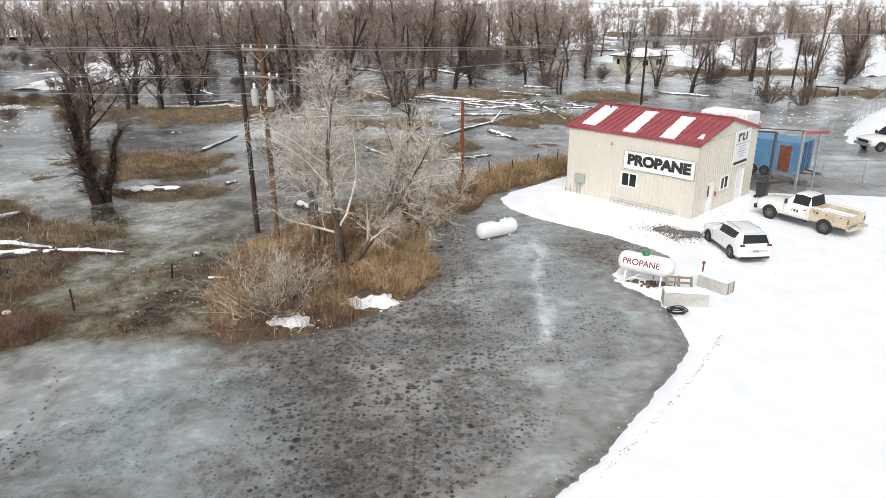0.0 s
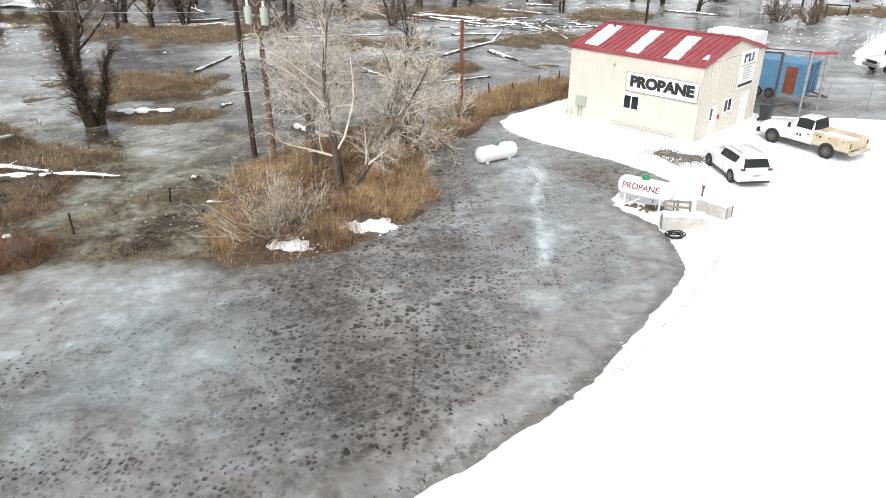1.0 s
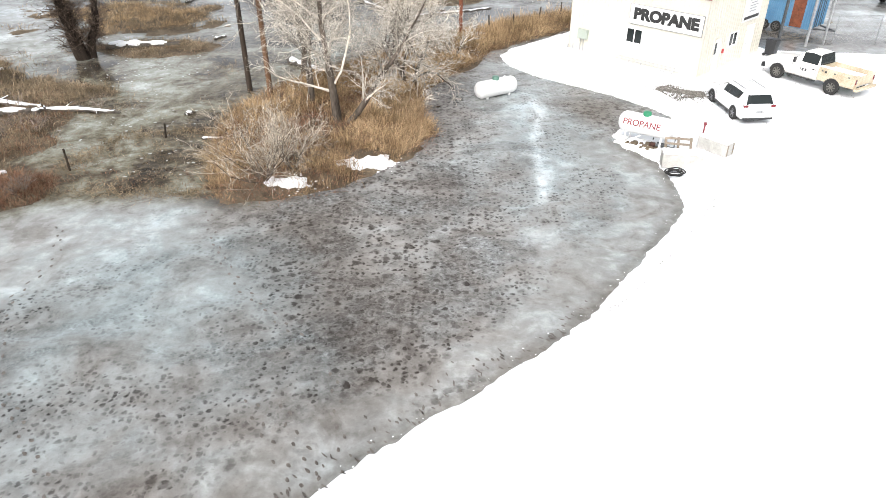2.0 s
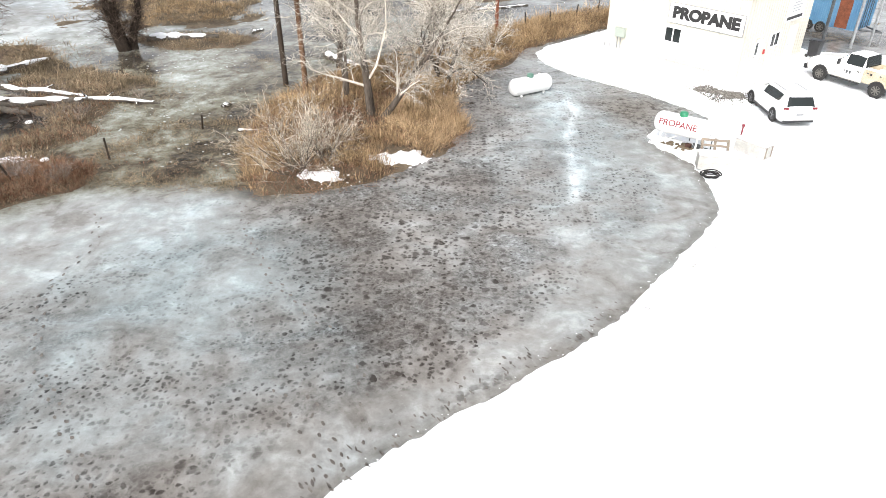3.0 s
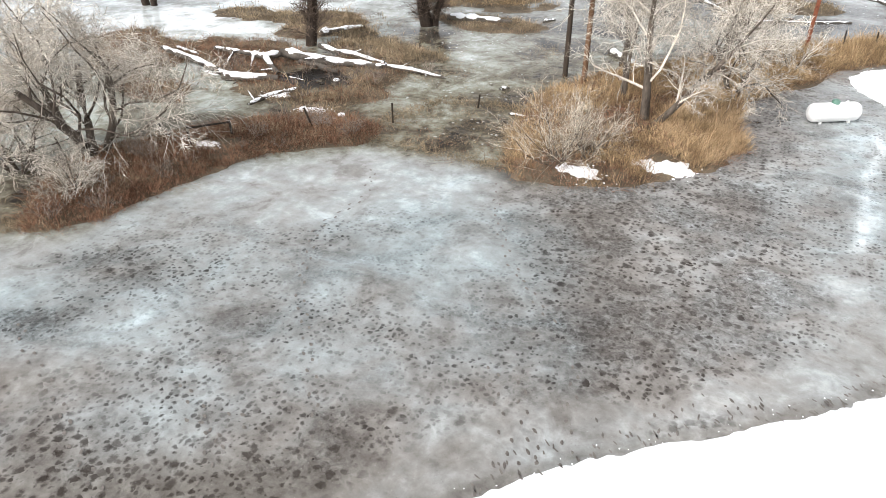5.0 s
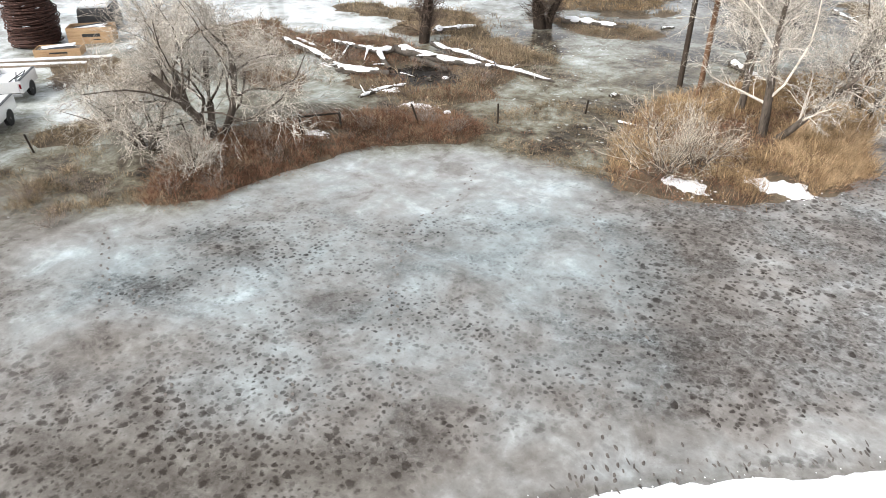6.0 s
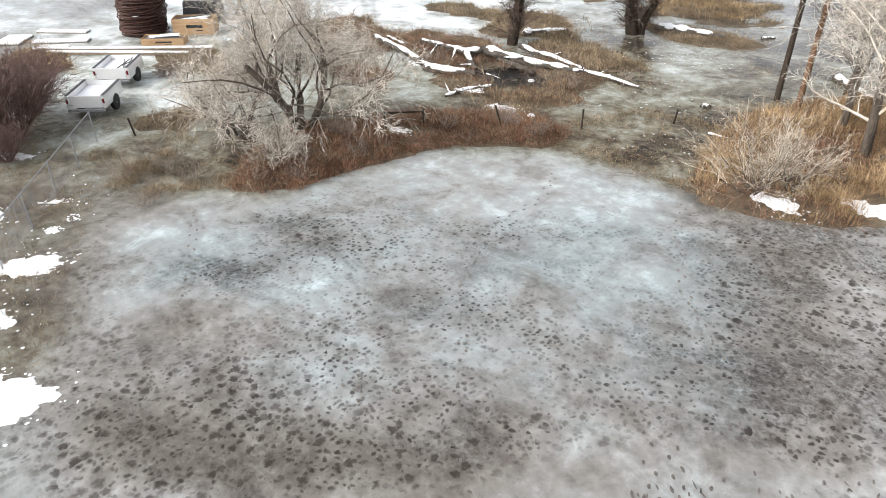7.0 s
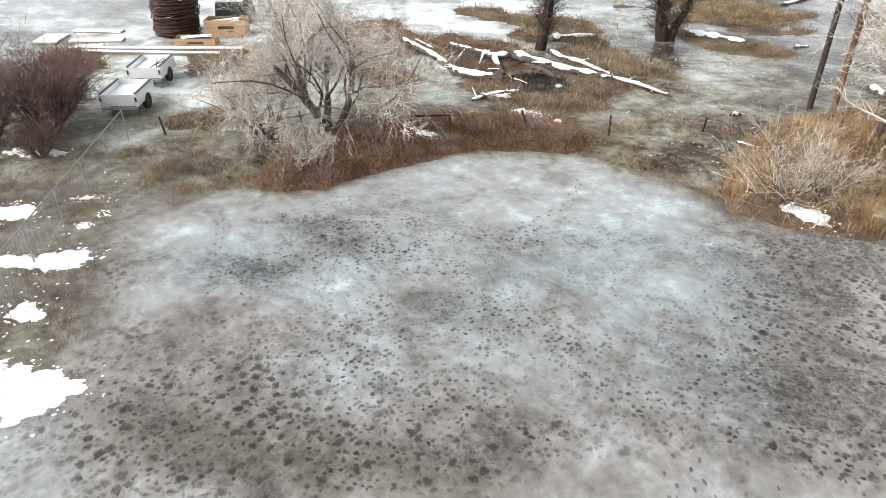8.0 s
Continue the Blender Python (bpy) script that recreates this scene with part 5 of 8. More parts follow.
def wheel(parent, x, y, r, width, rim_material, spokes=5):
    """A tyre with a rim; its axle lies along x, and it shows its face outward."""
    s = -1 if x < 0 else 1
    tyre = part("wheel", lathe(bmesh.new(), [(r * 0.66, -width / 2), (r * 0.93, -width / 2), (r, -width * 0.32), (r, width * 0.32), (r * 0.93, width / 2), (r * 0.66, width / 2), (r * 0.62, width * 0.3)], 28), RUBBER, parent, "black rubber tyre", smooth=True)
    tyre.matrix_basis = pose(x, y, r, 0, 90 * s, 0)
    part("rim", lathe(bmesh.new(), [(r * 0.64, width * 0.1), (r * 0.64, width * 0.46), (r * 0.60, width * 0.46), (r * 0.56, width * 0.2), (r * 0.1, width * 0.25)], 24), rim_material, tyre, smooth=True)
    bm = bmesh.new()
    for k in range(spokes):
        box(bm, (r * 0.08, -r * 0.08, width * 0.28), (r * 0.6, r * 0.08, width * 0.44), m=Matrix.Rotation(2 * math.pi * k / spokes, 4, "Z"))
    part("spokes", bm, rim_material, tyre)
    part("hub", lathe(bmesh.new(), [(r * 0.2, width * 0.2), (r * 0.2, width * 0.46), (r * 0.12, width * 0.5)], 16), rim_material, tyre, smooth=True)
    return tyre


def arch(parent, x, y, r):
    s = -1 if x < 0 else 1
    bm = bmesh.new()
    n = 14
    for k in range(n):
        a0, a1 = math.pi * (k / n), math.pi * ((k + 1) / n)
        pts = []
        for rr, xx in ((r * 1.10, 0.012), (r * 1.22, 0.012), (r * 1.22, -0.03), (r * 1.10, -0.03)):
            pts.append((rr, xx))
        for (ra, xa), (rb, xb) in zip(pts, pts[1:] + pts[:1]):
            bm.faces.new([bm.verts.new((x + s * xx, y + rr * math.cos(a), r * 0.98 + rr * math.sin(a))) for rr, xx, a in ((ra, xa, a0), (rb, xb, a0), (rb, xb, a1), (ra, xa, a1))])
    bmesh.ops.remove_doubles(bm, verts=bm.verts[:], dist=0.001)
    bmesh.ops.recalc_face_normals(bm, faces=bm.faces[:])
    part("arch_trim", bm, BLACKPLASTIC, parent)
    # flat black disc on the body side, in place of the shaded recess
    bm = bmesh.new()
    lathe(bm, [(r * 1.10, 0), (r * 1.10, 0.006)], 24, m=pose(x + s * 0.002, y, r * 0.98, 0, 90 * s, 0))
    part("wheel_well_disc", bm, RUBBER, parent, "flat black disc standing in for the shaded wheel well")


def suv(m):
    top = thing("suv", m, "white compact crossover parked on snow with dark windows", "car")
    st = [(2.33, .32, .66, .70, .68, .55), (2.16, .24, .86, .92, .84, .70), (1.55, .22, 1.00, 1.06, .91, .78), (0.98, .22, 1.08, 1.13, .92, .80), (0.20, .22, 1.12, 1.62, .92, .66), (-0.5, .22, 1.14, 1.70, .92, .66), (-1.25, .22, 1.18, 1.68, .92, .65),
          (-1.62, .22, 1.24, 1.65, .92, .64), (-2.00, .24, 1.20, 1.58, .90, .62), (-2.26, .30, 1.08, 1.13, .87, .74), (-2.34, .36, .74, .80, .82, .74)]

    def rows(i, j):
        if i == 3 and 4 <= j <= 8:
            return "windscreen"
        if i == 8 and 5 <= j <= 7:
            return "rear_window"
        if i in (4, 5, 6) and j in (3, 9):
            return "side_window" if j == 3 else "side_window_far"
        return "paint"
    ms = loft(st, rows, car_ring)
    part("body", ms.pop("paint"), CARWHITE, top, smooth=True)
    for key, bm in ms.items():
        part(key.replace("_far", ""), bm, GLASS, top, "dark tinted glass")
    for s in (-1, 1):
        for y0, y1 in ((-0.42, -0.34),):
            bm = bmesh.new()
            box(bm, (-0.01, y0, 0), (0.012, y1, 0.40))
            part("pillar", bm, BLACKPLASTIC, top).matrix_basis = pose(s * 0.895, 0, 1.14, 0, -s * 27, 0)
        part("sill_trim", boxes(((s * 0.90 - 0.03, -1.0, 0.24), (s * 0.90 + 0.03, 1.0, 0.36)), bevel=0.01), BLACKPLASTIC, top)
        part("roof_rail", rods(((s * 0.55, 0.1, 1.68), (s * 0.55, -1.5, 1.71)), r=0.016), GALV, top)
        part("mirror", boxes(((s * 0.98 - 0.09, 0.68, 1.02), (s * 0.98 + 0.09, 0.82, 1.17)), bevel=0.03), CARWHITE, top)
        part("tail_light", boxes(((s * 0.74 - 0.13, -2.30, 0.95), (s * 0.74 + 0.13, -2.17, 1.08)), bevel=0.03), REDLAMP, top, "red tail light")
        part("head_light", boxes(((s * 0.68 - 0.16, 2.10, 0.62), (s * 0.68 + 0.16, 2.26, 0.76)), bevel=0.03), CLEARLAMP, top)
        for y in (1.38, -1.34):
            arch(top, s * 0.915, y, 0.35)
            wheel(top, s * 0.83, y, 0.35, 0.225, ALLOY)
        for y in (0.35, -0.75):
            part("door_handle", boxes(((s * 0.925 - 0.015, y - 0.1, 0.93), (s * 0.925 + 0.015, y + 0.1, 0.965)), bevel=0.006), CARWHITE, top)
        for y in (0.92, -0.38, -1.28):
            part("door_gap", boxes(((s * 0.918 - 0.004, y - 0.006, 0.40), (s * 0.918 + 0.004, y + 0.006, 1.0))), BLACKPLASTIC, top)
    part("rear_bumper", boxes(((-0.80, -2.38, 0.30), (0.80, -2.20, 0.41)), bevel=0.03), BLACKPLASTIC, top)
    part("number_plate", boxes(((-0.16, -2.365, 0.66), (0.16, -2.345, 0.78))), GALV, top)
    part("spoiler", boxes(((-0.55, -2.10, 1.56), (0.55, -1.86, 1.61)), bevel=0.015), CARWHITE, top)
    part("grille", boxes(((-0.4, 2.30, 0.42), (0.4, 2.35, 0.58)), bevel=0.01), BLACKPLASTIC, top)
    return top


suv(pose(15.75, 34.98, 0.09, 0, 0, 4.4) @ Matrix.Diagonal((0.95, 0.95, 0.95, 1)))


def truck_ring(y, zb, zs, zr, w, wr):
    half = [(w * 0.92, zb), (w, zb + 0.15), (w, zs - 0.12), (w * 0.97, zs), (wr, zr - 0.06), (wr * 0.82, zr)]
    return [(-x, y, z) for x, z in half] + [(x, y, z) for x, z in reversed(half)]


def truck(m, label, paint_mat, bed_mat, utility=True):
    top = thing("pickup_truck", m, label, "truck")
    st = [(2.92, .55, .95, 1.00, .86, .76), (2.80, .50, 1.08, 1.14, .97, .84), (2.0, .50, 1.20, 1.27, 1.0, .86), (1.15, .50, 1.26, 1.33, 1.0, .86), (0.50, .48, 1.36, 1.93, 1.0, .76), (0.0, .48, 1.36, 1.98, 1.0, .76), (-0.52, .48, 1.36, 1.93, 1.0, .76), (-0.66, .50, 1.26, 1.32, .99, .84)]

    def rows(i, j):
        if i == 3 and j in (4, 5, 6):
            return "windscreen"
        if i == 6 and j in (4, 5, 6):
            return "rear_window"
        if i in (4, 5) and j in (3, 7):
            return "side_window" if j == 3 else "side_window_far"
        return "paint"
    ms = loft(st, rows, truck_ring)
    part("cab", ms.pop("paint"), paint_mat, top, smooth=True)
    for key, bm in ms.items():
        part(key.replace("_far", ""), bm, GLASS, top, "dark cab glass")
    part("front_bumper", boxes(((-0.98, 2.86, 0.45), (0.98, 3.06, 0.72)), bevel=0.04), BLACKPLASTIC if utility else GALV, top)
    part("grille", boxes(((-0.62, 2.86, 0.74), (0.62, 2.96, 1.0)), bevel=0.02), BLACKPLASTIC, top)
    part("chassis", boxes(((-0.45, -2.9, 0.42), (-0.33, 0.6, 0.62)), ((0.33, -2.9, 0.42), (0.45, 0.6, 0.62))), RUBBER, top)
    for s in (-1, 1):
        part("head_light", boxes(((s * 0.80 - 0.14, 2.78, 0.80), (s * 0.80 + 0.14, 2.93, 1.02)), bevel=0.03), CLEARLAMP, top)
        part("mirror", boxes(((s * 1.13 - 0.10, 0.80, 1.26), (s * 1.13 + 0.10, 0.92, 1.55)), bevel=0.03), BLACKPLASTIC, top)
        part("door_handle", boxes(((s * 1.005 - 0.015, -0.42, 1.05), (s * 1.005 + 0.015, -0.28, 1.12)), bevel=0.008), BLACKPLASTIC, top)
        for y in (1.02, -0.50):
            part("door_gap", boxes(((s * 1.0 - 0.004, y - 0.007, 0.62), (s * 1.0 + 0.004, y + 0.007, 1.2))), BLACKPLASTIC, top)
        arch(top, s * 0.995, 1.90, 0.42)
        wheel(top, s * 0.90, 1.90, 0.41, 0.28, STEELRIM, 8)
        wheel(top, s * (1.02 if utility else 0.90), -1.72, 0.41, 0.28, STEELRIM, 8)
        arch(top, s * (1.135 if utility else 1.0), -1.72, 0.42)
        part("running_board", boxes(((s * 1.0 - 0.08, -0.6, 0.44), (s * 1.0 + 0.08, 1.2, 0.50)), bevel=0.01), BLACKPLASTIC, top)
        part("door_mark", boxes(((s * 1.004 - 0.003, 0.05, 0.86), (s * 1.004 + 0.003, 0.17, 1.02)), ((s * 1.004 - 0.003, 0.24, 0.86), (s * 1.004 + 0.003, 0.36, 1.02)), ((s * 1.004 - 0.003, 0.43, 0.86), (s * 1.004 + 0.003, 0.48, 1.02))), DARKSTEEL, top)
    if utility:
        part("bed_floor", boxes(((-0.75, -3.0, 0.70), (0.75, -0.72, 0.76))), GALV, top)
        for s in (-1, 1):
            x0, x1 = sorted((s * 0.75, s * 1.14))
            side = part("side_box", boxes(((x0, -2.98, 0.62), (x1, -0.74, 1.38)), bevel=0.02), bed_mat, top, "mud-splashed steel tool box side")
            for y0, y1, z0, z1 in ((-1.22, -0.80, 0.68, 1.32), (-2.24, -1.28, 1.08, 1.32), (-2.92, -2.30, 0.68, 1.32)):
                part("locker_door", boxes(((s * 1.145 - 0.012, y0, z0), (s * 1.145 + 0.012, y1, z1)), bevel=0.008), bed_mat, side)
                part("latch", boxes(((s * 1.16 - 0.012, (y0 + y1) / 2 - 0.05, z1 - 0.16), (s * 1.16 + 0.012, (y0 + y1) / 2 + 0.05, z1 - 0.09))), DARKSTEEL, side)
            part("fuel_cap", boxes(((s * 1.15 - 0.012, -1.26, 1.10), (s * 1.15 + 0.012, -1.14, 1.22)), bevel=0.01), BLACKPLASTIC, side)
            part("top_rail", boxes(((x0 - 0.01, -2.98, 1.38), (x1 + 0.01, -0.74, 1.41))), WHITE, side)
            part("tail_light", boxes(((s * 1.0 - 0.06, -3.02, 0.9), (s * 1.0 + 0.06, -2.985, 1.15))), REDLAMP, top)
        part("bed_front", boxes(((-0.75, -0.78, 0.76), (0.75, -0.73, 1.38))), bed_mat, top)
        part("tailgate", boxes(((-0.75, -3.0, 0.76), (0.75, -2.95, 1.28)), bevel=0.01), bed_mat, top)
        part("bed_snow", boxes(((-0.74, -2.94, 0.76), (0.74, -0.79, 1.14)), bevel=0.05), SNOW, top, "snow lying in the truck bed")
        part("step_bumper", boxes(((-1.12, -3.22, 0.52), (1.12, -3.0, 0.66)), bevel=0.02), bed_mat, top)
    else:
        part("bed_floor", boxes(((-0.9, -2.95, 0.62), (0.9, -0.72, 0.70))), bed_mat, top)
        for s in (-1, 1):
            x0, x1 = sorted((s * 0.90, s * 1.0))
            part("bed_side", boxes(((x0, -2.95, 0.52), (x1, -0.72, 1.30)), bevel=0.03), bed_mat, top)
        part("tailgate", boxes(((-0.9, -2.97, 0.66), (0.9, -2.90, 1.28)), bevel=0.02), bed_mat, top)
        part("bed_front", boxes(((-0.9, -0.78, 0.70), (0.9, -0.72, 1.28))), bed_mat, top)
        part("rear_bumper", boxes(((-0.95, -3.15, 0.5), (0.95, -2.97, 0.68)), bevel=0.03), GALV, top)
    return top


truck(pose(21.75, 39.3, 0.09, 0, 0, 32.5) @ Matrix.Diagonal((0.86, 0.96, 0.98, 1)), "white service pickup splashed with tan mud on snow", TRUCKWHITE, TRUCKTAN)
truck(pose(40.2, 60.9, 0.02, 0, 0, 98), "white pickup parked on wet ice by a fence", CARWHITE, CARWHITE, utility=False)


def bed_trailer(m, label, stuff_in):
    """A pickup's cargo bed made into a trailer, full of snow."""
    top = thing("truck_bed_trailer", m, label, "trailer", group="truck beds in the yard")
    for s in (-1, 1):
        x0, x1 = sorted((s * 0.80, s * 0.96))
        side = part("bed_side", boxes(((x0, -1.25, 0.52), (x1, 1.25, 1.18)), bevel=0.05), CARWHITE, top, smooth=True)
        part("rail_cap", boxes(((x0 + 0.01, -1.24, 1.18), (x1 - 0.01, 1.24, 1.215)), bevel=0.01), DARKSTEEL, side)
        arch(top, s * 0.955, 0.1, 0.37)
        wheel(top, s * 0.86, 0.1, 0.36, 0.22, STEELRIM, 6)
        part("tail_light", boxes(((s * 0.89 - 0.05, -1.275, 0.78), (s * 0.89 + 0.05, -1.245, 1.02)), bevel=0.01), REDLAMP, top)
    part("tailgate", boxes(((-0.79, -1.26, 0.56), (0.79, -1.19, 1.16)), bevel=0.02), CARWHITE, top)
    part("front_panel", boxes(((-0.79, 1.19, 0.56), (0.79, 1.25, 1.18)), bevel=0.02), CARWHITE, top)
    part("floor", boxes(((-0.80, -1.19, 0.56), (0.80, 1.19, 0.62))), CARWHITE, top)
    part("bed_snow", boxes(((-0.79, -1.18, 0.62), (0.79, 1.18, 0.92)), bevel=0.06), SNOW, top, "snow filling the bed")
    part("bumper", boxes(((-0.9, -1.40, 0.40), (0.9, -1.27, 0.53)), bevel=0.02), GALV, top)
    part("drawbar", rods(((-0.35, 1.2, 0.5), (0, 2.2, 0.45)), ((0.35, 1.2, 0.5), (0, 2.2, 0.45)), r=0.04), DARKSTEEL, top)
    if stuff_in:
        bm = bmesh.new()
        for a, b in (((0.1, -0.5, 0.93), (0.55, 0.5, 1.15)), ((0.5, -0.6, 0.95), (0.3, 0.3, 1.2)), ((0.2, 0.0, 0.93), (0.65, 0.2, 1.1)), ((0.6, -0.2, 0.93), (0.62, 0.7, 1.18))):
            rod(bm, a, b, 0.035, 0.03, 6)
        part("scrap_iron", bm, DARKSTEEL, top, "dark scrap iron lying in the bed")
    return top


bed_trailer(pose(-36.3, 12.95, 0.0, 0, 0, 46), "white cut-off pickup bed full of snow on ice", False)
bed_trailer(pose(-39.7, 15.85, 0.0, 0, 0, 46), "white cut-off pickup bed holding snow and scrap iron", True)

# ---- propane tanks and yard clutter ----
def tank_body(length, r, n=32):
    prof = []
    half = length / 2 - r * 0.7
    for k in range(9):
        a = math.pi / 2 * (1 - k / 8)
        prof.append((max(r * math.cos(a), 0.01), -half - r * 0.7 * math.sin(a)))
    for z in np.linspace(-half, half, 6)[1:-1]:
        prof.append((r, z))
    for k in range(9):
        a = math.pi / 2 * k / 8
        prof.append((max(r * math.cos(a), 0.01), half + r * 0.7 * math.sin(a)))
    return lathe(bmesh.new(), prof, n, m=Matrix.Rotation(math.pi / 2, 4, "Y"))


def tank(m, length, r, centre, label, cap):
    top = thing("propane_tank", m, label, "tank")
    body = part("vessel", tank_body(length, r), WHITE, top, smooth=True)
    body.matrix_basis = pose(0, 0, centre)
    part("weld_band", lathe(bmesh.new(), [(r * 1.0, -0.02), (r * 1.012, -0.012), (r * 1.012, 0.012), (r * 1.0, 0.02)], 32, m=Matrix.Translation((length * 0.22, 0, centre)) @ Matrix.Rotation(math.pi / 2, 4, "Y")), WHITE, top)
    part("valve_dome", lathe(bmesh.new(), [(0.19, -0.05), (0.19, 0.10), (0.16, 0.16), (0.08, 0.19)], 20), cap, top, "green valve cap", smooth=True).matrix_basis = pose(-0.05, 0, centre + r)
    return top


t1 = tank(pose(3.1, 37.45, 0.0, 0, 0, 32), 2.7, 0.47, 0.50, "white propane tank sitting on the flood ice", DULLGREEN)
for x in (-0.75, 0.75):
    part("leg", boxes(((x - 0.06, -0.30, 0.0), (x + 0.06, -0.18, 0.2)), bevel=0.01), WHITE, t1)
    part("leg", boxes(((x - 0.06, 0.18, 0.0), (x + 0.06, 0.30, 0.2)), bevel=0.01), WHITE, t1)
part("lifting_lug", boxes(((0.5, -0.02, 0.97), (0.62, 0.02, 1.06))), WHITE, t1)

t2 = tank(pose(9.62, 30.28, 0.06, 0, 0, -33.7), 2.68, 0.48, 1.02, "white propane tank with red lettering on a steel skid", GREENPAINT)
part("skid_rail", boxes(((-1.3, -0.50, 0.0), (1.5, -0.40, 0.10)), bevel=0.01), WHITE, t2)
part("skid_rail", boxes(((-1.3, 0.40, 0.0), (1.5, 0.50, 0.10)), bevel=0.01), WHITE, t2)
for x in (-0.85, 0.85):
    for s in (-1, 1):
        part("leg", rods(((x, s * 0.45, 0.08), (x, s * 0.32, 0.68)), r=0.045, n=8), WHITE, t2)
    part("cross_bar", rods(((x, -0.45, 0.14), (x, 0.45, 0.14)), r=0.035), WHITE, t2)
part("brace", rods(((-0.85, -0.44, 0.12), (-0.1, -0.40, 0.62)), r=0.03), WHITE, t2)
part("pump", boxes(((0.30, -0.22, 0.06), (0.58, 0.0, 0.28)), bevel=0.05), DARKRUST, t2, "rusty dark transfer pump")
part("pump_motor", rods(((0.65, -0.15, 0.26), (1.0, -0.15, 0.26)), r=0.11, n=14), DARKSTEEL, t2)
part("pipe", rods(((0.45, -0.15, 0.42), (0.45, -0.15, 0.6)), r=0.025), DARKSTEEL, t2)
part("pipe", rods(((1.0, -0.15, 0.26), (1.45, -0.15, 0.26)), ((1.45, -0.15, 0.26), (1.45, -0.15, 0.75)), r=0.025), DARKSTEEL, t2)
bm = bmesh.new()
rng = np.random.RandomState(3)
for i in range(26):
    c = Vector((rng.uniform(-0.9, 1.2), rng.uniform(-0.45, 0.25), 0.05))
    bmesh.ops.create_icosphere(bm, subdivisions=1, radius=rng.uniform(0.08, 0.2), matrix=Matrix.Translation(c) @ Matrix.Diagonal((1, 1, 0.6, 1)))
part("wet_earth", bm, SOIL, t2, "dark bare earth under the skid")
word = letters("lettering", "PROPANE", 0.40, MAROON, Matrix.Identity(4), t2, bold=0.008, depth=0.0, width=1.75, label="red painted lettering")
fine = bmesh.new()
fine.from_mesh(word.data)
bmesh.ops.triangulate(fine, faces=fine.faces[:])
bmesh.ops.subdivide_edges(fine, edges=[e for e in fine.edges if e.calc_length() > 0.06], cuts=3, use_grid_fill=True)
fine.to_mesh(word.data)
fine.free()
for v in word.data.vertices:
    a = radians(18) + v.co.y / 0.487
    v.co = (v.co.x - 0.12, -0.487 * math.cos(a), 1.02 + 0.487 * math.sin(a))

block = thing("concrete_block", pose(10.75, 27.95, 0.06, 0, 0, -8), "long grey concrete barrier block capped with snow", "concrete block")
part("body", boxes(((-0.95, -0.32, 0), (0.95, 0.32, 0.62)), bevel=0.03), CONCRETE, block)
part("snow_cap", boxes(((-0.93, -0.28, 0.62), (0.93, 0.31, 0.72)), bevel=0.04), SNOW, block, "white snow on top")
block2 = thing("concrete_block", pose(12.7, 29.5, 0.06, 0, 0, -52), "grey concrete block capped with snow by a red post", "concrete block")
part("body", boxes(((-0.75, -0.32, 0), (0.75, 0.32, 0.62)), bevel=0.03), CONCRETE, block2)
part("snow_cap", boxes(((-0.73, -0.30, 0.62), (0.73, 0.31, 0.71)), bevel=0.04), SNOW, block2, "white snow on top")
# grooves drawn as thin dark strips on the end face, their shade as colour
for x in (-0.2, 0.25):
    part("groove_strip", boxes(((0.745, x - 0.05, 0.08), (0.756, x + 0.05, 0.6))), GREYWOOD, block2)
pallet = thing("wooden_pallet", pose(10.75, 28.75, 0.1, 52, 0, -12), "grey wooden pallet frame leaning in the snow", "pallet")
for x in (-0.55, 0.0, 0.55):
    part("runner", boxes(((x - 0.05, 0.0, 0.0), (x + 0.05, 0.95, 0.09))), GREYWOOD, pallet)
for i in range(4):
    part("slat", boxes(((-0.6, 0.06 + i * 0.25, 0.09), (0.6, 0.16 + i * 0.25, 0.115))), GREYWOOD, pallet)
snow_cover("snow_drift", blob(10.9, 29.3, 1.7, 0.9, -20, seed=7), "soft heap of snow behind the tank and blocks", depth=0.45, step=0.12, ragged=0.2, seed=8)
post = thing("red_post", pose(12.35, 30.35, 0.05), "short red marker post in the snow", "post")
part("pole", rods(((0, 0, -0.1), (0.02, 0, 1.05)), r=0.04), MAROON, post)
part("cap", boxes(((-0.04, -0.05, 1.0), (0.08, 0.05, 1.12)), bevel=0.01), MAROON, post)
hose = thing("coiled_hose", pose(10.15, 27.0, 0.10), "coil of black rubber hose dropped on the ice edge", "hose")
rng = np.random.RandomState(9)
for k in range(5):
    n = 24
    r0 = 0.22 + 0.03 * k
    pts = np.array([[r0 * 1.25 * math.cos(2 * math.pi * i / n + k), r0 * math.sin(2 * math.pi * i / n + k), 0.03 + 0.035 * k + 0.02 * math.sin(i * 0.8 + k)] for i in range(n + 1)]) + np.array([rng.normal(0, 0.05), rng.normal(0, 0.05), 0])
    v, f = tubes([(pts, np.full(n + 1, 0.028))], 7)
    from_arrays("coil", v, f, RUBBER, hose, smooth=True)

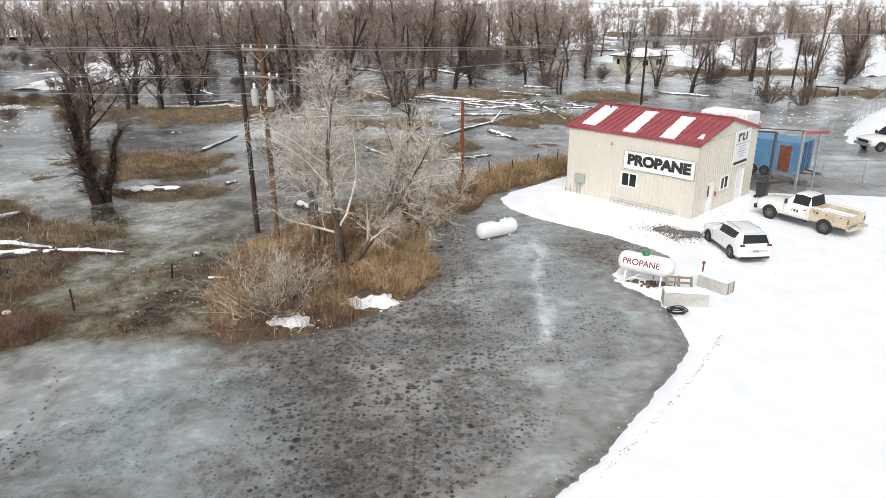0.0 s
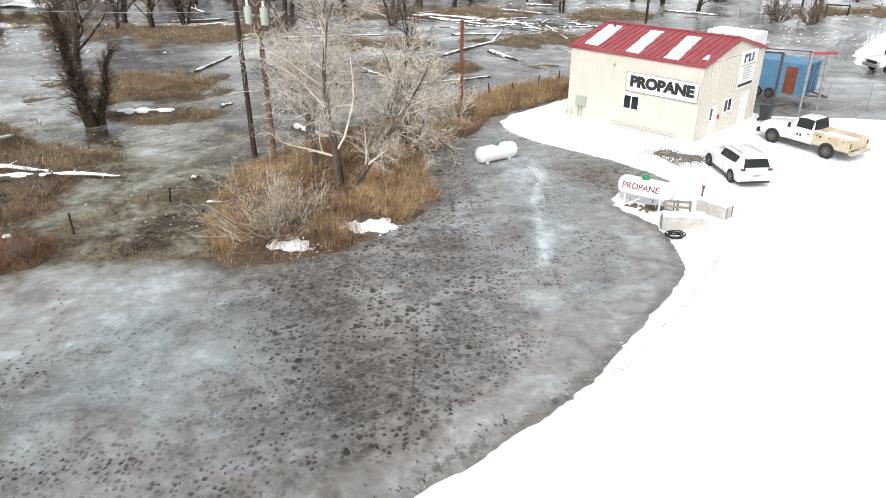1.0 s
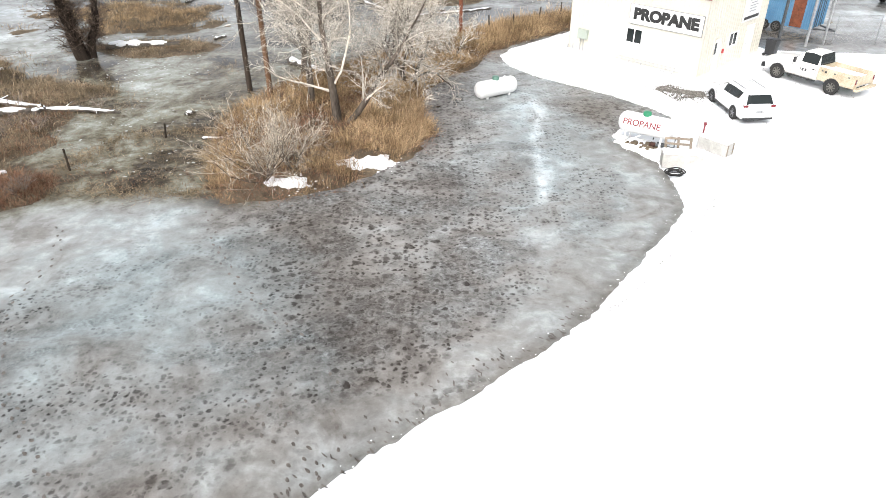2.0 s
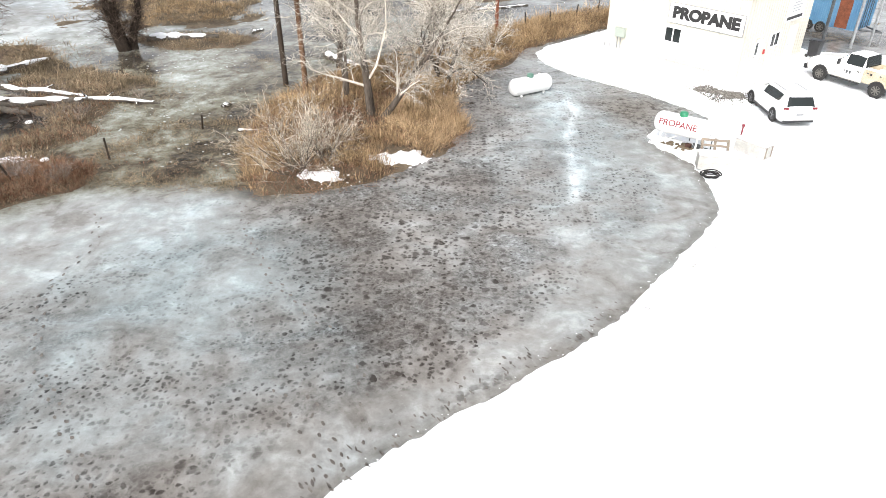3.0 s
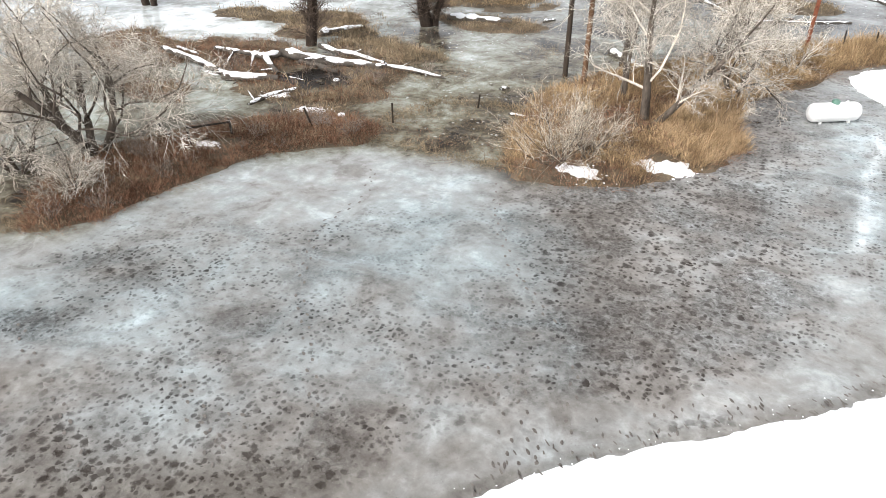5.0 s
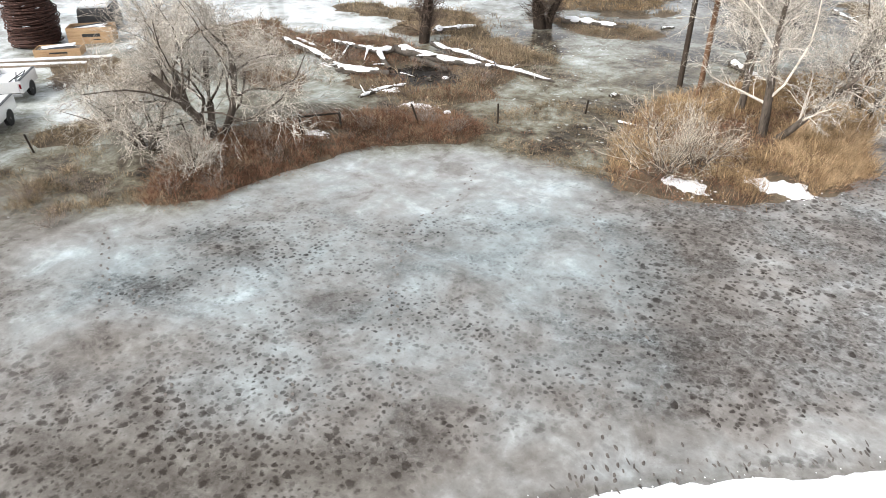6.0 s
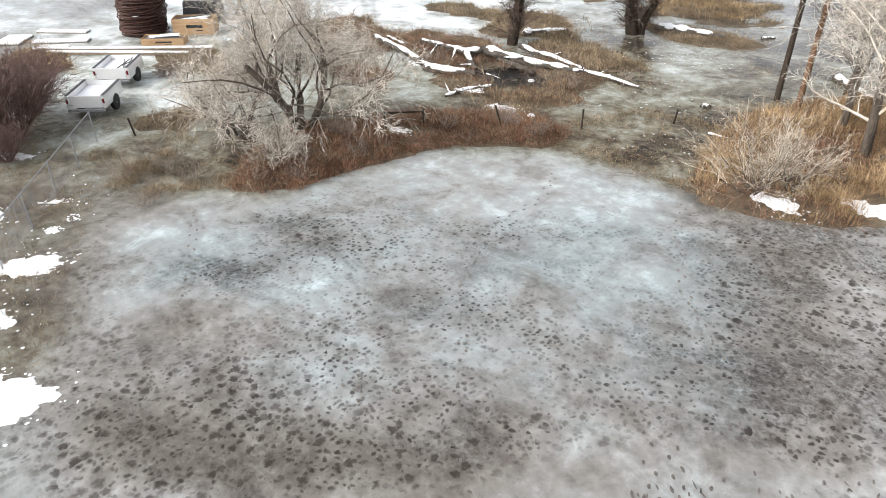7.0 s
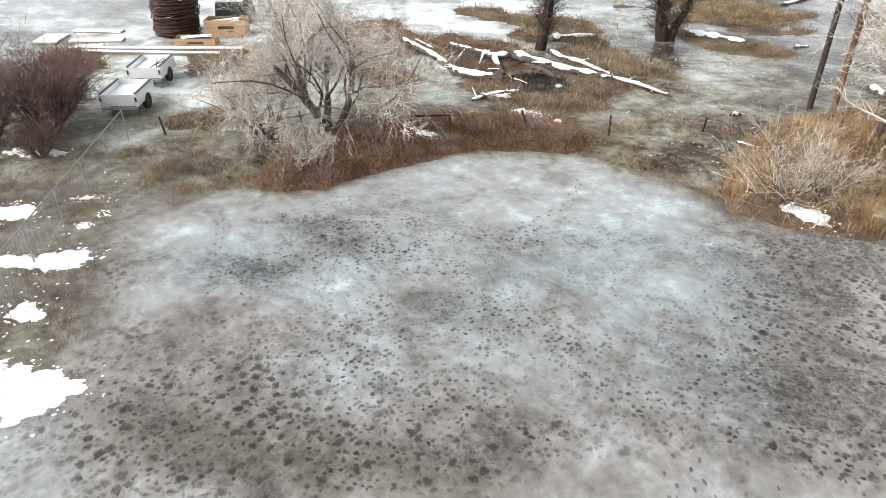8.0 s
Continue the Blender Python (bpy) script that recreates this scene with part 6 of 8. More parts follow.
# bare gravel between the drifts by the shop door
gravel = thing("gravel_patch", pose(13.9, 37.4, 0.0) @ Matrix.Diagonal((1.15, 1.15, 1, 1)), "patch of bare grey gravel showing through snow", "gravel", kind="stuff")
rng = np.random.RandomState(15)
tet = np.array([[1, 0, -.4], [-.5, .87, -.4], [-.5, -.87, -.4], [0, 0, .7]])
vs, fs = [], []
for i in range(5200):
    a, q = rng.uniform(0, 6.28), min(1.5, abs(rng.normal(0, 0.55)))
    if i % 3 == 0:
        a = 0.4 * rng.normal() + math.pi
    x, y = 1.7 * q * math.cos(a) + 0.3 * math.sin(7 * q), 0.95 * q * math.sin(a) * (1 + 0.4 * math.sin(3 * a))
    c, s = math.cos(radians(-30)), math.sin(radians(-30))
    s0 = rng.uniform(0.02, 0.06)
    t = rng.uniform(0, 6.28)
    R = np.array([[math.cos(t), -math.sin(t), 0], [math.sin(t), math.cos(t), 0], [0, 0, 1]])
    vs.append((tet * s0 * rng.uniform(0.6, 1.2, (1, 3))) @ R.T + [x * c - y * s, x * s + y * c, 0.12 + 0.12 * (1 - q) * rng.rand()])
    b = 4 * i
    fs += [(b, b + 1, b + 3), (b + 1, b + 2, b + 3), (b + 2, b, b + 3)]
from_arrays("stones", np.concatenate(vs), fs, GRAVEL, gravel)

# blue site container on wheels, white container behind the shop
cont = thing("blue_container", pose(26.35, 49.9, 0.0, 0, 0, 134), "blue corrugated steel container on wheels with a rusty door", "container")
CL, CW, CZ0, CZ1 = 7.0, 2.6, 0.5, 2.75
part("body", boxes(((0.05, -CW + 0.05, CZ0), (CL - 0.05, -0.05, CZ1 - 0.02))), BLUE, cont)
for i in range(46):
    x = 0.12 + i * (CL - 0.24) / 45
    if 0.55 < x < 1.55:
        continue
    part("corrugation", boxes(((x - 0.04, -0.05, CZ0 + 0.1), (x + 0.04, 0.0, CZ1 - 0.1))), BLUE, cont)
for i in range(9):
    y = -CW + 0.2 + i * (CW - 0.4) / 8
    part("end_rib", boxes(((0.0, y - 0.04, CZ0 + 0.1), (0.05, y + 0.04, CZ1 - 0.1))), BLUE, cont)
for y in (-1.9, -1.55, -1.05, -0.7):
    part("lock_bar", rods(((-0.02, y, CZ0 + 0.05), (-0.02, y, CZ1 - 0.05)), r=0.025), DARKSTEEL, cont)
for a in ((0, -CW, CZ0), (0, -0.1, CZ0), (CL - 0.1, -0.1, CZ0), (CL - 0.1, -CW, CZ0)):
    part("corner_post", boxes((a, (a[0] + 0.1, a[1] + 0.1, CZ1))), BLUE, cont)
part("top_rail", boxes(((0, -0.1, CZ1 - 0.1), (CL, 0.003, CZ1 + 0.003))), BLUE, cont)
part("bottom_rail", boxes(((0, -0.1, CZ0), (CL, 0.004, CZ0 + 0.1))), BLUE, cont)
part("roof", boxes(((0, -CW, CZ1 + 0.004), (CL, 0, CZ1 + 0.03))), BLUE, cont)
door = part("door", boxes(((0.62, 0.004, CZ0 + 0.06), (1.48, 0.05, CZ1 - 0.25)), bevel=0.01), RUST, cont, "rust-red steel door")
part("door_frame", boxes(((0.54, 0.0, CZ0 + 0.0), (0.62, 0.06, CZ1 - 0.17)), ((1.48, 0.0, CZ0), (1.56, 0.06, CZ1 - 0.17)), ((0.62, 0.0, CZ1 - 0.25), (1.48, 0.06, CZ1 - 0.17))), BLUE, door)
for x in (2.4, 3.3):
    wheel(cont, x, -0.15, 0.38, 0.24, STEELRIM, 6).matrix_basis = pose(x, -0.05, 0.38, 90, 0, 0) @ pose(0, 0, 0, 180, 0, 0)
part("step", boxes(((3.9, 0.1, 0.35), (4.5, 0.5, 0.42))), WHITE, cont)
part("drawbar", rods(((-1.3, -1.3, 0.45), (0, -0.6, 0.5)), ((-1.3, -1.3, 0.45), (0, -2.0, 0.5)), r=0.06), DARKSTEEL, cont)
wc = thing("white_container", pose(25.9, 58.5, 0.0, 0, 0, 44), "white box trailer standing behind the shop", "trailer")
part("body", boxes(((-0.0, 0.0, 0.9), (2.5, 4.2, 3.45)), bevel=0.04), WHITE, wc)
part("roof_snow", boxes(((0.05, 0.05, 3.45), (2.45, 4.15, 3.52)), bevel=0.03), SNOW, wc)
for i in range(8):
    part("side_rib", boxes(((-0.02, 0.3 + i * 0.5, 1.0), (0.0, 0.34 + i * 0.5, 3.35))), GALV, wc)
for x in (0.35, 2.15):
    for y in (0.9, 1.9):
        part("wheel", rods(((x - 0.15, y, 0.48), (x + 0.15, y, 0.48)), r=0.48, n=20), RUBBER, wc)
part("chassis", boxes(((0.6, 0.2, 0.62), (1.9, 4.1, 0.9))), DARKSTEEL, wc)
part("landing_leg", boxes(((0.5, 3.7, 0.0), (0.65, 3.85, 0.62)), ((1.85, 3.7, 0.0), (2.0, 3.85, 0.62))), DARKSTEEL, wc)


# ---- fences ----
def chain_link(name, a, b, height, spacing, label, mesh=0.13, barbs=False):
    a, b = Vector((*a, 0)), Vector((*b, 0))
    d = b - a
    length = d.length
    top = thing(name, Matrix.Translation(a) @ Matrix.Rotation(math.atan2(d.y, d.x), 4, "Z"), label, "fence")
    n = max(1, round(length / spacing))
    for i in range(n + 1):
        x = length * i / n
        z = max(height_at(*(a + d * i / n).xy), 0.0)
        post_ends = [((x, 0, z - 0.1), (x, 0, z + height))] + ([((x, 0, z + height), (x, -0.3, z + height + 0.3))] if barbs else [])
        part("post", rods(*post_ends, r=0.032, n=8), GALV, top)
    part("top_rail", rods(((0, 0, height - 0.02), (length, 0, height - 0.02)), r=0.022, n=6), GALV, top)
    if barbs:
        for k in (0.35, 0.7, 1.0):
            part("barbed_wire", rods(((0, -0.3 * k, height + 0.3 * k), (length, -0.3 * k, height + 0.3 * k)), r=0.008, n=4), GALV, top)
    lines = []
    k = -height
    while k < length:
        for s in (0, 1):
            x0, x1 = max(k, 0), min(k + height, length)
            if x1 > x0:
                z0, z1 = (x0 - k, x1 - k) if s == 0 else (height - (x0 - k), height - (x1 - k))
                lines.append((np.array([[x0, 0.0, z0 + 0.05], [x1, 0.0, z1 + 0.05]]), np.full(2, 0.0022)))
        k += mesh
    v, f = tubes(lines, 3)
    tagged(from_arrays("wire_mesh", v, f, GALV, top), "woven galvanised wire")
    return top


chain_link("chain_link_fence", (-19.8, 0.6), (-32.2, 11.0), 1.5, 2.9, "grey chain-link fence by the willow bush", mesh=0.11)
chain_link("chain_link_fence", (33.0, 60.0), (60.0, 92.0), 2.0, 3.0, "tall chain-link fence along the snow bank with barbed top", mesh=0.22, barbs=True)
chain_link("chain_link_fence", (27.5, 48.6), (40.0, 49.2), 1.8, 3.2, "sagging chain-link fence across the wet yard", mesh=0.3)


def post_line(name, pts, height, r, label, material, rails=0, lean=0.06, seed=1):
    rng = np.random.RandomState(seed)
    top = thing(name, pose(0, 0, 0), label, "fence")
    ends = []
    for x, y in pts:
        z = height_at(x, y)
        h = height * rng.uniform(0.85, 1.1)
        e = (x + rng.normal(0, lean), y + rng.normal(0, lean), z + h)
        part("post", rod(bmesh.new(), (x, y, z - 0.2), e, r, r * 0.9, 7), material, top)
        ends.append(e)
    for k in range(rails):
        for p, q in zip(ends, ends[1:]):
            part("rail", rod(bmesh.new(), Vector(p) - Vector((0, 0, 0.12 + 0.4 * k)), Vector(q) - Vector((0, 0, 0.12 + 0.4 * k)), r * 0.8, r * 0.7, 7), material, top)
    return top


post_line("rail_fence", [(-22.6, 20.5), (-21.6, 22.1)], 1.0, 0.06, "short weathered wooden rail fence in the brush", POLEDARK, rails=1, lean=0.03)
for i, (x, y, h) in enumerate(((-16.3, 27.6, 0.95), (-13.4, 31.4, 0.9), (-18.9, 24.7, 1.05), (-31.6, 12.6, 0.9), (-26.5, 17.2, 1.2))):
    post_line("fence_post", [(x, y)], h, 0.05, "dark leaning wooden fence post in the ice", POLEDARK, lean=0.16, seed=20 + i)
post_line("post_fence", [(33 + 2.8 * i, 91 + 0.5 * i + (i % 3) * 0.4) for i in range(14)], 1.3, 0.07, "far wooden post fence in the flooded field", GREYWOOD, seed=5)
post_line("rail_fence", [(49.7, 93.2), (53.5, 94.7)], 1.6, 0.12, "dark wooden gate rail in the flooded field", POLEDARK, rails=1, seed=6)
post_line("fence_post", [(47.6, 92.0)], 2.0, 0.2, "thick dark wooden post in the flooded field", POLEDARK, seed=7)
post_line("post_fence", [(3.5 + 1.9 * i, 49.8 + 1.5 * i) for i in range(5)], 1.1, 0.05, "thin dark fence posts in the cattails", POLEDARK, seed=8)


# ---- scrap yard ----
coil = thing("wire_coil_stack", pose(-48.6, 21.9, 0.0), "tall stack of dark rusty wire coils on icy ground", "wire coils")
rng = np.random.RandomState(33)
rings = []
for k in range(6):
    n = 30
    a = np.arange(n + 1) * 2 * np.pi / n
    r = 1.4 * (1 + 0.03 * np.sin(3 * a + k) + 0.02 * np.sin(5 * a + 2 * k))
    v, f = tubes([(np.stack([r * np.cos(a), r * np.sin(a), 0.05 * np.sin(2 * a + k)], 1), np.full(n + 1, 0.045))], 5)
    first = from_arrays("coil", v, f, DARKRUST, coil)
    first.matrix_basis = pose(0, 0, 0.15 + 0.1 * k)
    rings.append(first.data)
for k in range(96):
    ob = new("coil", rings[k % 6])
    ob.parent = coil
    s = rng.uniform(0.82, 1.13) * (1.0 if k < 66 else 0.92)
    ob.matrix_basis = pose(rng.normal(0, 0.06), rng.normal(0, 0.06), 0.08 + 3.3 * k / 96, rng.normal(0, 3), rng.normal(0, 3), rng.uniform(0, 360)) @ Matrix.Diagonal((s, s, 1, 1))


def crate(m, w, d, h, label, load):
    top = thing("wooden_crate", m, label, "crate", group="crates in the yard")
    for y in (0, d - 0.03):
        part("long_side", boxes(((0, y, 0), (w, y + 0.03, h)), bevel=0.004), PALEWOOD, top)
    for x in (0, w - 0.03):
        part("short_side", boxes(((x, 0.03, 0), (x + 0.03, d - 0.03, h)), bevel=0.004), PALEWOOD, top)
    part("base", boxes(((0.03, 0.03, 0.0), (w - 0.03, d - 0.03, 0.05))), GREYWOOD, top)
    part("printed_bar", boxes(((w * 0.33, -0.006, h * 0.42), (w * 0.72, 0.0, h * 0.62))), BLACK, top, "dark printed mark")
    part("printed_bar", boxes(((w * 0.55, -0.006, h * 0.22), (w * 0.72, 0.0, h * 0.28))), BLACK, top)
    r = np.random.RandomState(load)
    for k in range(load):
        y = 0.12 + (d - 0.24) * r.rand()
        a, b = Vector((w * 0.08 + 0.2 * r.rand(), y, h * 0.8)), Vector((w * 0.9 - 0.3 * r.rand(), y + r.normal(0, 0.15), h * 0.95 + 0.1 * r.rand()))
        part("scrap_bar", rod(bmesh.new(), a, b, 0.05, 0.04, 6), SNOW if k % 2 else DARKSTEEL, top)
    part("fill", boxes(((0.04, 0.04, 0.05), (w - 0.04, d - 0.04, h * 0.8))), GREYWOOD, top)
    return top


crate(pose(-46.6, 22.9, 0.0, 0, 0, 46), 2.85, 1.3, 1.05, "large pale wooden crate holding snowy scrap bars", 9)
crate(pose(-45.5, 20.0, 0.0, 0, 0, 46), 2.75, 1.2, 0.5, "low pale wooden crate full of snowy scrap", 7)
bag = thing("covered_machine", pose(-49.4, 27.0, 0.0, 0, 0, 46), "black covered machine with snow heaped on top", "machine")
bm = bmesh.new()
box(bm, (-1.3, -1.4, 0.0), (1.3, 1.4, 1.5), bevel=0.25)
for v in bm.verts:
    k = 1 - 0.12 * v.co.z / 1.5
    v.co.x, v.co.y = v.co.x * k, v.co.y * k
part("cover", bm, BLACKPLASTIC, bag, smooth=True)
part("snow_cap", boxes(((-0.95, -1.15, 1.42), (0.95, 1.1, 1.75)), bevel=0.12), SNOW, bag, "thick cap of snow")
part("lower_edge", boxes(((-1.33, -1.44, 0.25), (1.33, -1.38, 0.4))), DARKSTEEL, bag)
for x0, y0, x1, y1, w, h in ((-49.6, 14.6, -41.2, 22.8, .35, .2), (-48.4, 15.0, -41.4, 21.2, .3, .16)):
    d = Vector((x1 - x0, y1 - y0, 0))
    bl = thing("timber_beam", pose(x0, y0, 0.0, 0, 0, math.degrees(math.atan2(d.y, d.x))), "long timber beam under a white snow crust", "beam")
    part("beam", boxes(((0, -w / 2, 0), (d.length, w / 2, h)), bevel=0.02), GREYWOOD, bl)
    part("snow_cap", boxes(((0.1, -w / 2 + 0.02, h), (d.length - 0.15, w / 2 - 0.01, h + 0.09)), bevel=0.03), SNOW, bl, "white snow crust")
for x, y, turn, w, l in ((-53.2, 14.8, 46, 1.7, 2.2), (-50.6, 16.9, 50, 3.6, 0.8), (-49.5, 15.9, 44, 2.0, 0.7), (-53.0, 18.0, 40, 3.6, 0.7)):
    pl = thing("plywood_sheet", pose(x, y, 0.0, 0, 0, turn), "flat panel lying on ice under clean snow", "panel")
    part("board", boxes(((-w / 2, -l / 2, 0), (w / 2, l / 2, 0.05)), bevel=0.01), GREYWOOD, pl)
    part("snow_cap", boxes(((-w / 2 + .02, -l / 2 + .02, 0.05), (w / 2 - .02, l / 2 - .02, 0.15)), bevel=0.03), SNOW, pl)

# ---- house across the flood ----
house = thing("far_house", pose(36.5, 131, 0.0, 0, 0, 32), "far low beige house with a snow-covered hip roof", "house")
part("wall", boxes(((-3.9, -3.1, 0), (3.9, 3.1, 2.8))), BEIGE, house)
bm = bmesh.new()
base = [bm.verts.new(p) for p in ((-4.4, -3.6, 2.8), (4.4, -3.6, 2.8), (4.4, 3.6, 2.8), (-4.4, 3.6, 2.8))]
topv = [bm.verts.new((-1.2, 0, 4.0)), bm.verts.new((1.2, 0, 4.0))]
for q in ((base[0], base[1], topv[1], topv[0]), (base[2], base[3], topv[0], topv[1]), (base[1], base[2], topv[1]), (base[3], base[0], topv[0]), tuple(base[::-1])):
    bm.faces.new(q)
part("roof", bm, SNOW, house, "hip roof white with snow")
part("fascia", boxes(((-4.45, -3.65, 2.6), (4.45, -3.6, 2.8)), ((-4.45, 3.6, 2.6), (4.45, 3.65, 2.8)), ((-4.45, -3.6, 2.6), (-4.4, 3.6, 2.8)), ((4.4, -3.6, 2.6), (4.45, 3.6, 2.8))), DARKSTEEL, house)
for x in (-2.7, 0.8):
    for dx in (0, 0.75):
        w = part("window", boxes(((x + dx, -3.14, 1.2), (x + dx + 0.62, -3.1, 2.1))), GLASS, house)
for y in (-1.5, 1.2):
    part("window", boxes(((-3.94, y, 1.2), (-3.9, y + 0.8, 2.1))), GLASS, house)

# ---- utility poles and wires ----
def utility_pole(x, y, h, r, material, label, arms=(), turn=0, lean=(0, 0), transformer=False):
    top = thing("utility_pole", pose(x, y, height_at(x, y) - 0.1, 0, 0, turn), label, "utility pole")
    part("pole", rod(bmesh.new(), (0, 0, 0), (lean[0], lean[1], h), r, r * 0.72, 14), material, top, smooth=True)
    for z, w in arms:
        k = z / h
        bm = bmesh.new()
        box(bm, (lean[0] * k - w, lean[1] * k - 0.16, z - 0.06), (lean[0] * k + w, lean[1] * k - 0.05, z + 0.06), bevel=0.01)
        arm = part("crossarm", bm, GREYWOOD, top)
        part("brace", rods(((lean[0] * k - w * 0.6, -0.1 + lean[1] * k, z), (lean[0] * k, -0.1 + lean[1] * k, z - 0.6)), ((lean[0] * k + w * 0.6, -0.1 + lean[1] * k, z), (lean[0] * k, -0.1 + lean[1] * k, z - 0.6)), r=0.02, n=6), GALV, arm)
        for s in (-0.9, -0.45, 0.45, 0.9):
            part("insulator", lathe(bmesh.new(), [(0.03, 0), (0.06, 0.04), (0.04, 0.09), (0.06, 0.12), (0.03, 0.17)], 10), SIGNWHITE, arm, smooth=True).matrix_basis = pose(lean[0] * k + s * w, lean[1] * k - 0.1, z + 0.06)
    if transformer:
        for s in (-1, 1):
            can = part("transformer", lathe(bmesh.new(), [(0.15, 0), (0.2, 0.04), (0.2, 0.8), (0.17, 0.86), (0.06, 0.9)], 18), METERGREY, top, "pale grey transformer can", smooth=True)
            can.matrix_basis = pose(s * 0.5, -0.15, 7.5)
            part("bushing", lathe(bmesh.new(), [(0.06, 0), (0.09, 0.08), (0.05, 0.12), (0.08, 0.2), (0.03, 0.3)], 10), SIGNWHITE, can).matrix_basis = pose(0, 0, 0.88)
            part("bracket", boxes(((s * 0.5 - 0.03 if s < 0 else 0.1, -0.16, 7.9), (-0.1 if s < 0 else 0.5 + 0.03, -0.08, 8.0))), GALV, top)
    return top


utility_pole(-10.9, 38.3, 10.8, 0.155, POLEDARK, "dark creosoted utility pole rising from the marsh", turn=-25)
utility_pole(-9.3, 36.5, 10.9, 0.15, POLEBROWN, "weathered brown utility pole with crossarms and two transformers", arms=((10.35, 1.15), (9.0, 1.1)), turn=-25, transformer=True)
utility_pole(25.3, 88.6, 8.2, 0.16, POLEDARK, "dark utility pole beyond the shop", arms=((8.0, 1.6),), turn=-10)
utility_pole(48.4, 97.1, 8.2, 0.15, POLEDARK, "dark utility pole in the flooded field", arms=((8.0, 1.3),), turn=-10, lean=(0.3, 0))
utility_pole(47.0, 89.6, 12.0, 0.15, POLEBROWN, "tall brown utility pole in the flooded field", arms=((11.7, 1.3),), turn=-10, lean=(0.8, 0))
utility_pole(20.7, 146.6, 12.5, 0.17, POLEDARK, "distant dark utility pole among trees", arms=((12.2, 1.2),))
steel = thing("steel_pipe_post", pose(1.4, 48.6, height_at(1.4, 48.6)), "tall rust-red steel pipe post by the shore", "post")
part("pipe", rod(bmesh.new(), (0, 0, -0.3), (0, 0, 5.75), 0.13, 0.12, 14), RUST, steel, smooth=True)
part("end_cap", lathe(bmesh.new(), [(0.13, 0), (0.13, 0.05), (0.06, 0.08)], 14), RUST, steel).matrix_basis = pose(0, 0, 5.75)


def wire(a, b, sag, r=0.012, label="thin pale overhead power line"):
    a, b = np.array(a, float), np.array(b, float)
    s = np.linspace(0, 1, 21)[:, None]
    pts = a + (b - a) * s
    pts[:, 2] -= (4 * sag * s * (1 - s))[:, 0]
    v, f = tubes([(pts, np.full(21, r))], 5)
    return tagged(from_arrays("power_line", v, f, GALV, smooth=True), label, "cable", "overhead power lines")


for k, (dx, z) in enumerate(((-1.0, 10.55), (0.0, 10.75), (1.0, 10.55), (-0.9, 9.2), (0.9, 9.2), (0.0, 8.3))):
    bx, by = -9.3 + dx * 0.9, 36.4 - dx * 0.42
    lz = (10.95, 10.75, 10.5, 9.6, 9.05, 8.0)[k]
    wire((bx, by, z), (-42 + dx * 0.5, 46.5 + dx, lz + 0.25), 0.5)
    if k < 4:
        wire((bx, by, z), (25.3 + dx * 1.5, 88.5, 8.25 if k < 3 else 7.0), 0.6, r=0.016)
for dx in (-1.2, 0.0, 1.2):
    wire((25.3 + dx, 88.5, 8.25), (48.6 + dx, 97.0, 8.2), 0.4, r=0.02)
    wire((48.6 + dx, 97.0, 8.2), (92 + dx, 112, 8.0), 0.5, r=0.02)
    wire((20.7 + dx, 146.6, 12.5), (47.8 + dx, 89.5, 11.9), 0.8, r=0.02)
    wire((47.8 + dx, 89.5, 11.9), (80, 30 + dx, 12.0), 0.8, r=0.018)


# ---- fallen logs under snow ----
def log(x0, y0, x1, y1, r, snow=0.8, stubs=0, seed=1, z0=0.0, z1=0.0, crooked=0.05):
    r *= (1.25 if r > 0.1 else 1.0) if y0 < 55 else 0.7
    a = (x0, y0, height_at(x0, y0) * 0.5 + r * 0.45 + z0)
    b = (x1, y1, height_at(x1, y1) * 0.5 + r * 0.35 + z1)
    return trunk([a, b], r, r * 0.5, snow, stubs, seed, crooked)


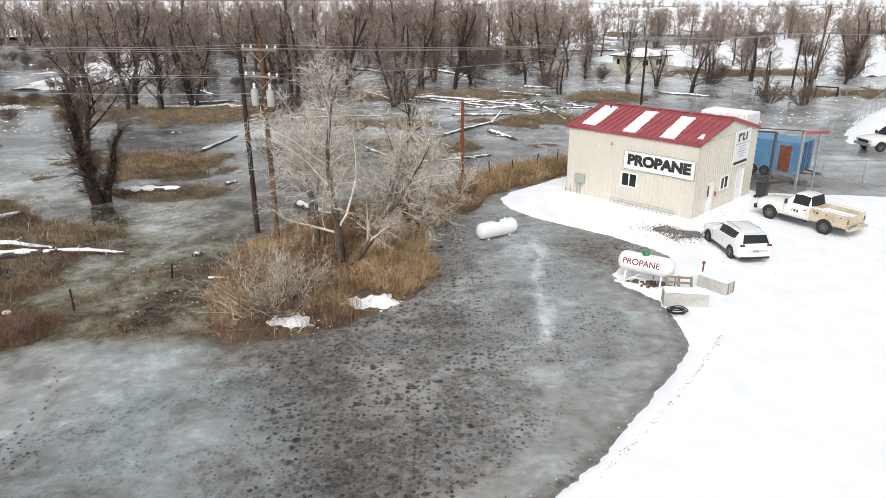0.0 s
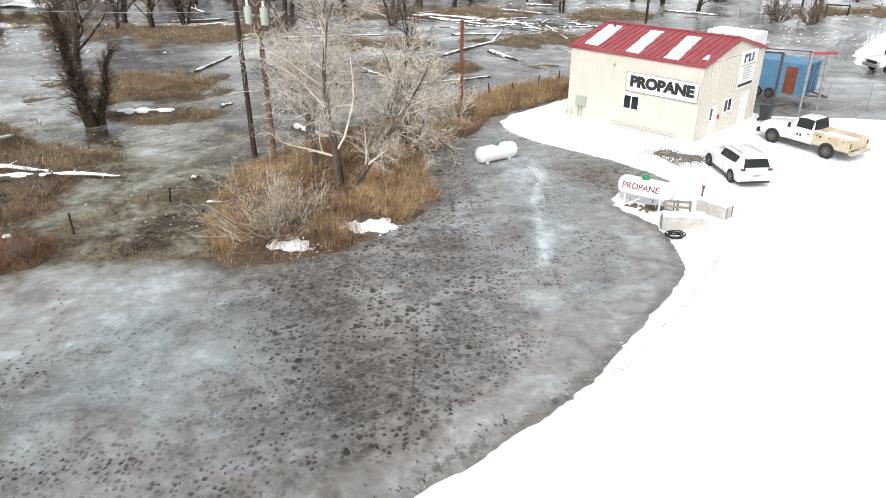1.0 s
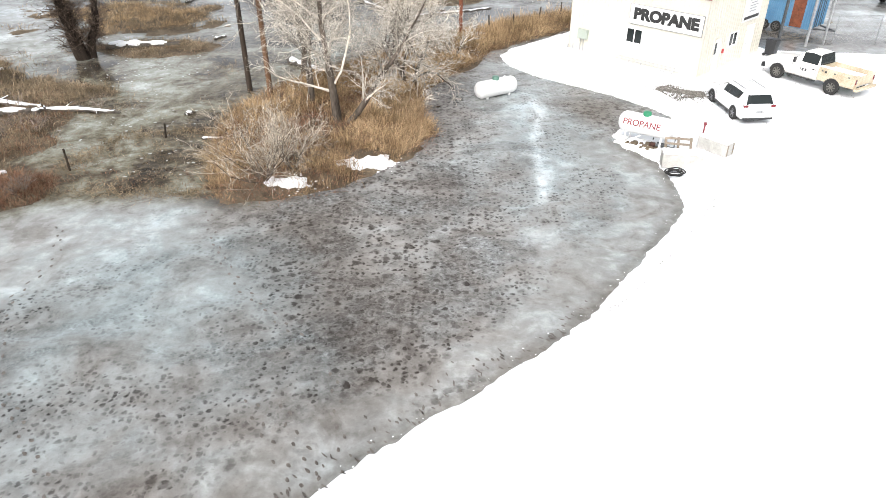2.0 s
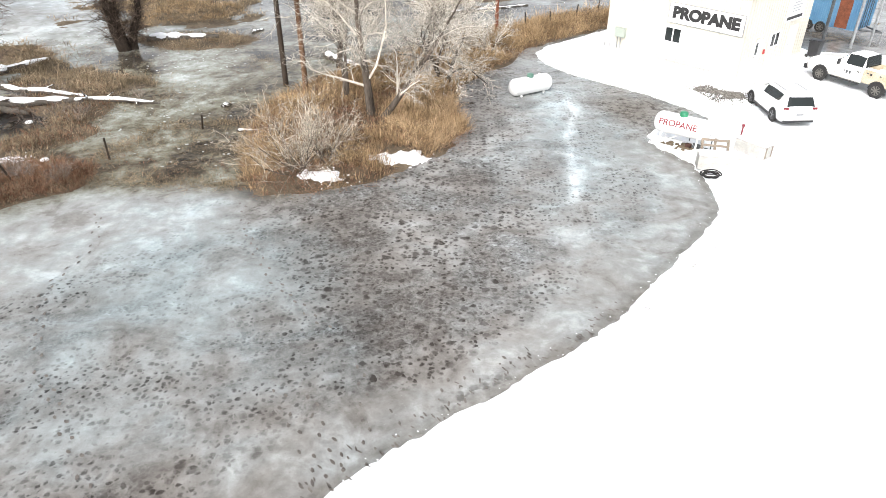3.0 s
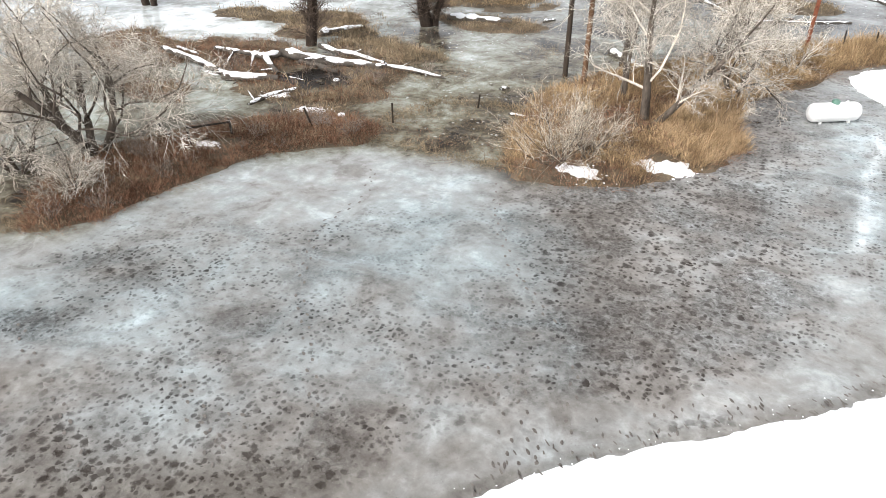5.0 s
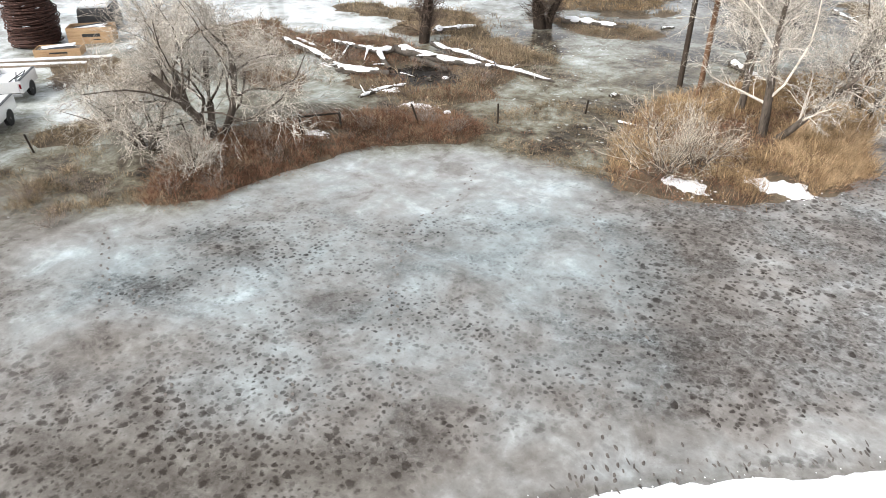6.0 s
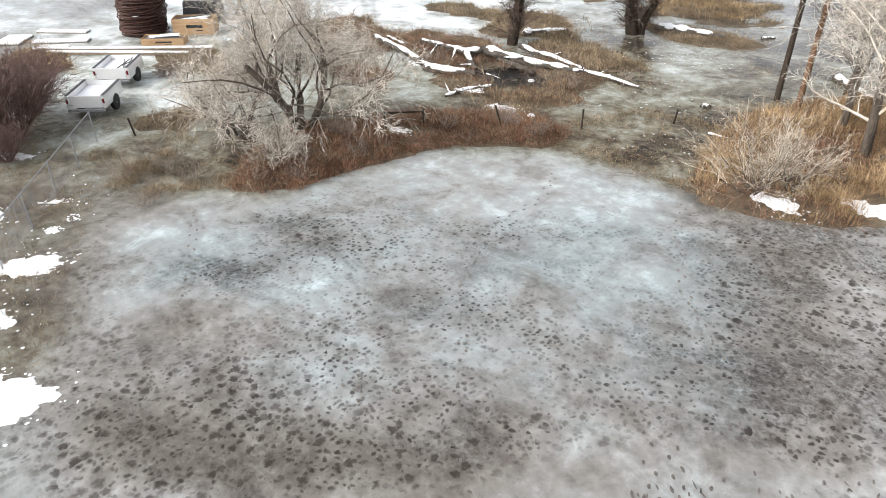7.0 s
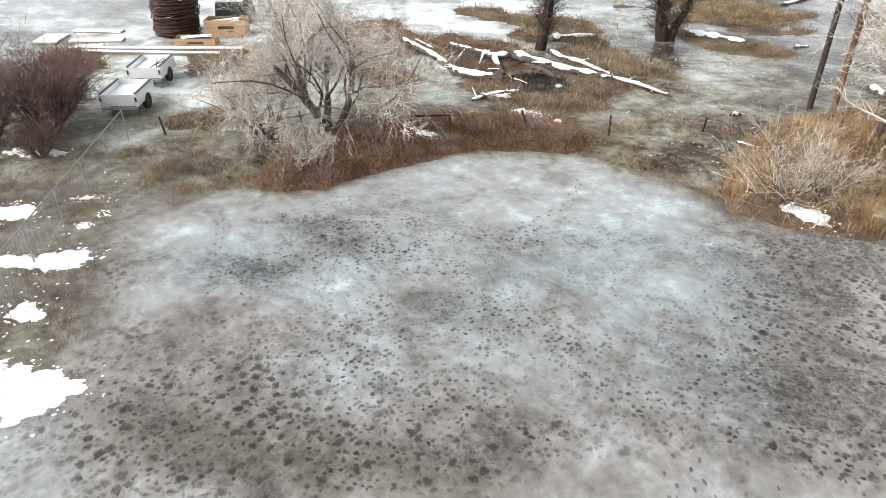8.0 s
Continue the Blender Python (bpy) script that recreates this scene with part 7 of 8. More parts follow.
def trunk(path, r0, r1, snow=0.9, stubs=0, seed=1, crooked=0.04, label=""):
    """A fallen trunk along a path, tapering, knotty and broken off, with snow lying on its upper side."""
    rng = np.random.RandomState(seed)
    path = np.array(path, float)
    gone = np.concatenate([[0], np.cumsum(np.linalg.norm(np.diff(path, axis=0), axis=1))])
    ln = gone[-1]
    n = 9 if ln < 3 else 15
    s = np.linspace(0, 1, n)[:, None]
    pts = np.stack([np.interp(s[:, 0] * ln, gone, path[:, i]) for i in range(3)], 1)
    wob = np.cumsum(rng.normal(0, crooked * ln / n, (n, 3)), axis=0)
    wob -= wob[0] + (wob[-1] - wob[0]) * s
    wob[:, 2] *= 0.35
    pts = pts + wob
    r = r0
    rad = np.linspace(r0 * 1.05, r1, n) * rng.uniform(0.88, 1.12, n)
    rad[0] *= 0.8
    lines = [(pts, rad)]
    for k in range(stubs):
        i = rng.randint(2, n - 1)
        d = np.array([rng.normal(), rng.normal(), abs(rng.normal()) * 0.6])
        d /= np.linalg.norm(d)
        l2 = rng.uniform(0.5, 1.6) * (0.6 + r)
        q = np.stack([pts[i] + d * l2 * t + np.array([0, 0, -0.1 * t]) for t in np.linspace(0, 1, n)])
        lines.append((q, rad[i] * np.linspace(0.55, 0.12, n)))
    top = thing("fallen_log", pose(0, 0, 0), label or ("fallen dark log with white snow lying along it" if snow else "fallen bare grey branch"), "log")
    v, f = tubes(lines, 8)
    from_arrays("log", v, f, LOGWOOD, top, smooth=True)
    if snow:
        caps = []
        for p, q in lines:
            k0, k1 = (0, n) if rng.rand() < 0.7 else (0, n - 2)
            # the snow drapes over the upper half and thins out in places
            keep = p[k0:k1] + np.array([0, 0, 1]) * q[k0:k1, None] * 0.42
            caps.append((keep, q[k0:k1] * snow * np.clip(rng.normal(0.92, 0.16, k1 - k0), 0.45, 1.1) * np.concatenate([[0.3], np.ones(k1 - k0 - 2), [0.3]])))
        v, f = tubes(caps, 8)
        tagged(from_arrays("snow_cap", v, f, SNOW, top, smooth=True), "soft white snow on the bark")
    return top


LOGS = [(-22.5, 46.6, -17.8, 47.5, 0.27, 1), (-21.6, 60.8, -20.4, 68.0, 0.23, 1), (-28.5, 38.9, -26.8, 42.0, 0.22, 0), (-33.7, 88.6, -27.7, 92.6, 0.36, 2), (-38.2, 106.7, -31.2, 97.1, 0.32, 2), (-0.2, 67.5, 6.4, 76.5, 0.25, 1),
        (-7.2, 62.0, -2.8, 55.8, 0.22, 1), (-2.4, 55.7, 4.2, 58.9, 0.18, 2), (-11.2, 100.5, -7.0, 93.2, 0.36, 1), (-4.1, 96.4, 14.0, 85.6, 0.32, 2), (7.8, 99.5, 14.9, 95.8, 0.27, 1), (8.9, 89.5, 11.9, 82.7, 0.27, 3), (4.7, 70.0, 7.1, 65.5, 0.32, 5),
        (-5.9, 139.3, 7.2, 115.6, 0.45, 3), (-2.4, 129.8, 1.9, 139.3, 0.45, 1), (12.2, 106.2, 17.0, 104.6, 0.27, 1), (-18.2, 78.3, -6.1, 80.1, 0.23, 1), (-18.9, 136.5, -8.3, 125.1, 0.45, 3), (1.1, 79.9, 8.1, 80.6, 0.23, 2), (12.5, 86.7, 13.9, 74.3, 0.18, 1),
        (30.5, 99.0, 37.9, 94.1, 0.27, 1), (-11.1, 54.6, -8.6, 55.6, 0.18, 0), (-9.7, 43.9, -6.4, 40.4, 0.18, 1), (5.2, 74.1, 7.3, 84.1, 0.23, 2), (-13.3, 34.3, -13.0, 34.8, 0.12, 0), (-11.6, 31.2, -10.3, 31.0, 0.081, 0), (-16.0, 49.3, -15.4, 50.1, 0.11, 0),
        (-4.3, 94.7, 7.7, 91.8, 0.27, 2), (1.9, 89.3, 11.6, 93.2, 0.23, 2), (-1.9, 92.9, 5.8, 87.1, 0.25, 2)]
for i, (x0, y0, x1, y1, r, stubs) in enumerate(LOGS):
    log(x0, y0, x1, y1, r, 0.92, stubs, seed=200 + i)
# the heap of big trunks round the open pool
HEAP = [([(-27.2, 33.1, .6), (-25.4, 33.3, .5), (-23.4, 33.4, .4), (-21.5, 34.2, .3), (-20.5, 34.7, .2), (-19.1, 34.9, .12), (-16.9, 34.7, .05)], .30, .07, 4, "long forked fallen trunk heaped with white snow"),
        ([(-27.1, 32.9, .6), (-27.7, 32.1, .55), (-26.6, 31.3, .35), (-25.9, 31.0, .1)], .22, .15, 1, "thick fallen limb under snow above the pool"),
        ([(-34.3, 30.5, .7), (-31.2, 30.0, .45), (-28.1, 29.2, .2)], .15, .20, 3, "long pale fallen trunk leaning over the brush"),
        ([(-28.3, 29.0, .2), (-26.6, 29.4, .22), (-25.2, 30.1, .2)], .27, .22, 0, "broken snow-topped butt of a trunk by the pool"),
        ([(-31.6, 32.1, .6), (-29.9, 32.1, .6), (-28.4, 32.1, .6), (-27.5, 32.0, .6)], .10, .17, 3, ""),
        ([(-26.6, 36.2, .3), (-25.0, 35.6, .3), (-23.7, 35.6, .3), (-20.9, 35.2, .12)], .17, .11, 3, "snowy fallen trunk lying through the marsh grass"),
        ([(-24.3, 26.4, .03), (-24.1, 27.9, .1), (-23.2, 29.3, .15)], .10, .13, 3, "crooked dark branch frozen into the pool"),
        ([(-20.4, 34.6, .15), (-19.3, 35.5, .08)], .10, .05, 2, ""), ([(-19.2, 35.0, .12), (-17.6, 34.7, .06)], .10, .05, 2, ""),
        ([(-28.5, 32.1, .6), (-28.1, 31.4, .4), (-28.0, 31.1, .1)], .09, .05, 1, ""), ([(-30.0, 32.1, .6), (-29.6, 30.9, .3), (-29.7, 30.5, .1)], .08, .05, 1, ""), ([(-35.1, 32.3, .12), (-32.7, 31.8, .12)], .12, .08, 1, "")]
for i, (path, r0, r1, stubs, label) in enumerate(HEAP):
    trunk(path, r0, r1, 0.95, stubs, 400 + i, 0.03, label)
trunk([(-25.9, 33.2, .25), (-24.5, 33.1, .15), (-23.0, 32.9, .06)], .24, .12, 0.35, 3, 420, 0.03, "dark rotten trunk slumped under a snowy log")
rng = np.random.RandomState(77)
for i in range(64):
    cx, cy, sx = ((-28, 31.5, 3), (9, 88, 7), (8, 90, 8), (-1, 94, 7))[i % 4]
    x, y, a, ln = cx + rng.normal(0, sx * 0.6), cy + rng.normal(0, sx * 0.35), rng.uniform(-1.4, 1.4), rng.uniform(0.5, 1.5) * (1 if cy < 50 else 3.6)
    log(x, y, x + ln * math.cos(a), y + ln * math.sin(a), rng.uniform(0.03, 0.06) * (1 if cy < 50 else 3.2), 0.9 if i % 3 else 0, 1, seed=300 + i, crooked=0.12)
for i, (x, y) in enumerate(((-18.7, 26.7), (-22.0, 31.2), (-20.9, 34.0))):
    st = thing("snowy_stump", pose(x, y, height_at(x, y)), "low dark stump with a round cap of snow", "stump")
    part("wood", lathe(bmesh.new(), [(0.24, -0.1), (0.19, 0.08), (0.17, 0.22), (0.12, 0.25)], 12), LOGWOOD, st, smooth=True)
    part("snow_cap", lathe(bmesh.new(), [(0.16, 0.21), (0.19, 0.25), (0.15, 0.31), (0.05, 0.33)], 14), SNOW, st, smooth=True)

# ---- dead grass, brush and reeds ----
def blades(name, centres, per, height, width, material, label, bend=0.35, seed=1, spread=0.16):
    """Tussocks of dry blades, each blade a bent tapering sliver that leans out from its tussock."""
    rng = np.random.RandomState(seed)
    C = np.asarray(centres, float)
    size = np.clip(rng.lognormal(-0.1, 0.38, len(C)), 0.35, 1.9)
    C, size = np.repeat(C, per, axis=0), np.repeat(size, per)
    n = len(C)
    off = rng.normal(0, spread, (n, 2)) * size[:, None]
    P = C + np.column_stack([off, np.zeros(n)])
    h = height * size * rng.uniform(0.4, 1.15, n)
    out = off / (spread * size[:, None])
    lean = np.column_stack([out[:, 0] * bend + rng.normal(0, bend * 0.7, n) + 0.08, out[:, 1] * bend + rng.normal(0, bend * 0.7, n) - 0.04])
    k = np.hypot(lean[:, 0], lean[:, 1])
    face = rng.uniform(0, 2 * np.pi, n)
    W3 = np.stack([np.cos(face) * width * 0.5, np.sin(face) * width * 0.5, np.zeros(n)], 1)
    up = np.maximum(0.25, 1 - k * 0.45)
    mid = P + np.stack([lean[:, 0] * h * 0.25, lean[:, 1] * h * 0.25, h * 0.45 * up ** 0.5], 1)
    tip = P + np.stack([lean[:, 0] * h, lean[:, 1] * h, h * up], 1)
    base = P - np.array([0, 0, 0.05])
    verts = np.stack([base, mid - W3, mid + W3, tip], 1).reshape(-1, 3)
    i = np.arange(n)[:, None] * 4
    tris = np.concatenate([i + np.array([[0, 2, 1]]), i + np.array([[1, 2, 3]])], 1).reshape(-1, 3)
    ob = from_arrays(name, verts, tris, material)
    return tagged(ob, label, "grass", kind="stuff")


def scatter(poly, n, seed, clump=0.9, above=0.03, cut=-0.25):
    """Random places inside a polygon, gathered in clumps and standing above the ice."""
    rng = np.random.RandomState(seed)
    p = np.array(poly)
    lo, hi = p.min(0), p.max(0)
    out = []
    while sum(len(o) for o in out) < n:
        q = rng.uniform(lo, hi, (n * 2, 2))
        z = land(q[:, 0], q[:, 1])
        ok = (inside(poly, q[:, 0], q[:, 1]) > 0) & (z > above) & (waves(q[:, 0], q[:, 1], clump, seed) + rng.normal(0, 0.25, len(q)) > cut)
        out.append(np.column_stack([q, z])[ok])
        if len(out) > 40:
            break
    return np.concatenate(out)[:n]


def ring(cx, cy, rx, ry, k=1.25):
    return [(cx + rx * k * math.cos(t), cy + ry * k * math.sin(t)) for t in np.linspace(0, 6.28, 17)[:-1]]


def away(points, spots):
    keep = np.ones(len(points), bool)
    for x, y, r in spots:
        keep &= np.hypot(points[:, 0] - x, points[:, 1] - y) > r
    return points[keep]


SNOWY = [(-21.8, 20.9, .5), (-21.3, 21.6, .5), (-22.2, 20.4, .4), (-3.2, 28.1, 0.9), (-6.2, 25.9, 0.55), (-2.9, 40.0, 0.7), (-20.9, 20.4, .4), (-20.7, 27.1, .6), (-23.9, 28.2, .5)]
blades("island_grass", away(scatter(ISLAND, 3900, 71, clump=0.6, cut=-0.12, above=-0.04), SNOWY + [(-7.2, 25.7, 1.1)]), 19, 0.52, 0.015, STRAW, "golden dry grass covering the island", seed=1)
blades("island_straw", away(scatter([(-0.2, 31.7), (-0.9, 35.7), (-0.7, 38.5), (0.8, 41.1), (2.6, 44.1), (0, 44), (-3.6, 38), (-4.4, 33.6), (-3.8, 29), (-2.1, 28.4)], 1500, 77, cut=-0.1), SNOWY), 17, 0.55, 0.015, PALESTRAW, "pale straw-coloured grass leaning over the shore", seed=14)
blades("island_undergrowth", away(scatter(ISLAND, 4600, 72, cut=-0.6, above=-0.10), SNOWY), 13, 0.34, 0.016, RUSTGRASS, "low rust-brown dead undergrowth on the island", bend=0.7, seed=2, spread=0.22)
blades("shore_reeds", scatter([(2.6, 44.3), (4, 47), (8.4, 51), (12, 54.5), (10.5, 57), (4, 53), (-1, 48)], 900, 73, above=-0.02), 13, 0.75, 0.024, STRAW, "pale standing reeds along the snow's edge", bend=0.25, seed=3)
blades("bank_brush", away(scatter(BANK, 2900, 74, cut=-0.4, above=-0.08), SNOWY), 19, 0.40, 0.016, RUSTGRASS, "rust-brown dead brush along the bank", bend=0.5, seed=4, spread=0.15)
blades("bank_straw", away(scatter(BANK, 1000, 75, above=-0.06), SNOWY), 14, 0.38, 0.016, DULLGRASS, "dull straw among the brush on the bank", bend=0.5, seed=5)
blades("verge_grass", scatter(LEFT_BANK, 4600, 76, cut=-0.1, above=-0.14), 13, 0.20, 0.012, DULLGRASS, "sparse low dead grass by the fence", bend=0.45, seed=6)
gold = {0, 1, 8, 15, 24}
rusty = {4, 5, 9, 20, 25}
for name, mat_, pick, seed in (("marsh_straw", STRAW, gold, 81), ("marsh_grass", DULLGRASS, set(range(len(HUMPS))) - gold - rusty, 82), ("marsh_brush", RUSTGRASS, rusty, 83)):
    pts = []
    for i in sorted(pick):
        cx, cy, rx, ry, top_ = HUMPS[i]
        pts.append(scatter(ring(cx, cy, rx, ry), int(min(460, 34 * rx * ry * (1 if cy < 60 else 0.4))), seed + 3 * i, above=0.0, cut=-0.2))
    blades(name, np.concatenate(pts), 13, 0.34, 0.018, mat_, "clumps of dead marsh grass in the frozen flood", bend=0.5, seed=seed, spread=0.2)
wild = np.array([(-90, 26), (-18, 26), (-8, 45), (14, 60), (60, 92), (100, 130), (30, 190), (-100, 190)])
blades("far_marsh_grass", scatter(wild, 4200, 90, clump=0.12, above=0.0, cut=0.05), 8, 0.5, 0.045, DULLGRASS, "scattered dead grass across the frozen marsh", bend=0.5, seed=9, spread=0.3)
near_marsh = [(-10, 25.5), (-16, 25.5), (-22, 27), (-34, 30), (-32, 44), (-16, 50), (-11, 38)]
POOLS = [(-24.0, 31.5, 2.2), (-25.8, 26.3, 1.9), (-22.8, 30.4, 1.0)]
blades("marsh_tufts", away(scatter(near_marsh, 2600, 95, clump=0.45, above=-0.16, cut=0.12), POOLS), 9, 0.24, 0.017, DULLGRASS, "low tufts of dead grass frozen into the marsh", bend=0.7, seed=10, spread=0.22)
blades("marsh_litter", away(scatter(near_marsh, 1500, 94, clump=0.35, above=-0.16, cut=0.15), POOLS), 9, 0.20, 0.016, RUSTGRASS, "flattened rust-brown grass frozen into the marsh", bend=0.9, seed=13, spread=0.28)
rng = np.random.RandomState(99)
pts = []
for x, y, r, n in ((-28.4, 12.4, .45, 40), (-27.4, 11.2, .5, 36), (-27.2, 9.9, .6, 60), (-25.6, 10.5, .5, 54), (-24.8, 11.5, .5, 50), (-28.3, 11.1, .4, 24), (-26.4, 12.6, .8, 20), (-30.3, 10.4, .7, 40), (-24.0, 12.8, .5, 40), (-29.6, 13.8, .9, 30), (-31.4, 15.5, 1.2, 40)):
    pts += [(x + rng.normal(0, r * 0.6), y + rng.normal(0, r * 0.6), -0.02) for _ in range(n)]
blades("bank_tufts", pts, 14, 0.34, 0.015, DULLGRASS, "low tufts of dead grass standing in the ice", bend=0.45, seed=11, spread=0.12)

rng = np.random.RandomState(97)
HEDGE = [(-18.2, 26.0), (-16.9, 27.2), (-16.2, 29.6), (-15.4, 31.5), (-13.0, 32.2), (-11.2, 31.9)]
EDGE = [(-19.8, 24.0), (-17.6, 25.2), (-15.2, 25.6), (-12.8, 25.2), (-10.8, 25.4), (-9.6, 25.6)]
pts = []
for (x0, y0), (x1, y1) in zip(EDGE, EDGE[1:]):
    for k in range(46):
        f = rng.rand()
        if waves(np.array([x0 + (x1 - x0) * f]), np.array([y0]), 0.9, 98)[0] > -0.25:
            pts.append((x0 + (x1 - x0) * f, y0 + (y1 - y0) * f + rng.normal(0, 0.16), -0.02))
for (x0, y0), (x1, y1) in zip(HEDGE, HEDGE[1:]):
    for k in range(60):
        f = rng.rand()
        pts.append((x0 + (x1 - x0) * f + rng.normal(0, 0.2), y0 + (y1 - y0) * f + rng.normal(0, 0.28), -0.02))
blades("edge_grass", pts, 10, 0.27, 0.018, DULLGRASS, "thin line of brown dead grass along a frozen ditch", bend=0.7, seed=12, spread=0.18)


# crumbs of snow, slush and grit
def crumbs(name, material, centres, label, category, size=(0.03, 0.10), seed=1, flat=0.35):
    rng = np.random.RandomState(seed)
    n = len(centres)
    a = np.arange(6) * np.pi / 3
    r = rng.uniform(*size, n)
    ring6 = np.stack([np.cos(a), np.sin(a)], 1)
    rad = r[:, None] * rng.uniform(0.6, 1.3, (n, 6))
    C = np.asarray(centres, float)
    low = np.concatenate([C[:, None, :2] + rad[:, :, None] * ring6[None], np.broadcast_to(C[:, None, 2:3] - 0.01, (n, 6, 1))], 2)
    top_ = (C + np.column_stack([rng.normal(0, 0.2, (n, 2)) * r[:, None], r * flat]))[:, None, :]
    v = np.concatenate([low, top_], 1).reshape(-1, 3)
    b = np.arange(n)[:, None] * 7
    f = np.concatenate([b + np.array([[i, (i + 1) % 6, 6]]) for i in range(6)], 1).reshape(-1, 3)
    return tagged(from_arrays(name, v, f, material), label, category, kind="stuff")


rng = np.random.RandomState(52)
pts = []
for cx, cy, rx, ry, turn, lift in PATCHES:
    for k in range(26 if rx < 2.6 else 0):
        a, q = rng.uniform(0, 6.28), 0.9 + abs(rng.normal(0, 0.35))
        c, s = math.cos(radians(turn)), math.sin(radians(turn))
        x, y = rx * q * math.cos(a), ry * q * math.sin(a) * 1.2
        pts.append((cx + x * c - y * s, cy + x * s + y * c))
for k in range(70):
    x = rng.uniform(-30, -17)
    pts.append((x, 10 + (x + 30) * -0.62 + rng.normal(-1.2, 1.0)))
pts = np.array(pts)
crumbs("snow_crumbs", SNOW, np.column_stack([pts, np.maximum(land(pts[:, 0], pts[:, 1]), 0.0) + 0.015]), "scattered crumbs of white snow on grass and ice", "snow", size=(0.02, 0.065), seed=3)
pts = []
for cx, cy, rx, ry, n in ((-18, 42, 4, 7, 160), (-15, 33, 4, 3, 70), (-20, 56, 5, 6, 90), (-28, 48, 6, 5, 90), (-12, 29, 3, 2, 30), (-30, 24, 4, 3, 50), (-36, 17, 4, 4, 60), (6, 66, 6, 6, 80)):
    for k in range(n):
        pts.append((cx + rng.normal(0, rx * 0.6), cy + rng.normal(0, ry * 0.6), 0.012))
crumbs("ice_chunks", PALEICE, pts, "pale broken ice chunks frozen into the marsh", "ice", size=(0.015, 0.085), seed=6, flat=0.1)
pts = []
for k in range(3200):
    y = 70 + 95 * rng.rand() ** 1.2
    x = rng.uniform(-0.66, 0.72) * y
    if waves(np.array([x * 0.6]), np.array([y]), 0.09, 58)[0] > -0.02 and not (13 < x < 42 and y < 62):
        pts.append((x, y, max(height_at(x, y), 0.0) + 0.02))
crumbs("snow_flecks", SNOW, pts, "small scraps of old snow on the frozen flood", "snow", size=(0.04, 0.22), seed=8, flat=0.25)
rim = np.array(SNOW_PAD[1:31])
pts = []
for (x0, y0), (x1, y1) in zip(rim, rim[1:]):
    d = math.hypot(x1 - x0, y1 - y0)
    for k in range(int(d * 6)):
        f, o = rng.rand(), rng.normal(0.0, 0.22)
        pts.append((x0 + (x1 - x0) * f - (y1 - y0) / d * o, y0 + (y1 - y0) * f + (x1 - x0) / d * o, 0.012))
crumbs("rim_crumbs", SNOW, pts, "crumbs of snow along the ragged rim of the yard", "snow", size=(0.006, 0.028), seed=4)
TRACK = [(11.6, 25.4), (9.4, 22.2), (6.6, 18.6), (4.2, 15.9), (2.0, 13.9), (0.2, 12.4)]
pts = []
for (x0, y0), (x1, y1) in zip(TRACK[:4], TRACK[1:4]):
    for k in range(60):
        f = rng.rand()
        pts.append((x0 + (x1 - x0) * f + rng.normal(0, 0.05), y0 + (y1 - y0) * f + rng.normal(0, 0.05), 0.105))
# grit round the vehicles also stands in for their contact shade on the snow
for cx, cy, rx, ry, n in ((16.0, 33.2, 1.2, .8, 30), (15.2, 35.2, .3, 1.6, 30), (20.9, 39.6, .4, 2.0, 40), (22.6, 37.0, 1.2, .6, 24), (17.4, 41.6, .8, .8, 40), (18.5, 42.5, 2.0, 1.2, 20), (13.6, 37.9, 2.6, 1.3, 160), (24, 45, 3, 1, 90), (30, 44.5, 5, 1.0, 90)):
    for k in range(n):
        pts.append((cx + rng.normal(0, rx * 0.6), cy + rng.normal(0, ry * 0.6), 0.125))
crumbs("yard_grit", GRAVEL, pts, "dark grit and slush on the snowy yard, partly contact shade round the vehicles", "grit", size=(0.01, 0.034), seed=5, flat=0.2)

# footprints trodden into the ice and snow rim
rng = np.random.RandomState(44)
vs, fs = [], []


def print_mark(x, y, turn, long, wide):
    n = 8
    b = len(vs) * 0 + sum(len(v) for v in vs)
    a = np.arange(n) * 2 * np.pi / n
    px, py = long * np.cos(a) * (1 + rng.normal(0, 0.15, n)), wide * np.sin(a) * (1 + rng.normal(0, 0.15, n))
    c, s = math.cos(turn), math.sin(turn)
    vs.append(np.column_stack([x + px * c - py * s, y + px * s + py * c, np.full(n, 0.022)]))
    fs.append([b + i for i in range(n)])


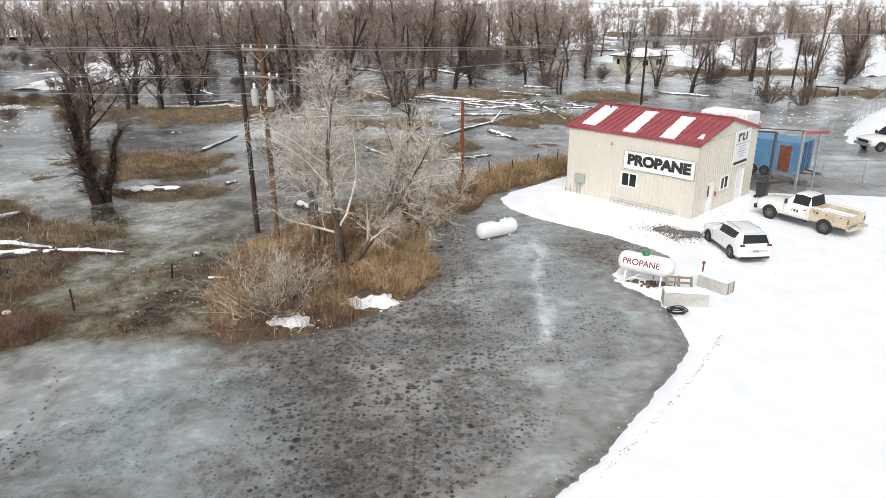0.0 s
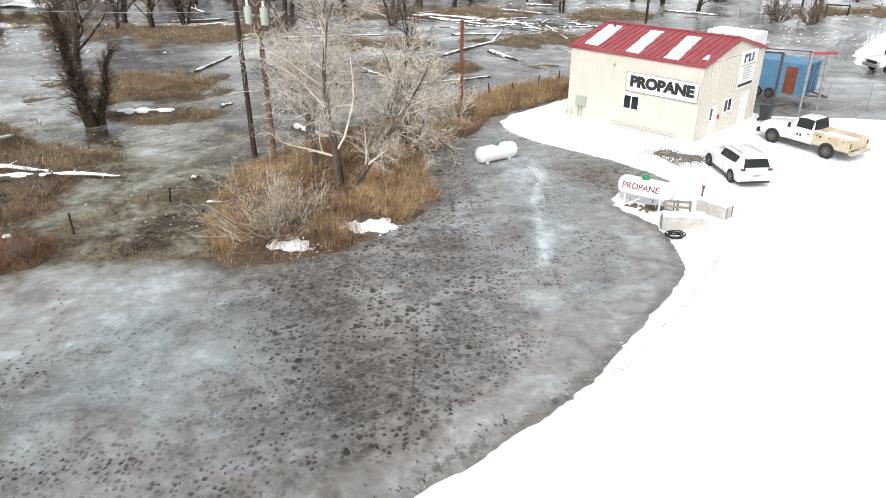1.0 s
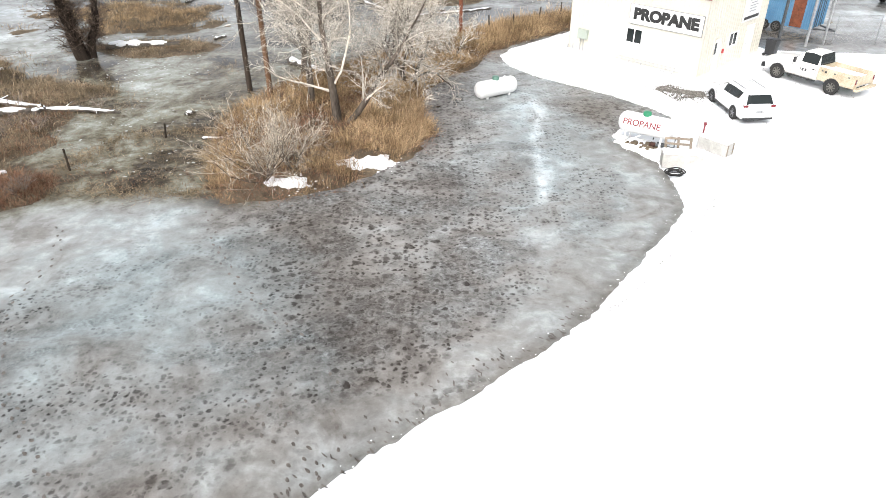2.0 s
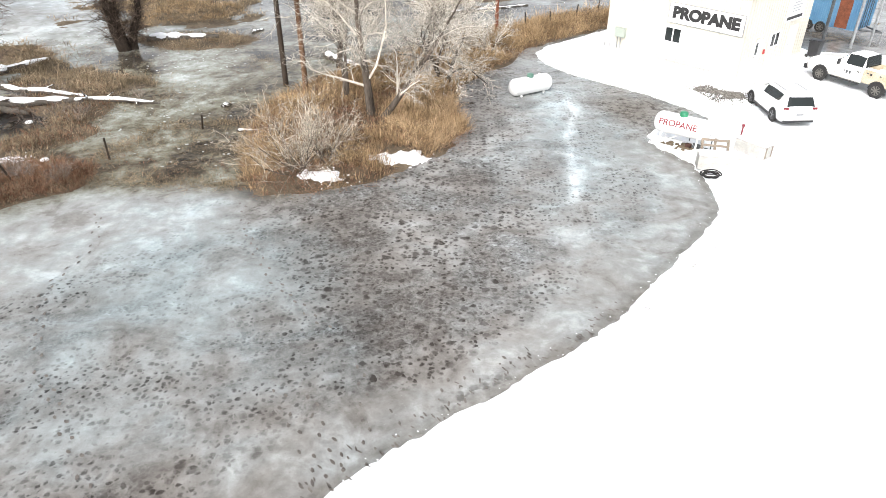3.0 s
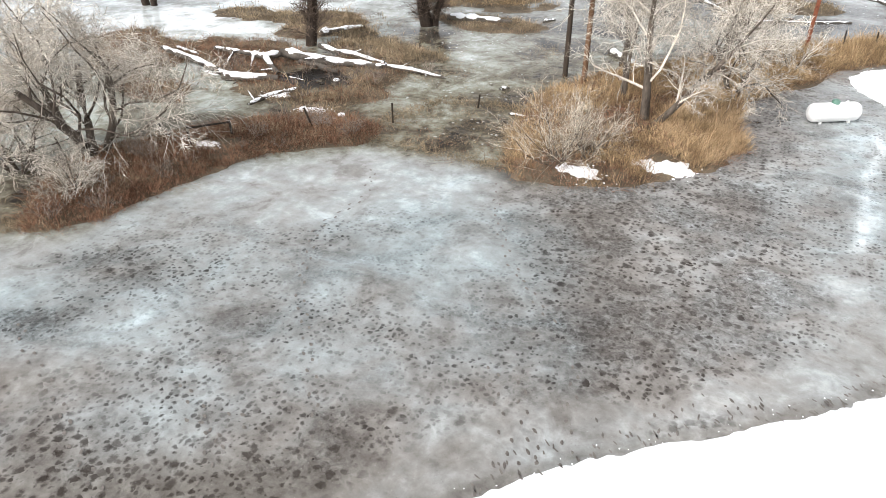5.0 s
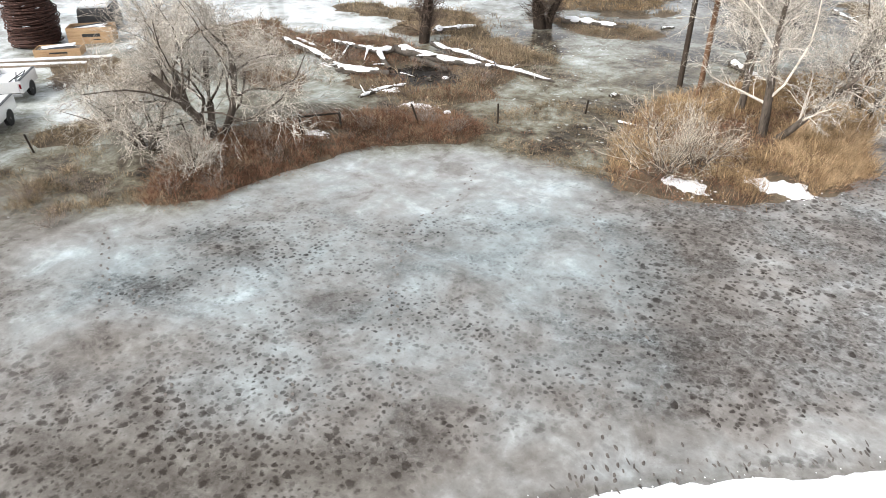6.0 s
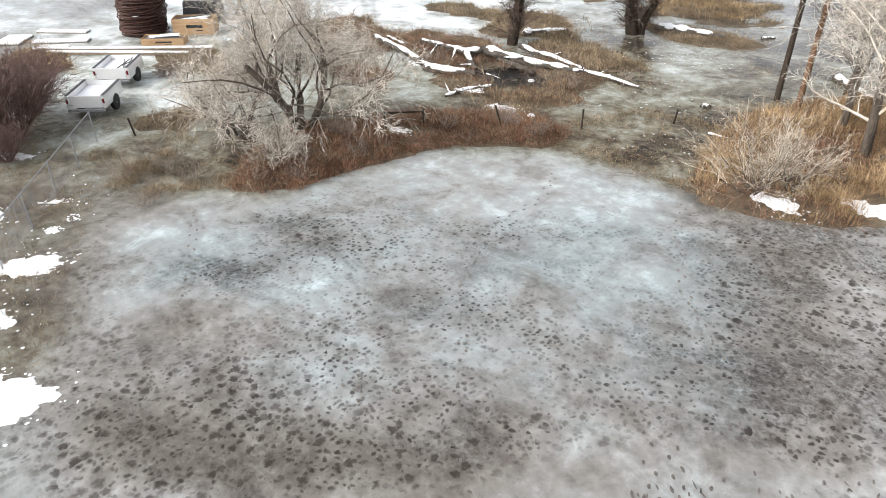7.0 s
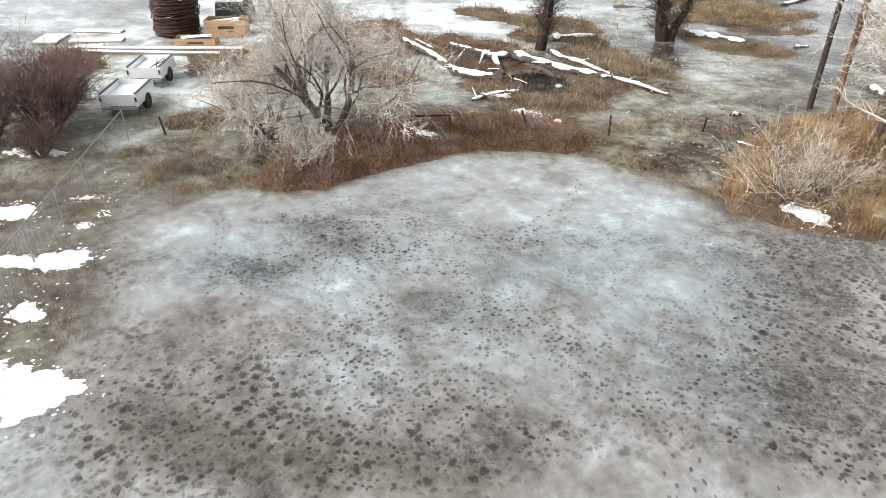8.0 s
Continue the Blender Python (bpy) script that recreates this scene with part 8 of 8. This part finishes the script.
def trail(pts, step=0.36, size=(0.085, 0.045)):
    for (x0, y0), (x1, y1) in zip(pts, pts[1:]):
        d = math.hypot(x1 - x0, y1 - y0)
        t = math.atan2(y1 - y0, x1 - x0)
        for k in range(int(d / step)):
            f = (k + 0.5) * step / d
            side = 0.10 if k % 2 else -0.10
            print_mark(x0 + (x1 - x0) * f - math.sin(t) * side + rng.normal(0, 0.03), y0 + (y1 - y0) * f + math.cos(t) * side + rng.normal(0, 0.03), t + rng.normal(0, 0.2), size[0], size[1])


TRAILS = [[(-22.6, 10.5), (-20.2, 8.9), (-18.2, 7.6), (-16.6, 6.5)], [(-18.6, 9.0), (-17.5, 8.3), (-15.0, 7.4), (-13.3, 6.5), (-11.3, 5.6)], [(-12.4, 9.2), (-10.5, 8.4), (-9.6, 7.0), (-9.1, 5.9)], [(-11.4, 8.3), (-9.3, 8.0), (-7.0, 7.9), (-5.2, 7.6)], [(-10.6, 9.0), (-8.6, 8.6), (-6.2, 8.8)],
          [(-26.0, 8.6), (-23.5, 7.2), (-21.0, 5.6), (-18.6, 4.0), (-17.0, 2.6)], [(-9.2, 24.0), (-8.3, 21.5), (-6.6, 18.6), (-4.0, 15.8)], [(-5.2, 13.6), (-4.0, 11.6), (-3.2, 10.4)], [(-4.2, 13.4), (-3.4, 11.6), (-2.6, 10.6)], [(-3.0, 14.6), (-2.6, 12.6), (-2.3, 11.5)], [(-1.0, 15.2), (-0.4, 13.2)],
          [(-14.5, 22.8), (-13.5, 20.5), (-13.8, 17.5), (-12.0, 14.0), (-9.0, 10.5), (-7.0, 8.0)]]
for tr in TRAILS:
    trail(tr)
for (x0, y0), (x1, y1) in zip(SNOW_PAD[22:30], SNOW_PAD[23:30]):
    d, t = math.hypot(x1 - x0, y1 - y0), math.atan2(y1 - y0, x1 - x0)
    for k in range(int(d * 9)):
        f, o = rng.rand(), abs(rng.normal(0.25, 0.45))
        print_mark(x0 + (x1 - x0) * f + math.sin(t) * o, y0 + (y1 - y0) * f - math.cos(t) * o, t + 1.57 + rng.normal(0, 0.35), rng.uniform(0.05, 0.12), rng.uniform(0.02, 0.04))
me = bpy.data.meshes.new("footprints")
me.from_pydata(np.concatenate(vs).tolist(), [], fs)
me.materials.append(surface("trodden_slush", (0.065, 0.056, 0.05), (0.16, 0.14, 0.125), scale=6.0, fine=30.0, rough=0.5, bump=0.2))
tagged(new("footprints", me), "trails of dark footprints trodden into the ice", "footprints", kind="stuff")
